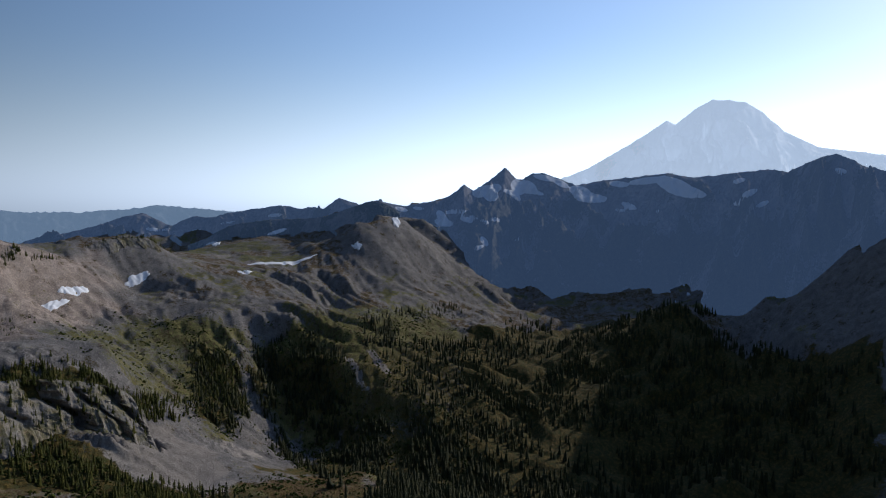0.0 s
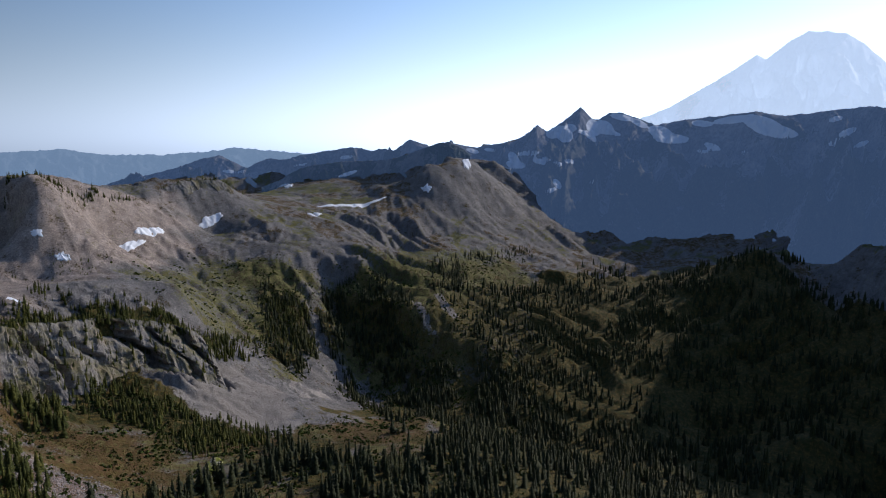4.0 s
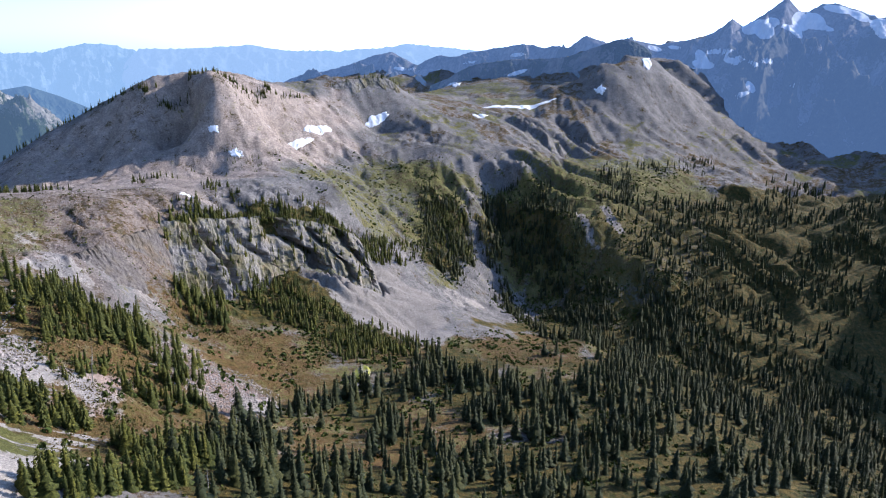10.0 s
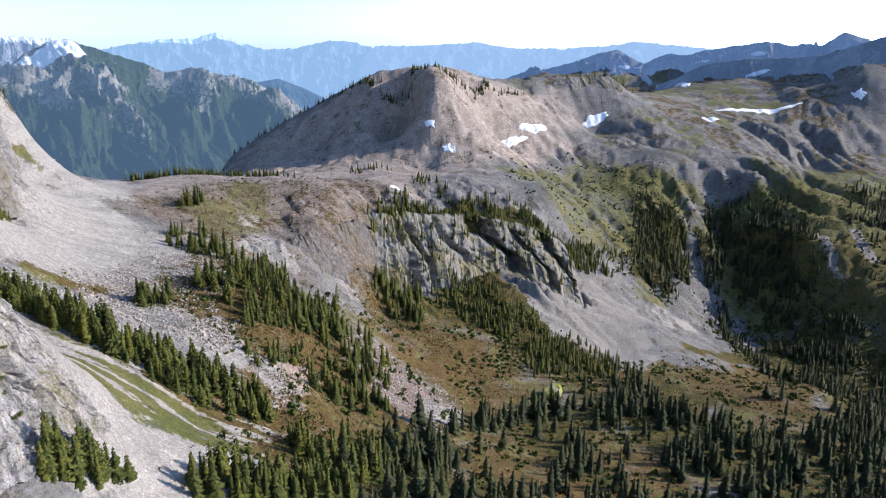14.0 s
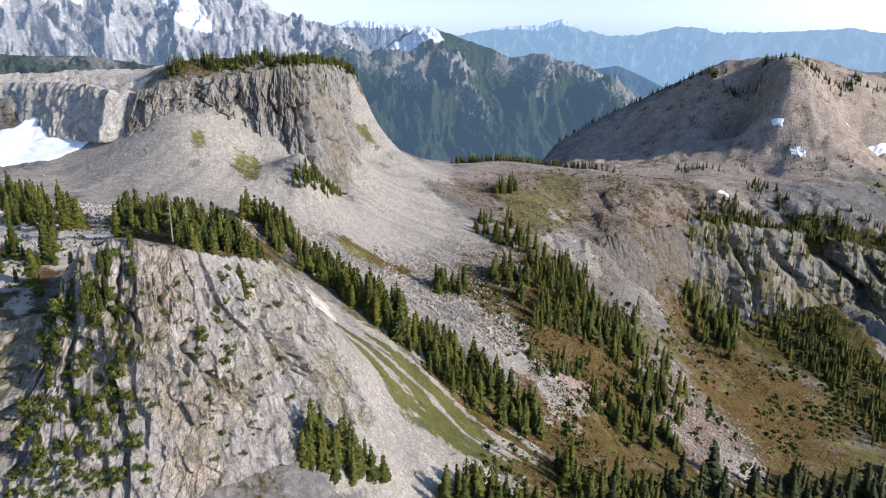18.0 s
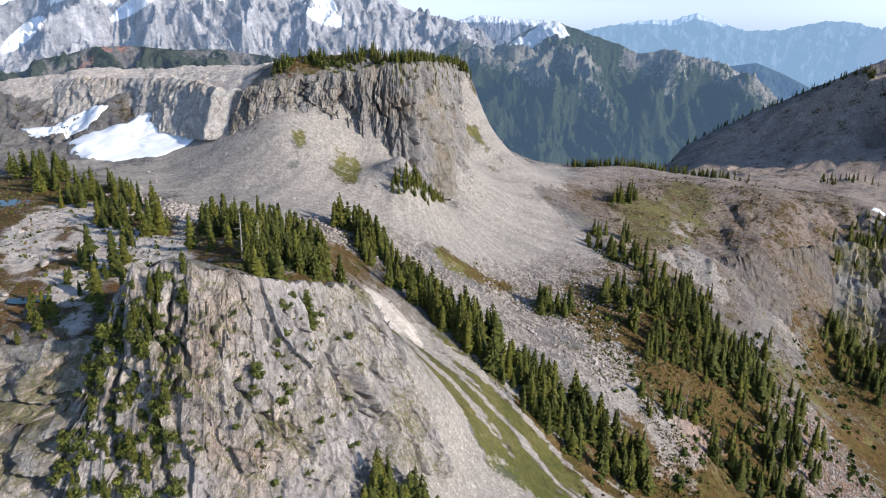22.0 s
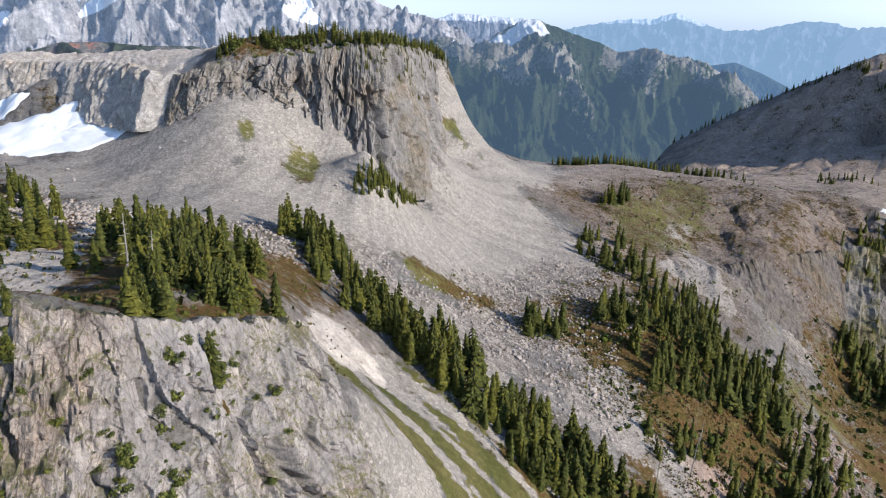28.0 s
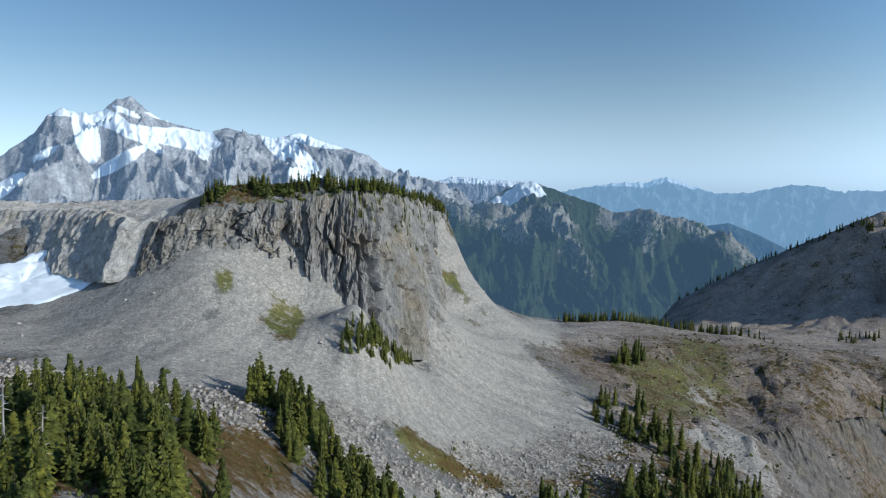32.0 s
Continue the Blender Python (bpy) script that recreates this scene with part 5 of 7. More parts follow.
# ---- trees ----
def conifer_parts(seed, spread):
    """Trunk and crown of one conifer, one metre tall."""
    r = random.Random(seed)
    tb = bmesh.new()
    bmesh.ops.create_cone(tb, cap_ends=False, segments=7, radius1=0.024, radius2=0.003, depth=1.0, matrix=Matrix.Translation((0, 0, 0.48)))
    cb = bmesh.new()
    lay = cb.verts.layers.float.new("tint")
    levels = r.randint(21, 25)
    lop, lop_a = r.uniform(0.1, 0.35), r.uniform(0, 6.3)
    waist = [r.uniform(0.72, 1.2) for _ in range(6)]
    for k in range(levels):
        z = 0.05 + 0.92 * k / levels + r.uniform(-0.014, 0.014)
        swell = waist[int(z * 5.99)]
        reach = spread * (1 - z) ** 0.78 * min(1.0, 0.75 + 1.6 * z) * swell * r.uniform(0.85, 1.12) + 0.012
        n = 10 if z < 0.5 else 8 if z < 0.78 else 5
        a0 = r.uniform(0, 6.3)
        for j in range(n):
            if r.random() < 0.13:
                continue
            a = a0 + j * 2 * math.pi / n + r.uniform(-0.3, 0.3)
            L = reach * r.uniform(0.62, 1.22) * (1 + lop * math.cos(a - lop_a))
            droop = L * r.uniform(0.05, 0.6)
            ca, sa = math.cos(a), math.sin(a)
            w = L * r.uniform(0.26, 0.4)
            tint = r.uniform(0, 0.4)
            zz = z + r.uniform(-0.015, 0.015)

            def pt(f, side, dz):
                v = cb.verts.new((ca * L * f - sa * side, sa * L * f + ca * side, zz - droop * f * f + dz))
                v[lay] = tint
                return v
            tip = r.uniform(0.0, 0.02)
            spine = [pt(0.1, 0, 0.02), pt(0.55, 0, 0.022), pt(1.0, 0, tip)]
            for sgn in (1, -1):
                side = [pt(0.2, sgn * w * 0.5, -0.012), pt(0.42, sgn * w * r.uniform(0.75, 1.15), -0.024), pt(0.56, sgn * w * 0.55, -0.004), pt(0.78, sgn * w * r.uniform(0.6, 1.0), -0.02), pt(0.9, sgn * w * 0.3, -0.004)]
                cb.faces.new((spine[0], spine[1], side[2], side[1], side[0]))
                cb.faces.new((spine[1], spine[2], side[4], side[3], side[2]))
            hang = [pt(0.3, 0, 0.01), pt(0.62, w * 0.25, -0.02 - 0.12 * L), pt(0.95, 0, tip - 0.004), pt(0.6, 0, 0.02)]
            cb.faces.new(hang)
    meshes = []
    for nm, bm, mat in (("trunk", tb, bark_mat), ("crown", cb, needle_mat)):
        me = bpy.data.meshes.new(nm)
        bm.to_mesh(me)
        bm.free()
        me.materials.append(mat)
        meshes.append(me)
    return meshes


def make_conifer(seed, spread):
    e = new("conifer_tree")
    e.empty_display_size = 0.2
    for me in conifer_parts(seed, spread):
        p = new(me.name, me)
        p.parent = e
    return e


TREE_KINDS = [make_conifer(s, w) for s, w in ((1, 0.17), (2, 0.21), (3, 0.19), (4, 0.24), (5, 0.15), (6, 0.2), (7, 0.18), (8, 0.22))]
tree_rng = np.random.default_rng(11)


def scatter(poly, count, clump=25.0, bias=0.0, seed=0, edge=1.0):
    """Places inside an outline, in clumps, thinning out over edge metres."""
    p = np.array(poly, float)
    lo, hi = p.min(0) - edge, p.max(0) + edge
    got = np.zeros((0, 2))
    for _ in range(40):
        q = tree_rng.uniform(lo, hi, (max(400, count * 4), 2))
        wob = fbm(q[:, 0], q[:, 1], edge * 3 + 1, 2, 0.5, 84) * edge
        keep = inside(q[:, 0], q[:, 1], poly, edge, wob) > tree_rng.uniform(0.02, 1, len(q))
        keep &= fbm(q[:, 0], q[:, 1], clump, 2, 0.5, 81 + seed) > bias + tree_rng.uniform(-0.35, 0.35, len(q))
        got = np.concatenate([got, q[keep]])
        if len(got) >= count:
            break
    return got[:count]


GROVES = [(22, 9, 16), (14, 4, 8), (28, 8, 15), (26, 9, 16), (26, 10, 18), (48, 11, 20), (6, 6, 11), (8, 4, 8), (26, 10, 21), (9, 9, 18), (32, 6, 13), (4, 5, 9), (3, 9, 15)]
used = 0


def plant(p, tall, label):
    """One more conifer of its own."""
    global used
    wide = tall * tree_rng.uniform(0.95, 1.4)
    m = Matrix.LocRotScale(p, Euler((tree_rng.uniform(-0.05, 0.05), tree_rng.uniform(-0.05, 0.05), tree_rng.uniform(0, 6.28))), (wide, wide, tall))
    t = TREE_KINDS[used] if used < len(TREE_KINDS) else copy_thing(TREE_KINDS[tree_rng.integers(len(TREE_KINDS))], m)
    t.matrix_basis = m
    tagged(t, label, "tree", "mountain conifers")
    used += 1


for poly, (count, lo, hi) in zip(ZONES["grove"], GROVES):
    at = scatter(poly, count, 14.0, -0.25, 0, 3.0)
    hz = height(at[:, 0].copy(), at[:, 1].copy())
    for (x, y), z in zip(at, hz):
        tall = lo + (hi - lo) * tree_rng.beta(1.6, 1.8)
        size = "tall" if tall > 12 else "small" if tall < 7 else "mid-sized"
        plant((x, y, z - 0.4), tall, size + " green mountain conifer with drooping boughs on heather")
for k in range(58):
    u, v = tree_rng.uniform(0.34, 0.50), tree_rng.uniform(0.3, 0.99)
    p = near_wall[int(v * (near_wall.shape[0] - 1)), int(u * near_wall.shape[1])]
    plant((p[0], p[1], p[2] - 0.5), tree_rng.uniform(3.0, 7.5), "small green conifer rooted on a ledge of the grey cliff")


def far_tree_template(seed, tiers=4, sides=12):
    r = np.random.default_rng(seed)
    V, F = [], []
    for k in range(tiers):
        z0, z1 = 0.04 + 0.84 * k / tiers, 0.04 + 0.84 * k / tiers + 0.42 * (1 - 0.35 * k / tiers)
        rad0 = 0.17 * (1 - k / tiers) ** 0.8 + 0.02
        base = len(V)
        for j in range(sides):
            a = 2 * math.pi * j / sides + r.uniform(-0.15, 0.15)
            q = rad0 * (r.uniform(0.85, 1.2) if j % 2 else r.uniform(0.45, 0.7))
            V.append((q * math.cos(a), q * math.sin(a), z0 + r.uniform(-0.04, 0.04) - (0.03 if j % 2 else -0.03)))
        V.append((r.uniform(-0.01, 0.01), r.uniform(-0.01, 0.01), min(1.0, z1)))
        for j in range(sides):
            F.append((base + j, base + (j + 1) % sides, base + sides))
    return np.array(V), np.array(F)


def mid_tree_template(seed, levels=9, spread=0.19, boughs=6):
    """A ragged conifer of loose drooping boughs."""
    r = np.random.default_rng(seed)
    V, F = [], []
    lop_a = r.uniform(0, 6.28)
    waist = r.uniform(0.7, 1.25, 5)
    for k in range(levels):
        z = 0.07 + 0.86 * k / levels + r.uniform(-0.02, 0.02)
        reach = spread * (1 - z) ** 0.78 * min(1.0, 0.7 + 1.6 * z) * waist[int(np.clip(z, 0, 0.99) * 5)] * r.uniform(0.85, 1.15) + 0.014
        n = boughs if z < 0.7 else boughs - 2
        a0 = r.uniform(0, 6.28)
        for j in range(n):
            a = a0 + j * 2 * math.pi / n + r.uniform(-0.4, 0.4)
            L = reach * r.uniform(0.6, 1.25) * (1 + 0.25 * math.cos(a - lop_a))
            w, d = L * r.uniform(0.4, 0.62), L * r.uniform(0.1, 0.75)
            ca, sa = math.cos(a), math.sin(a)
            i = len(V)
            V += [(ca * L * 0.1, sa * L * 0.1, z + 0.035), (ca * L * 0.6 - sa * w, sa * L * 0.6 + ca * w, z - d * 0.5 - 0.025), (ca * L, sa * L, z - d + 0.01), (ca * L * 0.6 + sa * w, sa * L * 0.6 - ca * w, z - d * 0.5 - 0.025)]
            F += [(i, i + 1, i + 2), (i, i + 2, i + 3)]
    i = len(V)
    V += [(0.014, 0, 0.8), (-0.007, 0.012, 0.8), (-0.007, -0.012, 0.8), (0, 0, 1.0), (0.02, 0, 0), (-0.01, 0.017, 0), (-0.01, -0.017, 0)]
    F += [(i, i + 1, i + 3), (i + 1, i + 2, i + 3), (i + 2, i, i + 3), (i + 4, i + 5, i + 3), (i + 5, i + 6, i + 3), (i + 6, i + 4, i + 3)]
    return np.array(V), np.array(F)


NEAR_TREES = [mid_tree_template(s, 22, q, 9) for s, q in ((31, 0.18), (32, 0.22), (33, 0.16), (34, 0.2), (35, 0.24))]
MID_TREES = [mid_tree_template(s, 12, q, 7) for s, q in ((11, 0.15), (12, 0.19), (13, 0.22), (14, 0.17), (15, 0.2))]
FAR_TREES = [far_tree_template(s) for s in (1, 2, 3, 4)]
TINY_TREES = [far_tree_template(s, 1, 6) for s in (5, 6)]


def forest(name, label, at, z, lo, hi, kinds, mat=None, slim=1.0):
    """Many trees in one mesh."""
    VV, FF, TT, base = [], [], [], 0
    pick = tree_rng.integers(len(kinds), size=len(at))
    for k, (V, F) in enumerate(kinds):
        m = np.where(pick == k)[0]
        if not len(m):
            continue
        tall = lo + (hi - lo) * tree_rng.beta(1.5, 1.9, len(m))
        wide = tall * tree_rng.uniform(0.7, 1.2, len(m)) * slim
        a = tree_rng.uniform(0, 6.28, len(m))
        c, s = np.cos(a)[:, None], np.sin(a)[:, None]
        X = (V[None, :, 0] * c - V[None, :, 1] * s) * wide[:, None] + at[m, 0:1]
        Y = (V[None, :, 0] * s + V[None, :, 1] * c) * wide[:, None] + at[m, 1:2]
        Zz = V[None, :, 2] * tall[:, None] + z[m][:, None] - 0.5
        VV.append(np.stack([X, Y, Zz], -1).reshape(-1, 3))
        FF.append((F[None] + (np.arange(len(m)) * len(V))[:, None, None]).reshape(-1, 3) + base)
        TT.append(np.repeat(tree_rng.uniform(0, 1, len(m)), len(V)))
        base += len(m) * len(V)
    VV, FF, TT = np.concatenate(VV), np.concatenate(FF), np.concatenate(TT)
    me = tri_mesh(name, VV, FF)
    set_attr(me, "tint", TT)
    me.materials.append(mat or needle_mat)
    return tagged(new(name, me), label, "forest", kind="stuff")


def tri_mesh(name, V, F):
    me = bpy.data.meshes.new(name)
    me.vertices.add(len(V))
    me.vertices.foreach_set("co", np.ascontiguousarray(V, np.float32).ravel())
    me.loops.add(F.size)
    me.loops.foreach_set("vertex_index", np.ascontiguousarray(F, np.int32).ravel())
    me.polygons.add(len(F))
    me.polygons.foreach_set("loop_start", np.arange(0, F.size, 3, dtype=np.int32))
    me.polygons.foreach_set("loop_total", np.full(len(F), 3, np.int32))
    me.update(calc_edges=True)
    return me


WOODS = [("grove", "conifers scattered over heather slopes", [(56, 14), (10, 14), (26, 14), (36, 14), (40, 14), (120, 14), (6, 14), (14, 14), (50, 14), (22, 14), (12, 14), (10, 14), (10, 14), (60, 20), (40, 25), (40, 25), (40, 25), (130, 25), (70, 25), (110, 25), (60, 25), (14, 25), (60, 25)], 7, 17, -0.3),
         ("ledge_trees", "small conifers on a scree ledge", [(120, 20)], 4, 9, -1.0),
         ("crag_trees", "low conifers along the rim of a cliff", [(140, 20)], 3, 7.5, -0.8),
         ("saddle_trees", "row of dark conifers along the saddle", [(110, 30), (80, 30), (24, 30)], 6, 12, -0.8),
         ("bench_forest", "dense dark conifers on the bench above the crags", [(480, 30), (560, 30), (280, 40), (60, 30)], 6, 14, -0.4),
         ("knoll_trees", "dwarf conifers near the top of the knoll", [(60, 30), (70, 30)], 3, 6, -0.8),
         ("valley_forest", "open conifer forest on the valley floor", [(700, 40), (900, 60), (260, 35), (240, 35), (700, 50)], 11, 27, 0.02),
         ("slope_forest", "conifers scattered over the dark valley side", [(420, 40), (260, 30), (120, 40), (800, 60), (60, 60), (150, 60)], 9, 20, 0.0),
         ("shade_forest", "dense conifer forest in the shaded valley", [(2400, 80), (60, 60)], 12, 24, -0.15)]
for name, label, rows, lo, hi, bias in WOODS:
    ats = [scatter(poly, n, cl, bias, 0, 3.0 if name in ("grove", "ledge_trees") else 12.0) for poly, (n, cl) in zip(ZONES[name], rows) if n]
    at = np.concatenate(ats)
    if name == "valley_forest":
        gap = np.max([inside(at[:, 0], at[:, 1], poly, 8.0, fbm(at[:, 0], at[:, 1], 25, 2, 0.5, 88) * 12) for poly in ZONES["meadow"]], axis=0)
        at = at[gap < tree_rng.uniform(0.3, 1.1, len(at))]
    if name == "grove":
        thick = ats[13:]
        forest("trees_among_heather", "dense green conifers along the foot of the grassy ramp", np.concatenate(ats[:13]), height(*np.concatenate(ats[:13]).T.copy()), 6, 17, NEAR_TREES)
        at = np.concatenate(thick)
        lo, hi = 8, 21
    hz = height(at[:, 0].copy(), at[:, 1].copy())
    if name == "bench_forest":
        hz = np.maximum(hz, base_height(at[:, 0], at[:, 1]) - 1.5)
    kinds = FAR_TREES if name == "shade_forest" else MID_TREES
    forest("trees_" + name.replace("_trees", "") if name != "grove" else "trees_on_heath", label, at, hz, lo, hi, kinds, valley_needle_mat if name in ("valley_forest", "slope_forest", "shade_forest") else None)
crag_pick = (tree_rng.beta(2.2, 1.3, 260) * (gully_wall.shape[0] - 1)).astype(int), (tree_rng.uniform(0.06, 0.97, 260) * (gully_wall.shape[1] - 1)).astype(int)
crag_at = np.concatenate([gully_wall[crag_pick], along(CRAG_CREST, tree_rng.uniform(0.05, 0.95, 340)) + np.c_[tree_rng.normal(0, 4, 340), np.abs(tree_rng.normal(0, 9, 340)) - 2, np.full(340, -1.0)]])
crag_z = np.r_[crag_at[:260, 2] - 0.8, np.maximum(crag_at[260:, 2] - 3, height(crag_at[260:, 0].copy(), crag_at[260:, 1].copy()))]
forest("trees_on_crags", "dark conifers along the crest and ledges of pale crags", crag_at, crag_z, 5, 13, MID_TREES)
rim_line = along(UPPER_CREST, tree_rng.uniform(0.42, 1, 320) ** 0.8) + np.c_[tree_rng.normal(-1.5, 3.5, 320), tree_rng.normal(0, 3.5, 320), np.full(320, -0.6)]
forest("trees_on_rim", "low wind-bent conifers along the cliff rim", rim_line, np.maximum(rim_line[:, 2], height(rim_line[:, 0].copy(), rim_line[:, 1].copy())), 4, 9, MID_TREES)
terrace = [([(135, 420), (170, 457), (185, 445), (169, 390), (170, 380), (149, 364), (132, 374)], 36, 12), ([(128, 362), (168, 383), (235, 437), (204, 374), (151, 345), (124, 338)], 50, 16), ([(350, 567), (372, 575), (363, 558), (348, 547), (331, 539)], 24, 12)]
terrace_at = np.concatenate([scatter(poly, n, spread, -0.35, 21, 4.0) for poly, n, spread in terrace])
forest("trees_on_terrace", "dark conifers in drifts over a brown heather slope", terrace_at, height(terrace_at[:, 0].copy(), terrace_at[:, 1].copy()), 8, 18, MID_TREES)
face_pick = ((1 - np.abs(tree_rng.normal(0, 0.17, 150)).clip(0, 0.45)) * (upper_wall.shape[0] - 1)).astype(int), (tree_rng.uniform(0.5, 0.93, 150) * (upper_wall.shape[1] - 1)).astype(int)
face_at = upper_wall[face_pick]
forest("trees_on_cliff_face", "small conifers clinging to ledges below the cliff rim", face_at, face_at[:, 2] - 0.8, 3, 7.5, MID_TREES)
clump_at = np.concatenate([tree_rng.normal((x, y), (w, 3), (n, 2)) for x, y, w, n in ((-54, 482, 4, 34), (-36, 478, 2.5, 12), (-22, 482, 6, 44), (-74, 476, 3.5, 22))])
forest("trees_on_plateau", "rounded clumps of dwarf conifers on the heather plateau", clump_at, height(clump_at[:, 0].copy(), clump_at[:, 1].copy()), 5, 9, MID_TREES)
crest_at = []
for line, n in ((LAND["knoll"], 260), (LAND["second_knoll"][:4], 45), (LAND["far_ridge"][:8], 90), ([(166, 728, -138), (192, 727, -137), (215, 726, -137), (248, 723, -137), (281, 717, -138), (307, 710, -141), (337, 698, -149)], 170)):
    q = along(line, tree_rng.uniform(0, 1, n) ** 0.9)[:, :2]
    crest_at.append(q + tree_rng.normal(0, 4.5, q.shape))
crest_at = np.concatenate(crest_at)
forest("trees_on_ridges", "dwarf conifers along the ridge tops", crest_at, height(crest_at[:, 0].copy(), crest_at[:, 1].copy()), 6, 13, MID_TREES)


# ---- dead wood: bleached snags among the trees, fallen logs in the open ----
dead_mat, nt, b = material("bleached_wood", 0.9)
n1, _ = tex(nt, "noise", 1.6, 6, 0.65, (1, 1, 0.25))
nt.links.new(ramp(nt, n1, [(0.3, (0.17, 0.15, 0.135)), (0.7, (0.4, 0.37, 0.34))]), b.inputs["Base Color"])


def stick(bm, a, b2, r0, r1, sides=6):
    """A tapered pole from a to b2."""
    a, b2 = Vector(a), Vector(b2)
    m = Matrix.Translation((a + b2) / 2) @ (b2 - a).to_track_quat("Z", "Y").to_matrix().to_4x4()
    bmesh.ops.create_cone(bm, cap_ends=True, segments=sides, radius1=r0, radius2=r1, depth=(b2 - a).length, matrix=m)


def dead_piece(name, bm, parent=None):
    me = bpy.data.meshes.new(name)
    bm.to_mesh(me)
    bm.free()
    me.materials.append(dead_mat)
    ob = new(name, me)
    ob.parent = parent
    return ob


bm = bmesh.new()
stick(bm, (0, 0, 0), (1, 0, 0), 0.09, 0.025, 5)
BRANCH = bpy.data.meshes.new("branch")
bm.to_mesh(BRANCH)
bm.free()
BRANCH.materials.append(dead_mat)


def dead_conifer(p, tall, seed):
    """A bare standing trunk with stubs of boughs."""
    r = random.Random(seed)
    e = new("dead_conifer")
    e.empty_display_size = 0.2
    bm = bmesh.new()
    stick(bm, (0, 0, 0), (r.uniform(-0.2, 0.2), r.uniform(-0.2, 0.2), tall), 0.3, 0.05, 7)
    dead_piece("trunk", bm, e)
    for _ in range(13):
        z = tall * r.uniform(0.2, 0.94)
        a, reach = r.uniform(0, 6.28), (tall - z) * r.uniform(0.1, 0.22) + 0.5
        twig = new("branch", BRANCH)
        twig.parent = e
        twig.matrix_basis = Matrix.LocRotScale((0, 0, z), Euler((0, r.uniform(0.0, 0.45), a)), (reach, 1, 1))
    e.matrix_basis = Matrix.LocRotScale(p, Euler((r.uniform(-0.06, 0.06), r.uniform(-0.06, 0.06), r.uniform(0, 6.28))), None)
    tagged(e, "bare grey dead conifer standing among green trees", "tree", "dead conifers")


def fallen_log(p, long, seed):
    r = random.Random(seed)
    bm = bmesh.new()
    stick(bm, (0, 0, 0), (long, 0, 0), 0.32, 0.12, 8)
    for _ in range(4):
        x = long * r.uniform(0.3, 0.9)
        stick(bm, (x, 0, 0), (x + 0.5, r.uniform(-0.9, 0.9), r.uniform(0.2, 0.7)), 0.06, 0.02, 4)
    ob = dead_piece("fallen_log", bm)
    a = r.uniform(-0.7, 0.7)
    rise = [float(height(np.array([p[0] + d * math.cos(a)]), np.array([p[1] + d * math.sin(a)]))[0]) for d in (0.0, long)]
    ob.matrix_basis = Matrix.LocRotScale((p[0], p[1], rise[0] + 0.25), Euler((0, -math.atan2(rise[1] - rise[0], long), a)), None)
    tagged(ob, "bleached fallen tree trunk lying on open ground", "log", "fallen logs")


for k, (x, y) in enumerate([(100, 190), (106, 291), (171, 243), (224, 199), (136, 323), (-17, 329), (-40, 227), (-44, 224), (184, 419), (231, 429), (61, 203), (105, 180), (126, 306), (60, 290), (20, 312)]):
    dead_conifer((x, y, float(height(np.array([float(x)]), np.array([float(y)]))[0]) - 0.3), 9 + (k * 7 % 5) * 1.9, 300 + k)
for k, (x, y) in enumerate([(96, 276), (248, 345), (180, 338), (230, 353), (260, 358), (173, 302), (105, 360), (280, 180), (236, 340), (304, 349), (257, 177), (228, 181)]):
    fallen_log((x, y), 7 + (k * 5 % 7) * 1.1, 400 + k)

# ---- shrubs on the near rock face and on the rim ----
def shrub_mesh(seed, leaves=300):
    """A loose bush of a few rounded lobes."""
    r = random.Random(seed)
    bm = bmesh.new()
    lay = bm.verts.layers.float.new("tint")
    lobes = [(Vector((0, 0, 0.3)), 0.62)] + [(Vector((r.uniform(-0.75, 0.75), r.uniform(-0.75, 0.75), r.uniform(0, 0.75))), r.uniform(0.28, 0.5)) for _ in range(r.randint(4, 6))]
    for _ in range(leaves):
        mid, size = r.choice(lobes)
        d = Vector((r.gauss(0, 1), r.gauss(0, 1), r.gauss(0, 1))).normalized()
        p = mid + d * size * r.uniform(0.5, 1.1)
        p.z = max(p.z, -0.2)
        d = (d + Vector((r.uniform(-0.6, 0.6), r.uniform(-0.6, 0.6), r.uniform(-0.2, 0.8)))).normalized()
        a, b2 = d.orthogonal().normalized(), d.cross(d.orthogonal()).normalized()
        s = r.uniform(0.07, 0.17)
        tint = r.uniform(0, 0.5)
        ring = [p + a * s, p + b2 * s * 0.8 + d * 0.05, p - a * s, p - b2 * s * 0.8 - d * 0.05]
        vs = [bm.verts.new(q) for q in ring]
        for v in vs:
            v[lay] = tint
        bm.faces.new(vs)
    me = bpy.data.meshes.new("shrub")
    bm.to_mesh(me)
    bm.free()
    me.materials.append(leaf_mat)
    return me


SHRUBS = [shrub_mesh(s) for s in (21, 22, 23, 24, 25)]
shrub_rng = np.random.default_rng(5)


def put_shrub(p, size, label):
    ob = new("shrub", SHRUBS[shrub_rng.integers(5)])
    ob.matrix_basis = Matrix.LocRotScale(p, Euler((0, 0, shrub_rng.uniform(0, 6.28))), (size, size, size * shrub_rng.uniform(0.7, 1.1)))
    tagged(ob, label, "shrub", "shrubs on the cliff")


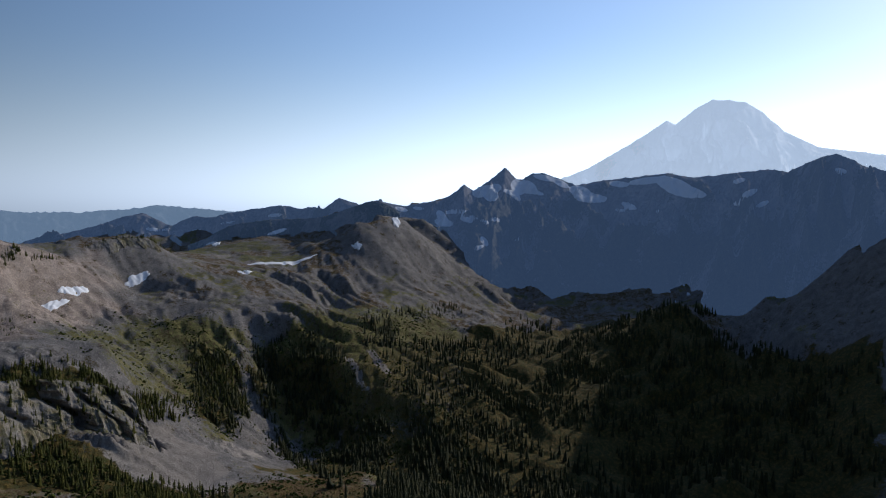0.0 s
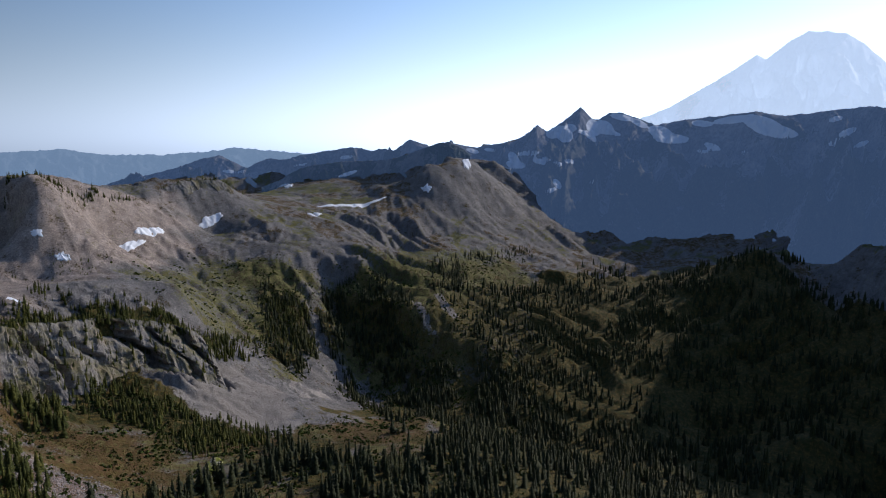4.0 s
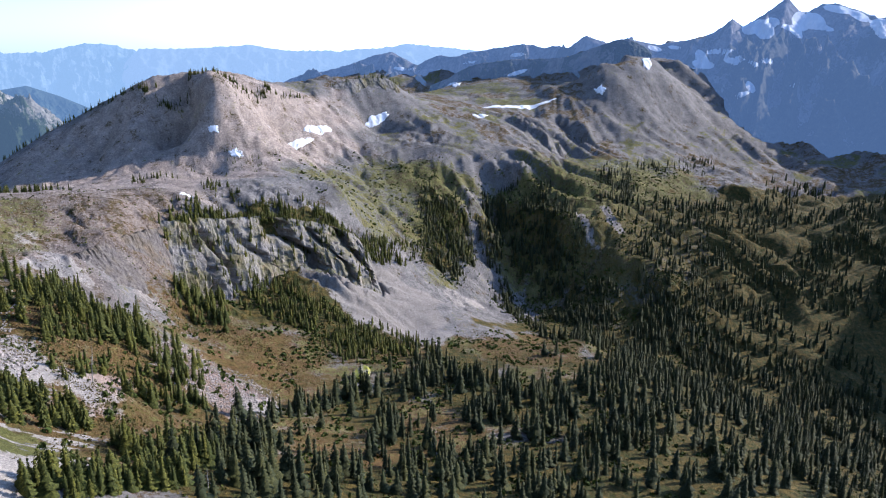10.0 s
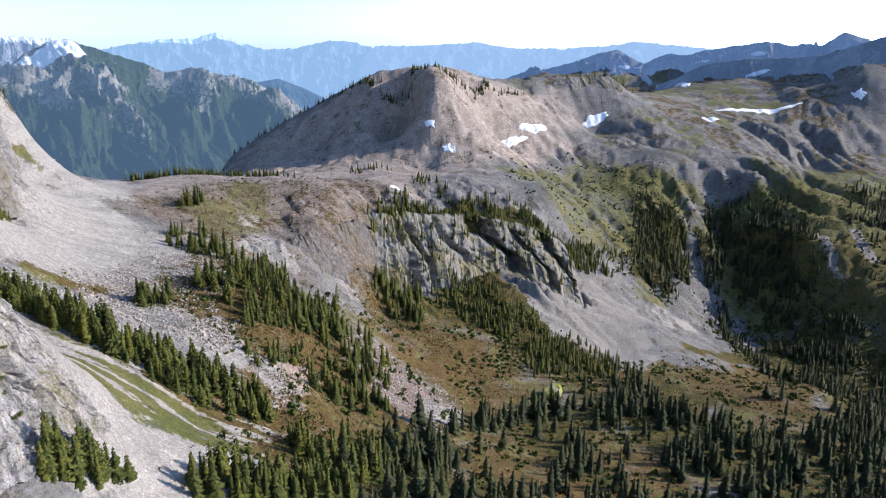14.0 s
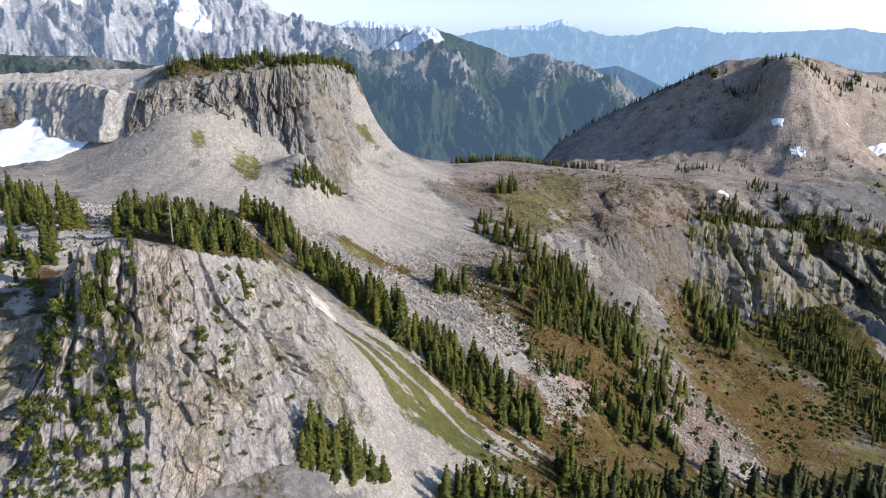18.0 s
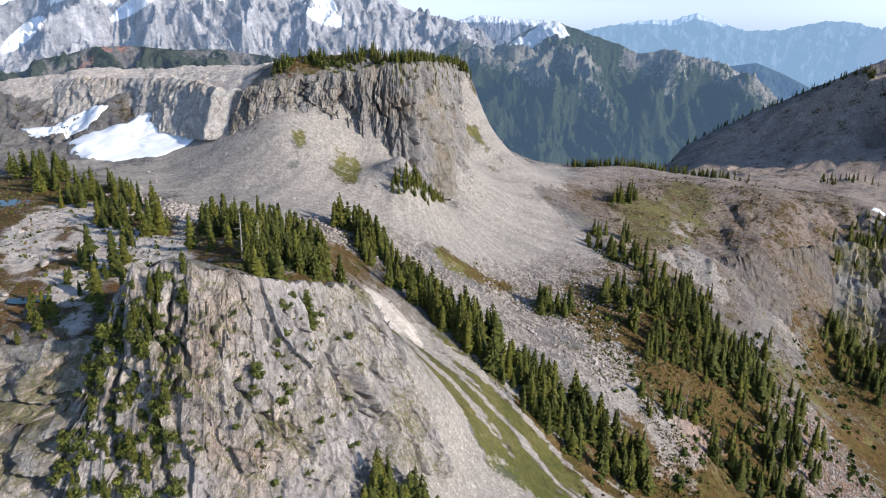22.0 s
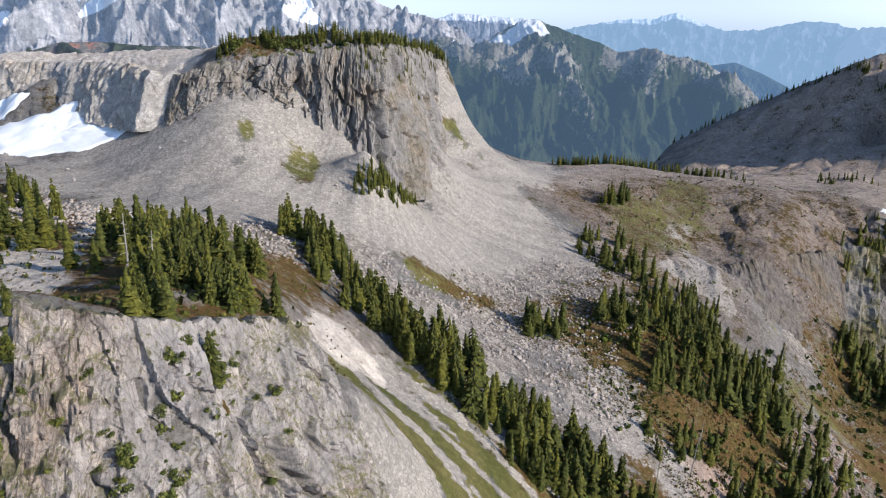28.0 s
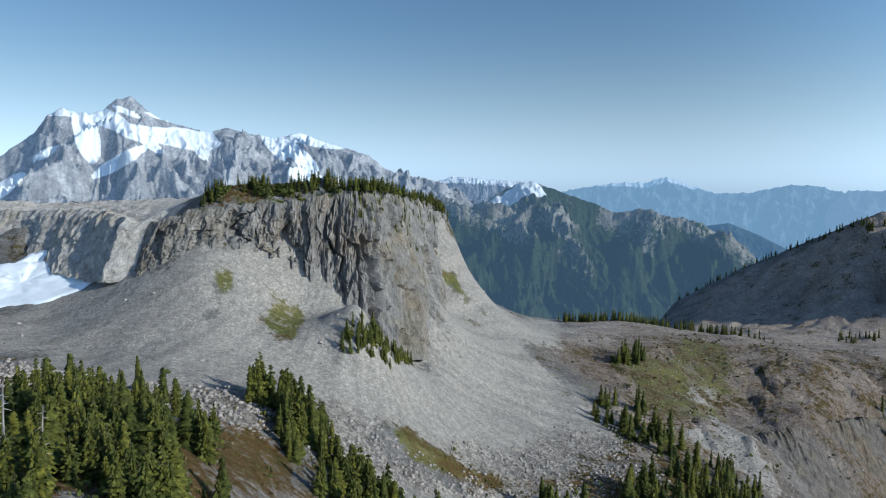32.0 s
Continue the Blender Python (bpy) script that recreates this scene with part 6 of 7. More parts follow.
rows_n, cols_n = near_wall.shape[:2]
for k in range(320):
    left_side = k < 205
    u = shrub_rng.uniform(0.3, 0.5) if left_side else shrub_rng.normal(0.62, 0.12)
    v = shrub_rng.uniform(0.15, 0.97) if left_side else shrub_rng.beta(2.2, 1.8)
    i, j = int(np.clip(v, 0, 0.99) * rows_n), int(np.clip(u, 0.02, 0.98) * cols_n)
    put_shrub(near_wall[i, j], shrub_rng.uniform(0.9, 2.4) if left_side else 0.5 + 1.6 * shrub_rng.uniform(0, 1) ** 1.8, "green shrub rooted in a crack of the grey cliff")
rim_at = along(UPPER_CREST, shrub_rng.uniform(0.1, 0.6, 30)) + np.c_[shrub_rng.normal(0, 2, 30), shrub_rng.normal(5, 4, 30), np.full(30, -0.5)]
rim_z = np.maximum(rim_at[:, 2] - 1, height(rim_at[:, 0].copy(), rim_at[:, 1].copy()))
rim_at = rim_at[:, :2]
for x, y, size in ((-72, 474, 5.0), (-69, 476, 4.2), (-52, 476, 4.6), (-47, 474, 5.4), (-42, 477, 5.0), (-38, 475, 4.0), (-20, 474, 3.4), (-14, 472, 4.0)):
    put_shrub((x, y, float(height(np.array([float(x)]), np.array([float(y)]))[0]) + 0.3), size, "tall rounded green bush on the crag top")
for (x, y), z in zip(rim_at, rim_z):
    put_shrub((x, y, z - 0.3), shrub_rng.uniform(1.2, 3.0), "rounded dark green shrub on the rim of the cliff")


# ---- low growth: heather, blueberry and dwarf conifers ----
def clump_template(seed, leaves=6):
    r = np.random.default_rng(seed)
    V, F = [], []
    for _ in range(leaves):
        d = r.normal(0, 1, 3)
        d /= np.linalg.norm(d)
        p = d * (1, 1, 0.6) * r.uniform(0.4, 0.9) + (0, 0, 0.35)
        a = np.cross(d, r.normal(0, 1, 3))
        a /= np.linalg.norm(a)
        c = np.cross(d, a)
        s = r.uniform(0.35, 0.6)
        i = len(V)
        V += [p + a * s, p + c * s * 0.8, p - a * s, p - c * s * 0.8]
        F += [(i, i + 1, i + 2), (i, i + 2, i + 3)]
    return np.array(V), np.array(F)


CLUMPS = [clump_template(s) for s in (61, 62, 63)]
heather_mat = needle_material("heather_leaves", (0.055, 0.05, 0.02), (0.14, 0.112, 0.045), (0.26, 0.17, 0.085))
low_at, green_at = [], []
for poly in ZONES["heath"]:
    p = np.array(poly, float)
    area = abs(np.dot(p[:, 0], np.roll(p[:, 1], 1)) - np.dot(p[:, 1], np.roll(p[:, 0], 1))) / 2
    low_at.append(scatter(poly, int(min(2500, area / 7)), 18.0, -0.1, 3, 15.0))
    green_at.append(scatter(poly, int(min(600, area / 40)), 22.0, 0.05, 6, 12.0))
for poly in ZONES["grove"] + ZONES["grass"][:3]:
    green_at.append(scatter(poly, 60, 15.0, -0.4, 8))
for poly, n in zip(ZONES["valley_forest"] + ZONES["slope_forest"], (900, 700, 300, 300, 700, 300, 300, 100, 500, 50, 100)):
    green_at.append(scatter(poly, n, 40.0, -0.1, 4, 20.0))
for poly in ZONES["basin"]:
    green_at.append(scatter(poly, 420, 22.0, 0.15, 5, 10.0))
for poly, n in zip(ZONES["dark_slope"], (1500, 700)):
    green_at.append(scatter(poly, n, 40.0, -0.1, 4, 30.0))
alder_at = np.concatenate([scatter(ZONES["lowland"][0], 2600, 26.0, 0.22, 12, 10.0), scatter(ZONES["slope_forest"][1], 500, 24.0, 0.0, 13, 15.0), scatter(ZONES["bench_forest"][1], 260, 20.0, 0.0, 14, 10.0), scatter(ZONES["grass"][0], 500, 30.0, 0.2, 15, 20.0), scatter(ZONES["slope_forest"][3], 2200, 45.0, -0.1, 16, 25.0), scatter(ZONES["dark_slope"][0], 1500, 60.0, 0.0, 17, 40.0)])
alder_mat = needle_material("alder_leaves", (0.026, 0.036, 0.008), (0.062, 0.082, 0.016), (0.125, 0.15, 0.03))
forest("alder_scrub", "bright green thickets of low mountain alder", alder_at, height(alder_at[:, 0].copy(), alder_at[:, 1].copy()) + 0.4, 1.0, 3.0, [clump_template(s, 16) for s in (64, 65, 66)], alder_mat)
low_at, green_at = np.concatenate(low_at), np.concatenate(green_at)
forest("heather_clumps", "low brown and rust heather clumps", low_at, height(low_at[:, 0].copy(), low_at[:, 1].copy()) + 0.4, 0.4, 1.0, CLUMPS, heather_mat)
forest("dwarf_shrubs", "low green mountain shrubs", green_at, height(green_at[:, 0].copy(), green_at[:, 1].copy()) + 0.4, 0.6, 1.9, CLUMPS, leaf_mat)


# ---- snow ----
SNOW = [
    (786, 837, 37.2, 10.0, 43, 0.9),
    (867, 852, 24.9, 9.2, 45, 0.9),
    (1070, 883, 24.2, 8.8, 50, 0.64),
    (613, 812, 7.7, 3.9, 37, -0.3),
    (614, 769, 10.8, 7.8, 39, -0.12),
    (401, 594, 6.3, 2.5, 34, 0.56),
    (1499, 782, 84.8, 10.0, 62, 0.74),
    (1287, 769, 14.3, 10.0, 58, 0.81),
    (1664, 650, 11.7, 10.0, 68, -0.14),
    (1784, 1162, 10.6, 31.8, 57, 0.5),
    (1874, 608, 10.6, 38.3, 71, 0.33),
    (-162, 463, 39.6, 26.0, -23, -0.38),
    (-221, 498, 25.3, 14.0, -27, -0.46),
    (-146, 503, 2.9, 14.0, -19, -0.29),
]
for k, (x, y, a, bdep, bearing, slant) in enumerate(SNOW):
    vx, vy = math.sin(radians(bearing)), math.cos(radians(bearing))
    ring, spoke = np.linspace(0, 1, 16), np.linspace(0, 2 * np.pi, 72, endpoint=False)
    RR, SS = np.meshgrid(ring, spoke, indexing="ij")
    edge = 1 + (0.42 if a < 20 else 0.22) * fbm(np.cos(SS) * 1.7 + k * 9, np.sin(SS) * 1.7, 1.0, 4, 0.6, 91) + 0.0 * RR
    U, Wd = RR * np.cos(SS) * a * edge, RR * np.sin(SS) * bdep * edge
    Wd = Wd + slant * U
    X, Y = x + vy * U + vx * Wd, y - vx * U + vy * Wd
    big_one = min(a, bdep)
    lift = np.where(RR > 0.97, -0.8, np.minimum(1.0, 0.25 + big_one * 0.03) * (1 - RR ** 4) + 0.35) + (2.0 if x > 1600 else 0.6 if x > 600 else 0.1)
    Z = height(X, Y) + lift * (RR < 0.99) - 1.5 * (RR >= 0.99)
    me = grid_mesh("snow_patch", np.stack([X, Y, Z], -1), len(ring), len(spoke), wrap=True)
    me.materials.append(snow_mat)
    size = "broad" if a > 50 else "small" if a < 15 else "long"
    tagged(new("snow_patch", me), size + " patch of old white snow lying on rock", "snow", "snow patches")

# ---- tarns ----
for x, y, a, bdep in ((-101, 212, 6, 3.5), (-178, 338, 12, 7)):
    spoke = np.linspace(0, 2 * np.pi, 40, endpoint=False)
    e = 1 + 0.2 * fbm(np.cos(spoke) * 2 + x, np.sin(spoke) * 2, 1.0, 2, 0.5, 95)
    zz = float(height(np.array([float(x)]), np.array([float(y)]))[0]) + 0.5
    me = bpy.data.meshes.new("tarn")
    me.from_pydata([(x + a * q * math.cos(s), y + bdep * q * math.sin(s), zz) for s, q in zip(spoke, e)], [], [tuple(range(40))])
    me.materials.append(water_mat)
    tagged(new("tarn", me), "small still blue mountain pool among heather", "pool", "tarns")


# ---- loose rock ----
def rock_mesh(seed, sub=2):
    bm = bmesh.new()
    bmesh.ops.create_icosphere(bm, subdivisions=sub, radius=1.0)
    r = random.Random(seed)
    off = Vector((r.uniform(0, 50), r.uniform(0, 50), 0))
    cuts = [(Vector((r.gauss(0, 1), r.gauss(0, 1), r.gauss(0, 1))).normalized(), r.uniform(0.55, 0.85)) for _ in range(7)]
    for v in bm.verts:
        for nrm, dd in cuts:
            e = v.co.dot(nrm) - dd
            if e > 0:
                v.co -= nrm * e
        v.co *= 1 + 0.12 * noise.noise(v.co * 1.8 + off)
        v.co.z *= 0.75
    me = bpy.data.meshes.new("boulder")
    bm.to_mesh(me)
    bm.free()
    me.materials.append(stone_mat)
    return me


ROCKS = [rock_mesh(s) for s in range(6)]
PEBBLES = []
for s in range(4):
    pm = rock_mesh(30 + s, 1)
    V = np.array([v.co for v in pm.vertices])
    F = np.array([p.vertices[:] for p in pm.polygons])
    PEBBLES.append((V, F))
    bpy.data.meshes.remove(pm)
rock_rng = np.random.default_rng(3)


def rubble(name, label, poly, count, lo, hi, power):
    at = scatter(poly, count, 12.0, -0.7, 0, 9.0)
    z = height(at[:, 0].copy(), at[:, 1].copy())
    VV, FF, base = [], [], 0
    pick = rock_rng.integers(4, size=len(at))
    for k, (V, F) in enumerate(PEBBLES):
        m = np.where(pick == k)[0]
        s = lo + (hi - lo) * rock_rng.uniform(0, 1, len(m)) ** power
        a = rock_rng.uniform(0, 6.28, len(m))
        c, sn = np.cos(a)[:, None], np.sin(a)[:, None]
        X = (V[None, :, 0] * c - V[None, :, 1] * sn) * s[:, None] + at[m, 0:1]
        Y = (V[None, :, 0] * sn + V[None, :, 1] * c) * s[:, None] + at[m, 1:2]
        Z = V[None, :, 2] * s[:, None] + (z[m] + s * 0.2)[:, None]
        VV.append(np.stack([X, Y, Z], -1).reshape(-1, 3))
        FF.append((F[None] + (np.arange(len(m)) * len(V))[:, None, None]).reshape(-1, 3) + base)
        base += len(m) * len(V)
    me = tri_mesh(name, np.concatenate(VV), np.concatenate(FF))
    me.materials.append(stone_mat)
    return tagged(new(name, me), label, "rubble", kind="stuff")


rubble("rubble_talus", "pale scree stones below the cliff", ZONES["coarse"][2], 5200, 0.15, 1.2, 4)
rubble("rubble_fan", "grey stones on a scree fan", ZONES["scree"][2], 1800, 0.2, 0.9, 4)
rubble("rubble_field", "pinkish grey boulder field", ZONES["scree"][3], 4000, 0.2, 1.1, 3)
rubble("rubble_white", "whitish broken blocks among heather", ZONES["coarse"][1], 4600, 0.15, 1.1, 4)
rubble("rubble_saddle", "broken stones scattered on the saddle", ZONES["scree"][5], 900, 0.15, 0.7, 4)
rubble("rubble_basin", "loose stones on bare stony ground", ZONES["basin"][0], 2200, 0.25, 1.0, 4)
for poly, n, lo, hi in ((ZONES["scree"][4], 45, 0.7, 1.5), (ZONES["scree"][0], 40, 0.6, 1.2), (ZONES["scree"][3], 35, 0.9, 1.9), (ZONES["pale"][0], 12, 0.6, 1.5)):
    at = scatter(poly, n, 12.0, -1.2)
    for (x, y), z in zip(at, height(at[:, 0].copy(), at[:, 1].copy())):
        s = rock_rng.uniform(lo, hi)
        ob = new("boulder", ROCKS[rock_rng.integers(6)])
        ob.matrix_basis = Matrix.LocRotScale((x, y, z + 0.15 * s), Euler((rock_rng.uniform(-0.3, 0.3), rock_rng.uniform(-0.3, 0.3), rock_rng.uniform(0, 6.28))), (s * rock_rng.uniform(0.8, 1.4), s, s * rock_rng.uniform(0.7, 1.1)))
        tagged(ob, "angular pale grey boulder lying on the scree", "boulder", "boulders on the scree")

# the great split boulder among the trees
erratic_mat, nt, b = material("lichen_boulder", 0.9)
fine, _ = tex(nt, "noise", 0.4, 7, 0.65)
big, _ = tex(nt, "noise", 0.08, 4, 0.6)
c1 = ramp(nt, fine, [(0.3, (0.22, 0.19, 0.14)), (0.7, (0.52, 0.47, 0.38))])
c1 = mix(nt, ramp(nt, big, [(0.46, (0, 0, 0)), (0.54, (1, 1, 1))]), c1, (0.30, 0.30, 0.06))
nt.links.new(c1, b.inputs["Base Color"])
bump(nt, b, fine, 0.8, 0.6)
me = rock_mesh(77, 3)
me.materials.clear()
me.materials.append(erratic_mat)
ob = new("great_boulder", me)
ob.matrix_basis = Matrix.LocRotScale((364, 320, float(height(np.array([364.0]), np.array([320.0]))[0]) + 4.0), Euler((0.1, 0.15, 0.6)), (9.5, 8.0, 12.5))
tagged(ob, "huge yellow lichen-covered boulder at the edge of the forest", "boulder")

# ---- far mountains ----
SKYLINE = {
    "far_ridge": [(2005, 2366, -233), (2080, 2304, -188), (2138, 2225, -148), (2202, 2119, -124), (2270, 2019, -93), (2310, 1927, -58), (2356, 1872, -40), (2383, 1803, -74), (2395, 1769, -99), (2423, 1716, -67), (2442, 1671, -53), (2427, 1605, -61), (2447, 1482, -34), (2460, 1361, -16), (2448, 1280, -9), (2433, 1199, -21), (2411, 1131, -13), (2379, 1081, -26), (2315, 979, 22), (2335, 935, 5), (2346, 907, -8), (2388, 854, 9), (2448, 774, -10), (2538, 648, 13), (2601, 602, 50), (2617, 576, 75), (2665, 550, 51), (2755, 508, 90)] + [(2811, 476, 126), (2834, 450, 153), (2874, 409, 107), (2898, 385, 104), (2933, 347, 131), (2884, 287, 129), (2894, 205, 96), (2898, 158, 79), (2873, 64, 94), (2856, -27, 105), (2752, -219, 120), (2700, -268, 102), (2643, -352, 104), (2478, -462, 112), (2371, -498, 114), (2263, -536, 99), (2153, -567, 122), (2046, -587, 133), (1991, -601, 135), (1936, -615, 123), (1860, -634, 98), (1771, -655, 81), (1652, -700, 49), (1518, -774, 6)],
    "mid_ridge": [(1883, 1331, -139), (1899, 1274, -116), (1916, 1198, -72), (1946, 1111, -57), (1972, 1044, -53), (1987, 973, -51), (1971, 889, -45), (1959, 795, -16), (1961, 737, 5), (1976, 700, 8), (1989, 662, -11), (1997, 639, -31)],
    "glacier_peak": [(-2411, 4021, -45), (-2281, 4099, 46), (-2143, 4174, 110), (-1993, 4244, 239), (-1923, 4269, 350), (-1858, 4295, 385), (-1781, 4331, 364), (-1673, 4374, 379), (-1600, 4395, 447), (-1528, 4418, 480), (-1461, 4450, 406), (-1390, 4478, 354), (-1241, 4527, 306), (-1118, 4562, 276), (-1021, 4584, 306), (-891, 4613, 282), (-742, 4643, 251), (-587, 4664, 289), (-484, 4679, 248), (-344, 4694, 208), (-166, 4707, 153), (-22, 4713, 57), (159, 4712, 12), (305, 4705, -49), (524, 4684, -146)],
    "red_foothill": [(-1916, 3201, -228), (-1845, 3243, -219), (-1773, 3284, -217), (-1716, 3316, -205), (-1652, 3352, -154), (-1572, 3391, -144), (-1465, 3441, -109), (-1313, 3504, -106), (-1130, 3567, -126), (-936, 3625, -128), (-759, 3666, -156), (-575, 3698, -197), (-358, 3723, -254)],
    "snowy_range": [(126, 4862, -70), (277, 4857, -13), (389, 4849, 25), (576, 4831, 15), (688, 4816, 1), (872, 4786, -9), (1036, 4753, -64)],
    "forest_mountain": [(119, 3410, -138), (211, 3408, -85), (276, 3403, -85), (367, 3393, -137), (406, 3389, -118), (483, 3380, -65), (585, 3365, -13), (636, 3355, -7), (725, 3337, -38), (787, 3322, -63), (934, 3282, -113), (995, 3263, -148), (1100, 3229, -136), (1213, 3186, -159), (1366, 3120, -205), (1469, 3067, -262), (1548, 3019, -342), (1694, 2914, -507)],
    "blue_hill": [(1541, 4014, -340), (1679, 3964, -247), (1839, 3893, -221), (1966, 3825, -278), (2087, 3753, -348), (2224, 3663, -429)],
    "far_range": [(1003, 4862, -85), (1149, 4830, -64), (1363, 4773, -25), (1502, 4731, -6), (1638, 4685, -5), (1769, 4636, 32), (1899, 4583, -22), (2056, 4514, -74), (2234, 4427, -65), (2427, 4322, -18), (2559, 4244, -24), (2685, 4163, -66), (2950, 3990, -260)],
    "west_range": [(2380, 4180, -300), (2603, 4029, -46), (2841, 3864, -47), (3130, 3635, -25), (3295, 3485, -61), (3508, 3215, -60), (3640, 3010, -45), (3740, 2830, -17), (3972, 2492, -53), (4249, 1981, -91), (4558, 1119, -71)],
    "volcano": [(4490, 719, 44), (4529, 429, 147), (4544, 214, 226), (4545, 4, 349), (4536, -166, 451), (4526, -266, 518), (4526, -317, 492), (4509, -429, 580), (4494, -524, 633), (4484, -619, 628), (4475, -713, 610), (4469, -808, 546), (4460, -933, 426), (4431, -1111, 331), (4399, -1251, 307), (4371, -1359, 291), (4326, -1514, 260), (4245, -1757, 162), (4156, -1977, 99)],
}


def paint_haze(nt, b, colour, strength, share):
    """Imitates distance haze with emission mixed into far mountains and their trees."""
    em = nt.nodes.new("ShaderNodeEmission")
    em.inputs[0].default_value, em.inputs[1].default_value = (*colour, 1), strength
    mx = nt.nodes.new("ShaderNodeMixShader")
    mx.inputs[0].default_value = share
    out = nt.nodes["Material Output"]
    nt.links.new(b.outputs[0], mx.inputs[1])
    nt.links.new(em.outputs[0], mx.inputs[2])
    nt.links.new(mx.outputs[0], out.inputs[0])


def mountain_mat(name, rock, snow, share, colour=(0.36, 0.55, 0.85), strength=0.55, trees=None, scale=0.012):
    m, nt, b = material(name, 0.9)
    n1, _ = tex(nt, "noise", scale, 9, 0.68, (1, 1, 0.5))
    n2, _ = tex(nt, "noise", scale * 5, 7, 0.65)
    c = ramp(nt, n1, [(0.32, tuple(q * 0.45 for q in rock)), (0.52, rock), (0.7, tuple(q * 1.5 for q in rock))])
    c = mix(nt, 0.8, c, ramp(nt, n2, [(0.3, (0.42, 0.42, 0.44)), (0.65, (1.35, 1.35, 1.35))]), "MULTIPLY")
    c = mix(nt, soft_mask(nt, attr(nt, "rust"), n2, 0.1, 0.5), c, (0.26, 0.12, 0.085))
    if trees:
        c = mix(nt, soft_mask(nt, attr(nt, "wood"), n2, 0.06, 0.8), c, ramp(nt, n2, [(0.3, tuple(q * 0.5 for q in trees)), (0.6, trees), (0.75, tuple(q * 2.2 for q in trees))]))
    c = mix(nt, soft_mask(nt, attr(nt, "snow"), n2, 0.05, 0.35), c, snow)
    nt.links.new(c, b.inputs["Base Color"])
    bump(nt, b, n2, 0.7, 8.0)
    # a share of flat emission over the rock stands in for haze
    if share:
        paint_haze(nt, b, colour, strength, share)
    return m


# snowfields of the glacier peak: across and up, in metres at 4500 m, with half sizes
PEAK_SNOW = [
    (-1918, 406, 161, 32, 0),
    (-1686, 354, 122, 42, -26),
    (-1487, 268, 114, 39, -10),
    (-1253, 244, 180, 50, -9),
    (-1807, 251, 134, 57, -76),
    (-1153, 188, 71, 32, -60),
    (-589, 167, 134, 35, -39),
    (-467, 238, 144, 28, -10),
    (-521, 19, 95, 35, -19),
    (-1628, 98, 151, 32, 30),
    (-2053, 143, 79, 21, 27),
    (-2304, -68, 141, 35, 37),
    (-1102, 255, 59, 28, -53),
    (-1349, 362, 99, 14, -15),
    (-170, 176, 58, 10, -17),
    (-1576, 398, 75, 14, -23),
    (-1438, 203, 72, 21, -34),
    (-719, 201, 91, 28, -49),
]


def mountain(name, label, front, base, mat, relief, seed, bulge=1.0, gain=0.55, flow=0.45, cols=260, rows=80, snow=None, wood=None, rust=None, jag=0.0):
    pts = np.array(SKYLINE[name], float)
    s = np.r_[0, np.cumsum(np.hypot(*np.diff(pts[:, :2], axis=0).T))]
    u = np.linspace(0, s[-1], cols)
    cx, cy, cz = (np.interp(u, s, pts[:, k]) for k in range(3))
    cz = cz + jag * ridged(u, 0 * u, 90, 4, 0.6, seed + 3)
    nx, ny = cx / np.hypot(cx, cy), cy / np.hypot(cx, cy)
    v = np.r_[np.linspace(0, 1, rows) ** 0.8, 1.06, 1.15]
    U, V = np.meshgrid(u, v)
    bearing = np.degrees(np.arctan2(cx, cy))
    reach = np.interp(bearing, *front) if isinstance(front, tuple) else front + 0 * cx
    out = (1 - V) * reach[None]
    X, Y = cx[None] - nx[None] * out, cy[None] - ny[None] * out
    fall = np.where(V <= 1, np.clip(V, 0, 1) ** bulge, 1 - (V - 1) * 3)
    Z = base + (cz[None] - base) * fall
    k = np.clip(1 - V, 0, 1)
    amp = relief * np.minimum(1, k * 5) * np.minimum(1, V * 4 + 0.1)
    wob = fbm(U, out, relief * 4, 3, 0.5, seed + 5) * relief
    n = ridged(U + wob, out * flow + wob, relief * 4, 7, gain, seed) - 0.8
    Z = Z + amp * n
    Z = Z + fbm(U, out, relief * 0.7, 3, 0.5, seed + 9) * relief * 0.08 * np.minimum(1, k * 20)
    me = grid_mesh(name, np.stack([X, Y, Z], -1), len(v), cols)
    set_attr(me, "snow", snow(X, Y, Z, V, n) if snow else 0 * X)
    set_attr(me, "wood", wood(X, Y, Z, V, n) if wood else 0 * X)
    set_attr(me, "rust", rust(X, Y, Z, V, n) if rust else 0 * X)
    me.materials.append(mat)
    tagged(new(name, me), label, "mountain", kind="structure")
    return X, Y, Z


def peak_snow(X, Y, Z, V, n):
    across, up = X / Y * 4500, Z / Y * 4500
    out = np.full(X.shape, -0.6)
    for cx, cz, rx, rz, tilt in PEAK_SNOW:
        c, s = math.cos(radians(tilt)), math.sin(radians(tilt))
        a, b2 = (across - cx) * c + (up - cz) * s, (up - cz) * c - (across - cx) * s
        out = np.maximum(out, 1.45 - ((a / rx) ** 2 + (b2 / rz) ** 2) * 0.62)
    return np.clip(out + n * 0.12, -1, 1.2)


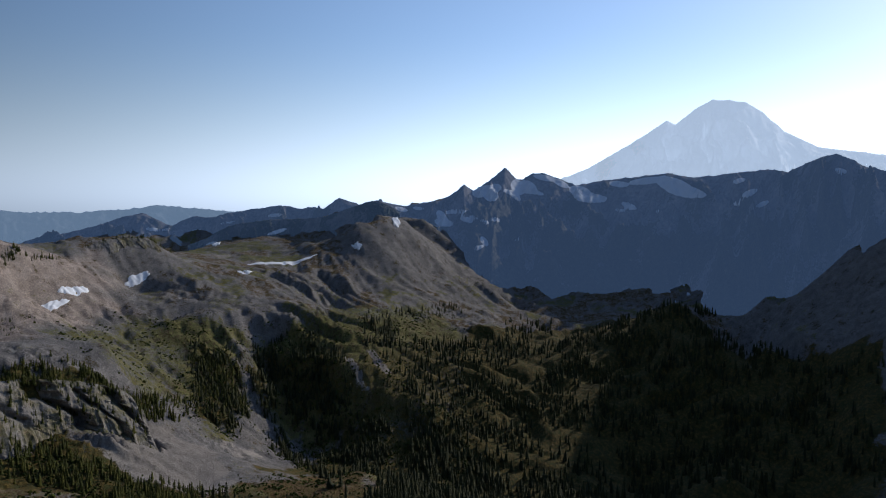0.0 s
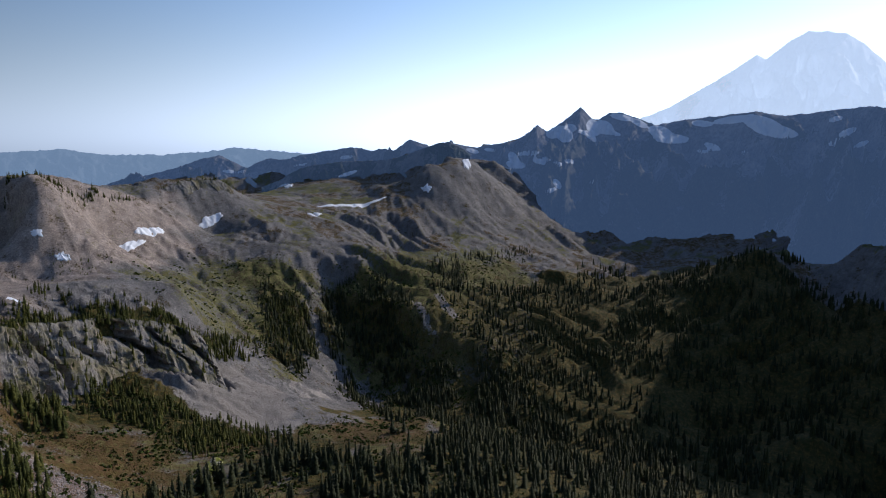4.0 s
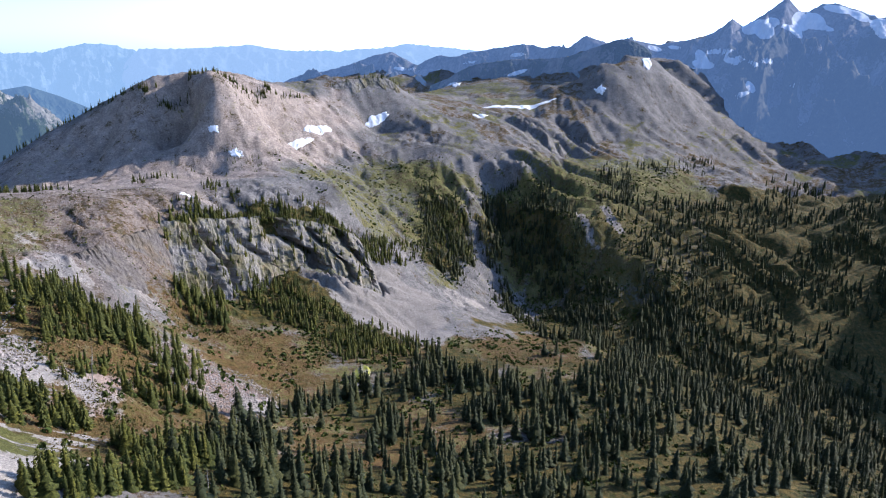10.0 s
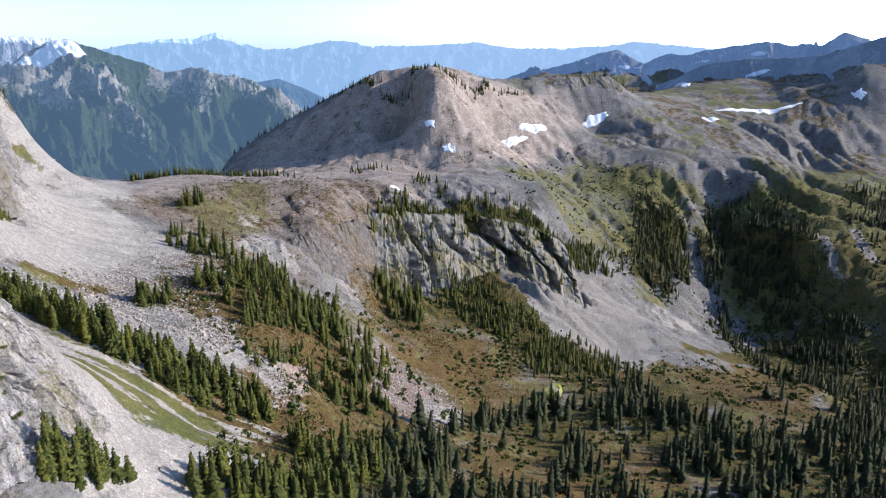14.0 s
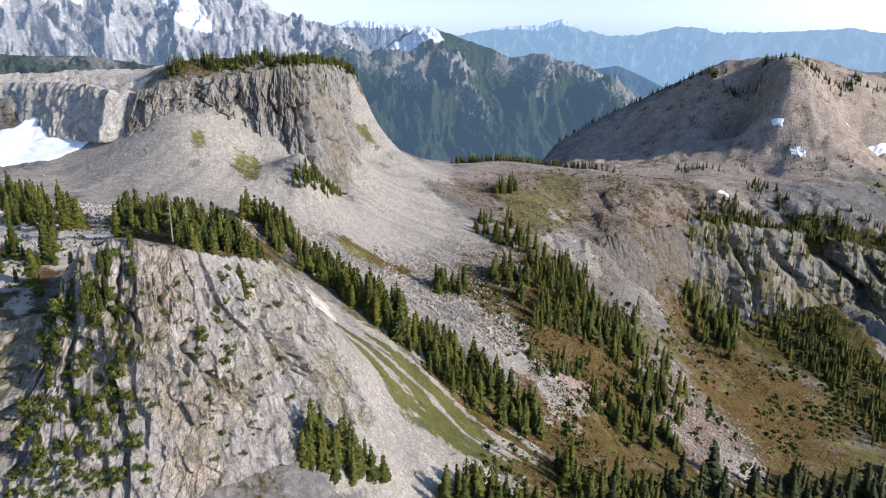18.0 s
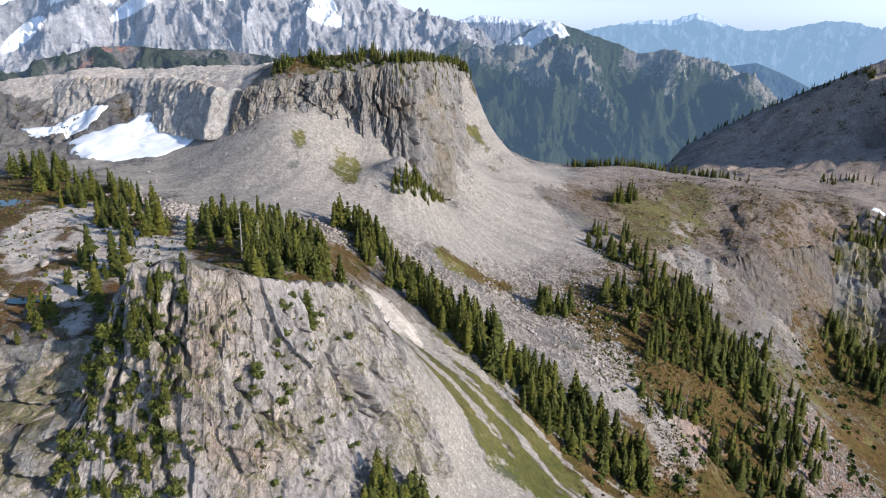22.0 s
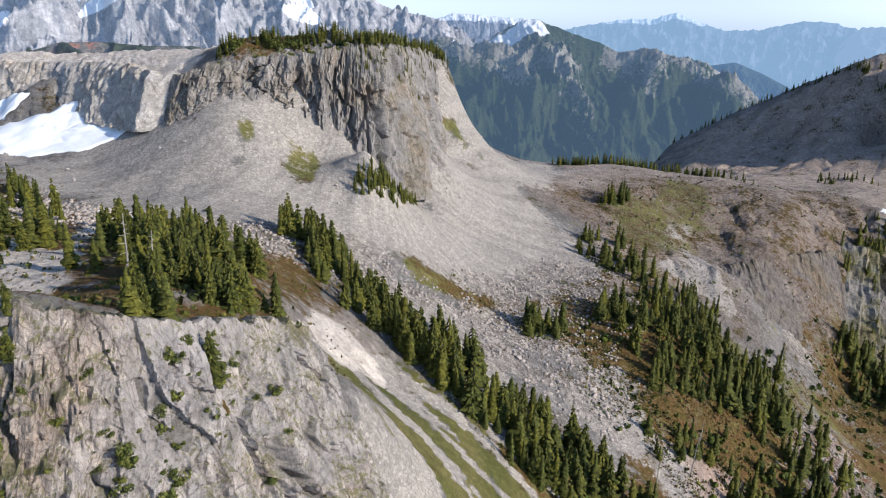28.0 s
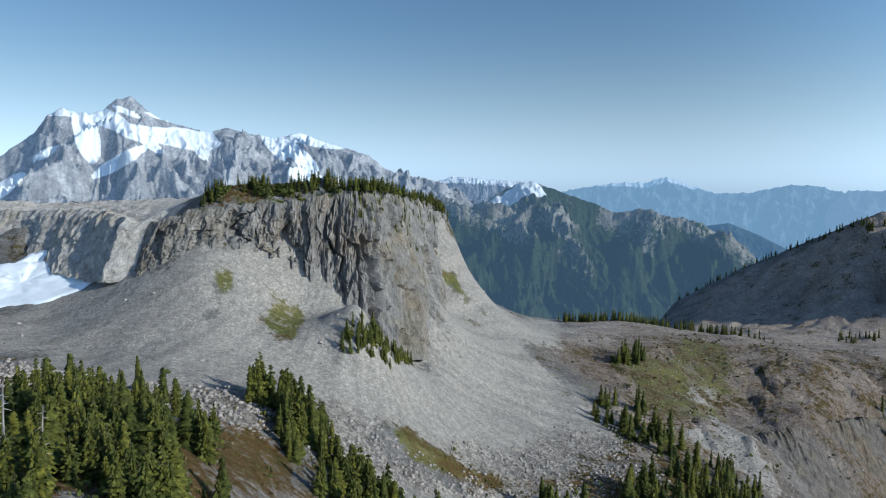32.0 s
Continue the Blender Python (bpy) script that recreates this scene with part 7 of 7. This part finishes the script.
# snowfields of the far ridges: bearing, rise, half length, half width in degrees, tilt
RIDGE_SNOW_SOUTH = [
    (77.9, 1.01, 0.61, 0.46, 14), (78.7, 0.90, 0.76, 0.55, -39), (79.2, 1.36, 0.51, 0.32, -5), (81.0, 1.39, 0.69, 0.50, -52), (81.8, 1.39, 0.76, 0.50, -25), (82.5, 0.97, 0.65, 0.18, -14), (80.2, 1.03, 0.48, 0.18, -16), (80.8, 0.66, 0.54, 0.23, -39), (73.5, -1.88, 1.00, 0.18, -3), (75.0, -1.50, 0.76, 0.32, -8), (74.8, -1.01, 0.59, 0.32, -53), (75.9, -0.60, 0.96, 0.18, 4), (76.8, -1.23, 0.56, 0.23, -19), (77.4, -1.06, 0.35, 0.14, -17), (78.3, -1.39, 0.42, 0.14, -20), (79.2, -1.22, 0.43, 0.18, -11),
]
RIDGE_SNOW_WEST = [
    (72.9, -0.34, 0.50, 0.14, -6), (71.5, -0.41, 0.53, 0.18, -15), (77.8, -3.54, 0.46, 0.18, 20), (78.3, -3.03, 0.46, 0.23, -51), (81.1, -2.83, 0.29, 0.09, -12), (72.6, -1.26, 0.51, 0.14, -5), (83.1, 2.15, 0.90, 0.23, -11), (84.4, 1.71, 0.70, 0.23, -28), (86.0, 1.02, 0.91, 0.41, -16), (86.9, 0.50, 1.32, 0.36, -3), (91.2, 1.88, 1.49, 0.27, 7), (93.3, 1.38, 1.60, 0.59, -23), (94.2, 1.00, 1.26, 0.41, -11), (89.0, 1.62, 0.76, 0.23, -5), (98.6, 0.90, 0.60, 0.23, 25), (99.5, 0.08, 0.52, 0.18, 25),
] + [
    (97.8, 0.13, 0.40, 0.14, 16), (104.6, 2.48, 0.38, 0.18, -17), (89.8, -0.10, 0.68, 0.23, -22), (89.2, -0.45, 0.53, 0.14, -5), (92.0, -0.50, 0.29, 0.14, -26), (97.8, 1.84, 0.46, 0.18, 12), (61.4, -0.90, 0.64, 0.14, 6), (52.4, -1.95, 0.50, 0.14, -6), (55.5, -2.06, 0.44, 0.09, 10), (57.8, -1.49, 0.54, 0.09, 10), (53.3, -1.97, 0.33, 0.09, 15), (56.5, -3.11, 0.42, 0.14, 15), (61.5, -2.21, 0.77, 0.14, 17),
]


def ridge_snow(X, Y, Z, V, n):
    bearing = np.degrees(np.arctan2(X + 100, Y + 70))
    rise = np.degrees(np.arctan2(Z, np.hypot(X + 100, Y + 70)))
    out = np.full(X.shape, -0.6)
    for cx, cz, rx, rz, tilt in RIDGE_SNOW_SOUTH + RIDGE_SNOW_WEST:
        c, s = math.cos(radians(tilt)), math.sin(radians(tilt))
        a, b2 = (bearing - cx) * c + (rise - cz) * s, (rise - cz) * c - (bearing - cx) * s
        out = np.maximum(out, 1.4 - ((a / rx) ** 2 + (b2 / rz) ** 2) * 0.85)
    return np.clip(out + n * 0.1, -1, 1.2)


SNOW_WHITE = (0.82, 0.85, 0.90)
# every range glows by its share in place of the air before it
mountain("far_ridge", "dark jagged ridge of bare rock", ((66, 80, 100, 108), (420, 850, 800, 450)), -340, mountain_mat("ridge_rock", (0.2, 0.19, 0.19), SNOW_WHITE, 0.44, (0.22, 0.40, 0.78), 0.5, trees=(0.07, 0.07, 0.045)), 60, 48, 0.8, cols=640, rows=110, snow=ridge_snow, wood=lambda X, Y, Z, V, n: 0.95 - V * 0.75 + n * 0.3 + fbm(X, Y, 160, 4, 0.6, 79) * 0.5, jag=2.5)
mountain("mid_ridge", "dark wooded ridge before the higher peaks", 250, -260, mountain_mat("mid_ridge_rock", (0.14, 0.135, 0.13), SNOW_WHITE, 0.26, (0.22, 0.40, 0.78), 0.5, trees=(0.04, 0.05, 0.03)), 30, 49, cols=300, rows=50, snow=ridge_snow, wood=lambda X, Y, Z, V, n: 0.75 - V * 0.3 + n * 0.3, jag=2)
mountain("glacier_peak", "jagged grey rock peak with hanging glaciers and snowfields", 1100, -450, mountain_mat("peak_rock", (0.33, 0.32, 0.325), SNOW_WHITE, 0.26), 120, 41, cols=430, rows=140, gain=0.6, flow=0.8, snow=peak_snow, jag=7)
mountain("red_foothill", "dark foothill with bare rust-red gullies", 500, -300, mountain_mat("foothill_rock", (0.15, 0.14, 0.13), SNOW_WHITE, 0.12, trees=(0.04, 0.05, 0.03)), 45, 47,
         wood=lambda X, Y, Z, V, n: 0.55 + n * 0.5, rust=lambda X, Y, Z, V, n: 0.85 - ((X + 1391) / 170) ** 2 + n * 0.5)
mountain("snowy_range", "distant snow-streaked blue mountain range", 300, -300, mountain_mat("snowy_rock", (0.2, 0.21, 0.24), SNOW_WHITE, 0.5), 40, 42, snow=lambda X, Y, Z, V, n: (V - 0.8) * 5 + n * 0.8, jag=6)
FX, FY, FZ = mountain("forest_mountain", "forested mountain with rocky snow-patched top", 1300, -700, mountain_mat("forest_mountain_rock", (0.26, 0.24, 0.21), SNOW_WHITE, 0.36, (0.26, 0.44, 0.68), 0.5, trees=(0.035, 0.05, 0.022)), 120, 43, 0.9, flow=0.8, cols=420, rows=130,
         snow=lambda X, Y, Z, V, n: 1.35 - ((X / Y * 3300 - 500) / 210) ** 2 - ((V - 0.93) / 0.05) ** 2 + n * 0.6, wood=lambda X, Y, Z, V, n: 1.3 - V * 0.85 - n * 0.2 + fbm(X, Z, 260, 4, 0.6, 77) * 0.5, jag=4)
mountain("blue_hill", "wooded hill with painted blue haze", 500, -500, mountain_mat("hill_wood", (0.06, 0.08, 0.06), SNOW_WHITE, 0.62, (0.22, 0.40, 0.68), 0.6), 30, 44)
mountain("far_range", "distant mountain ranges with painted blue haze", 900, -500, mountain_mat("range_rock", (0.12, 0.14, 0.16), SNOW_WHITE, 0.72, (0.33, 0.53, 0.78), 0.86), 45, 45, cols=500, rows=60, flow=0.8, jag=6, snow=lambda X, Y, Z, V, n: 0.9 - ((X / Y * 4850 - 1750) / 420) ** 2 + (V - 0.97) * 12 + n * 0.5)
mountain("west_range", "pale distant ranges with painted evening haze", 900, -500, mountain_mat("west_range_rock", (0.12, 0.14, 0.16), SNOW_WHITE, 0.76, (0.37, 0.56, 0.82), 0.82), 45, 50, cols=420, rows=60, flow=0.8, jag=5)
# the volcano glows strongest: bright haze put over its snow
mountain("volcano", "snow-covered volcano with painted evening haze", 1500, -300, mountain_mat("volcano_rock", (0.17, 0.17, 0.18), SNOW_WHITE, 0.62, (0.64, 0.79, 0.97), 1.9), 60, 46, 1.2, cols=300, rows=100, snow=lambda X, Y, Z, V, n: 0.75 + n * 0.35, jag=3)
pick = tree_rng.integers(0, FX.size, 34000)
tv = np.repeat(np.linspace(0, 1, FX.shape[0])[:, None], FX.shape[1], 1).ravel()
keep = (tv[pick] < 0.86) & (tree_rng.uniform(0, 1, len(pick)) > tv[pick] * 0.8)
pick = pick[keep]
at = np.stack([FX.ravel()[pick], FY.ravel()[pick]], 1)
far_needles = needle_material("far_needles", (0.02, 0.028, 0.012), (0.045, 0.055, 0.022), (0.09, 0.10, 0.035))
# the needles glow like the mountain under them, haze painted in
paint_haze(far_needles.node_tree, far_needles.node_tree.nodes["Principled BSDF"], (0.26, 0.44, 0.68), 0.5, 0.36)
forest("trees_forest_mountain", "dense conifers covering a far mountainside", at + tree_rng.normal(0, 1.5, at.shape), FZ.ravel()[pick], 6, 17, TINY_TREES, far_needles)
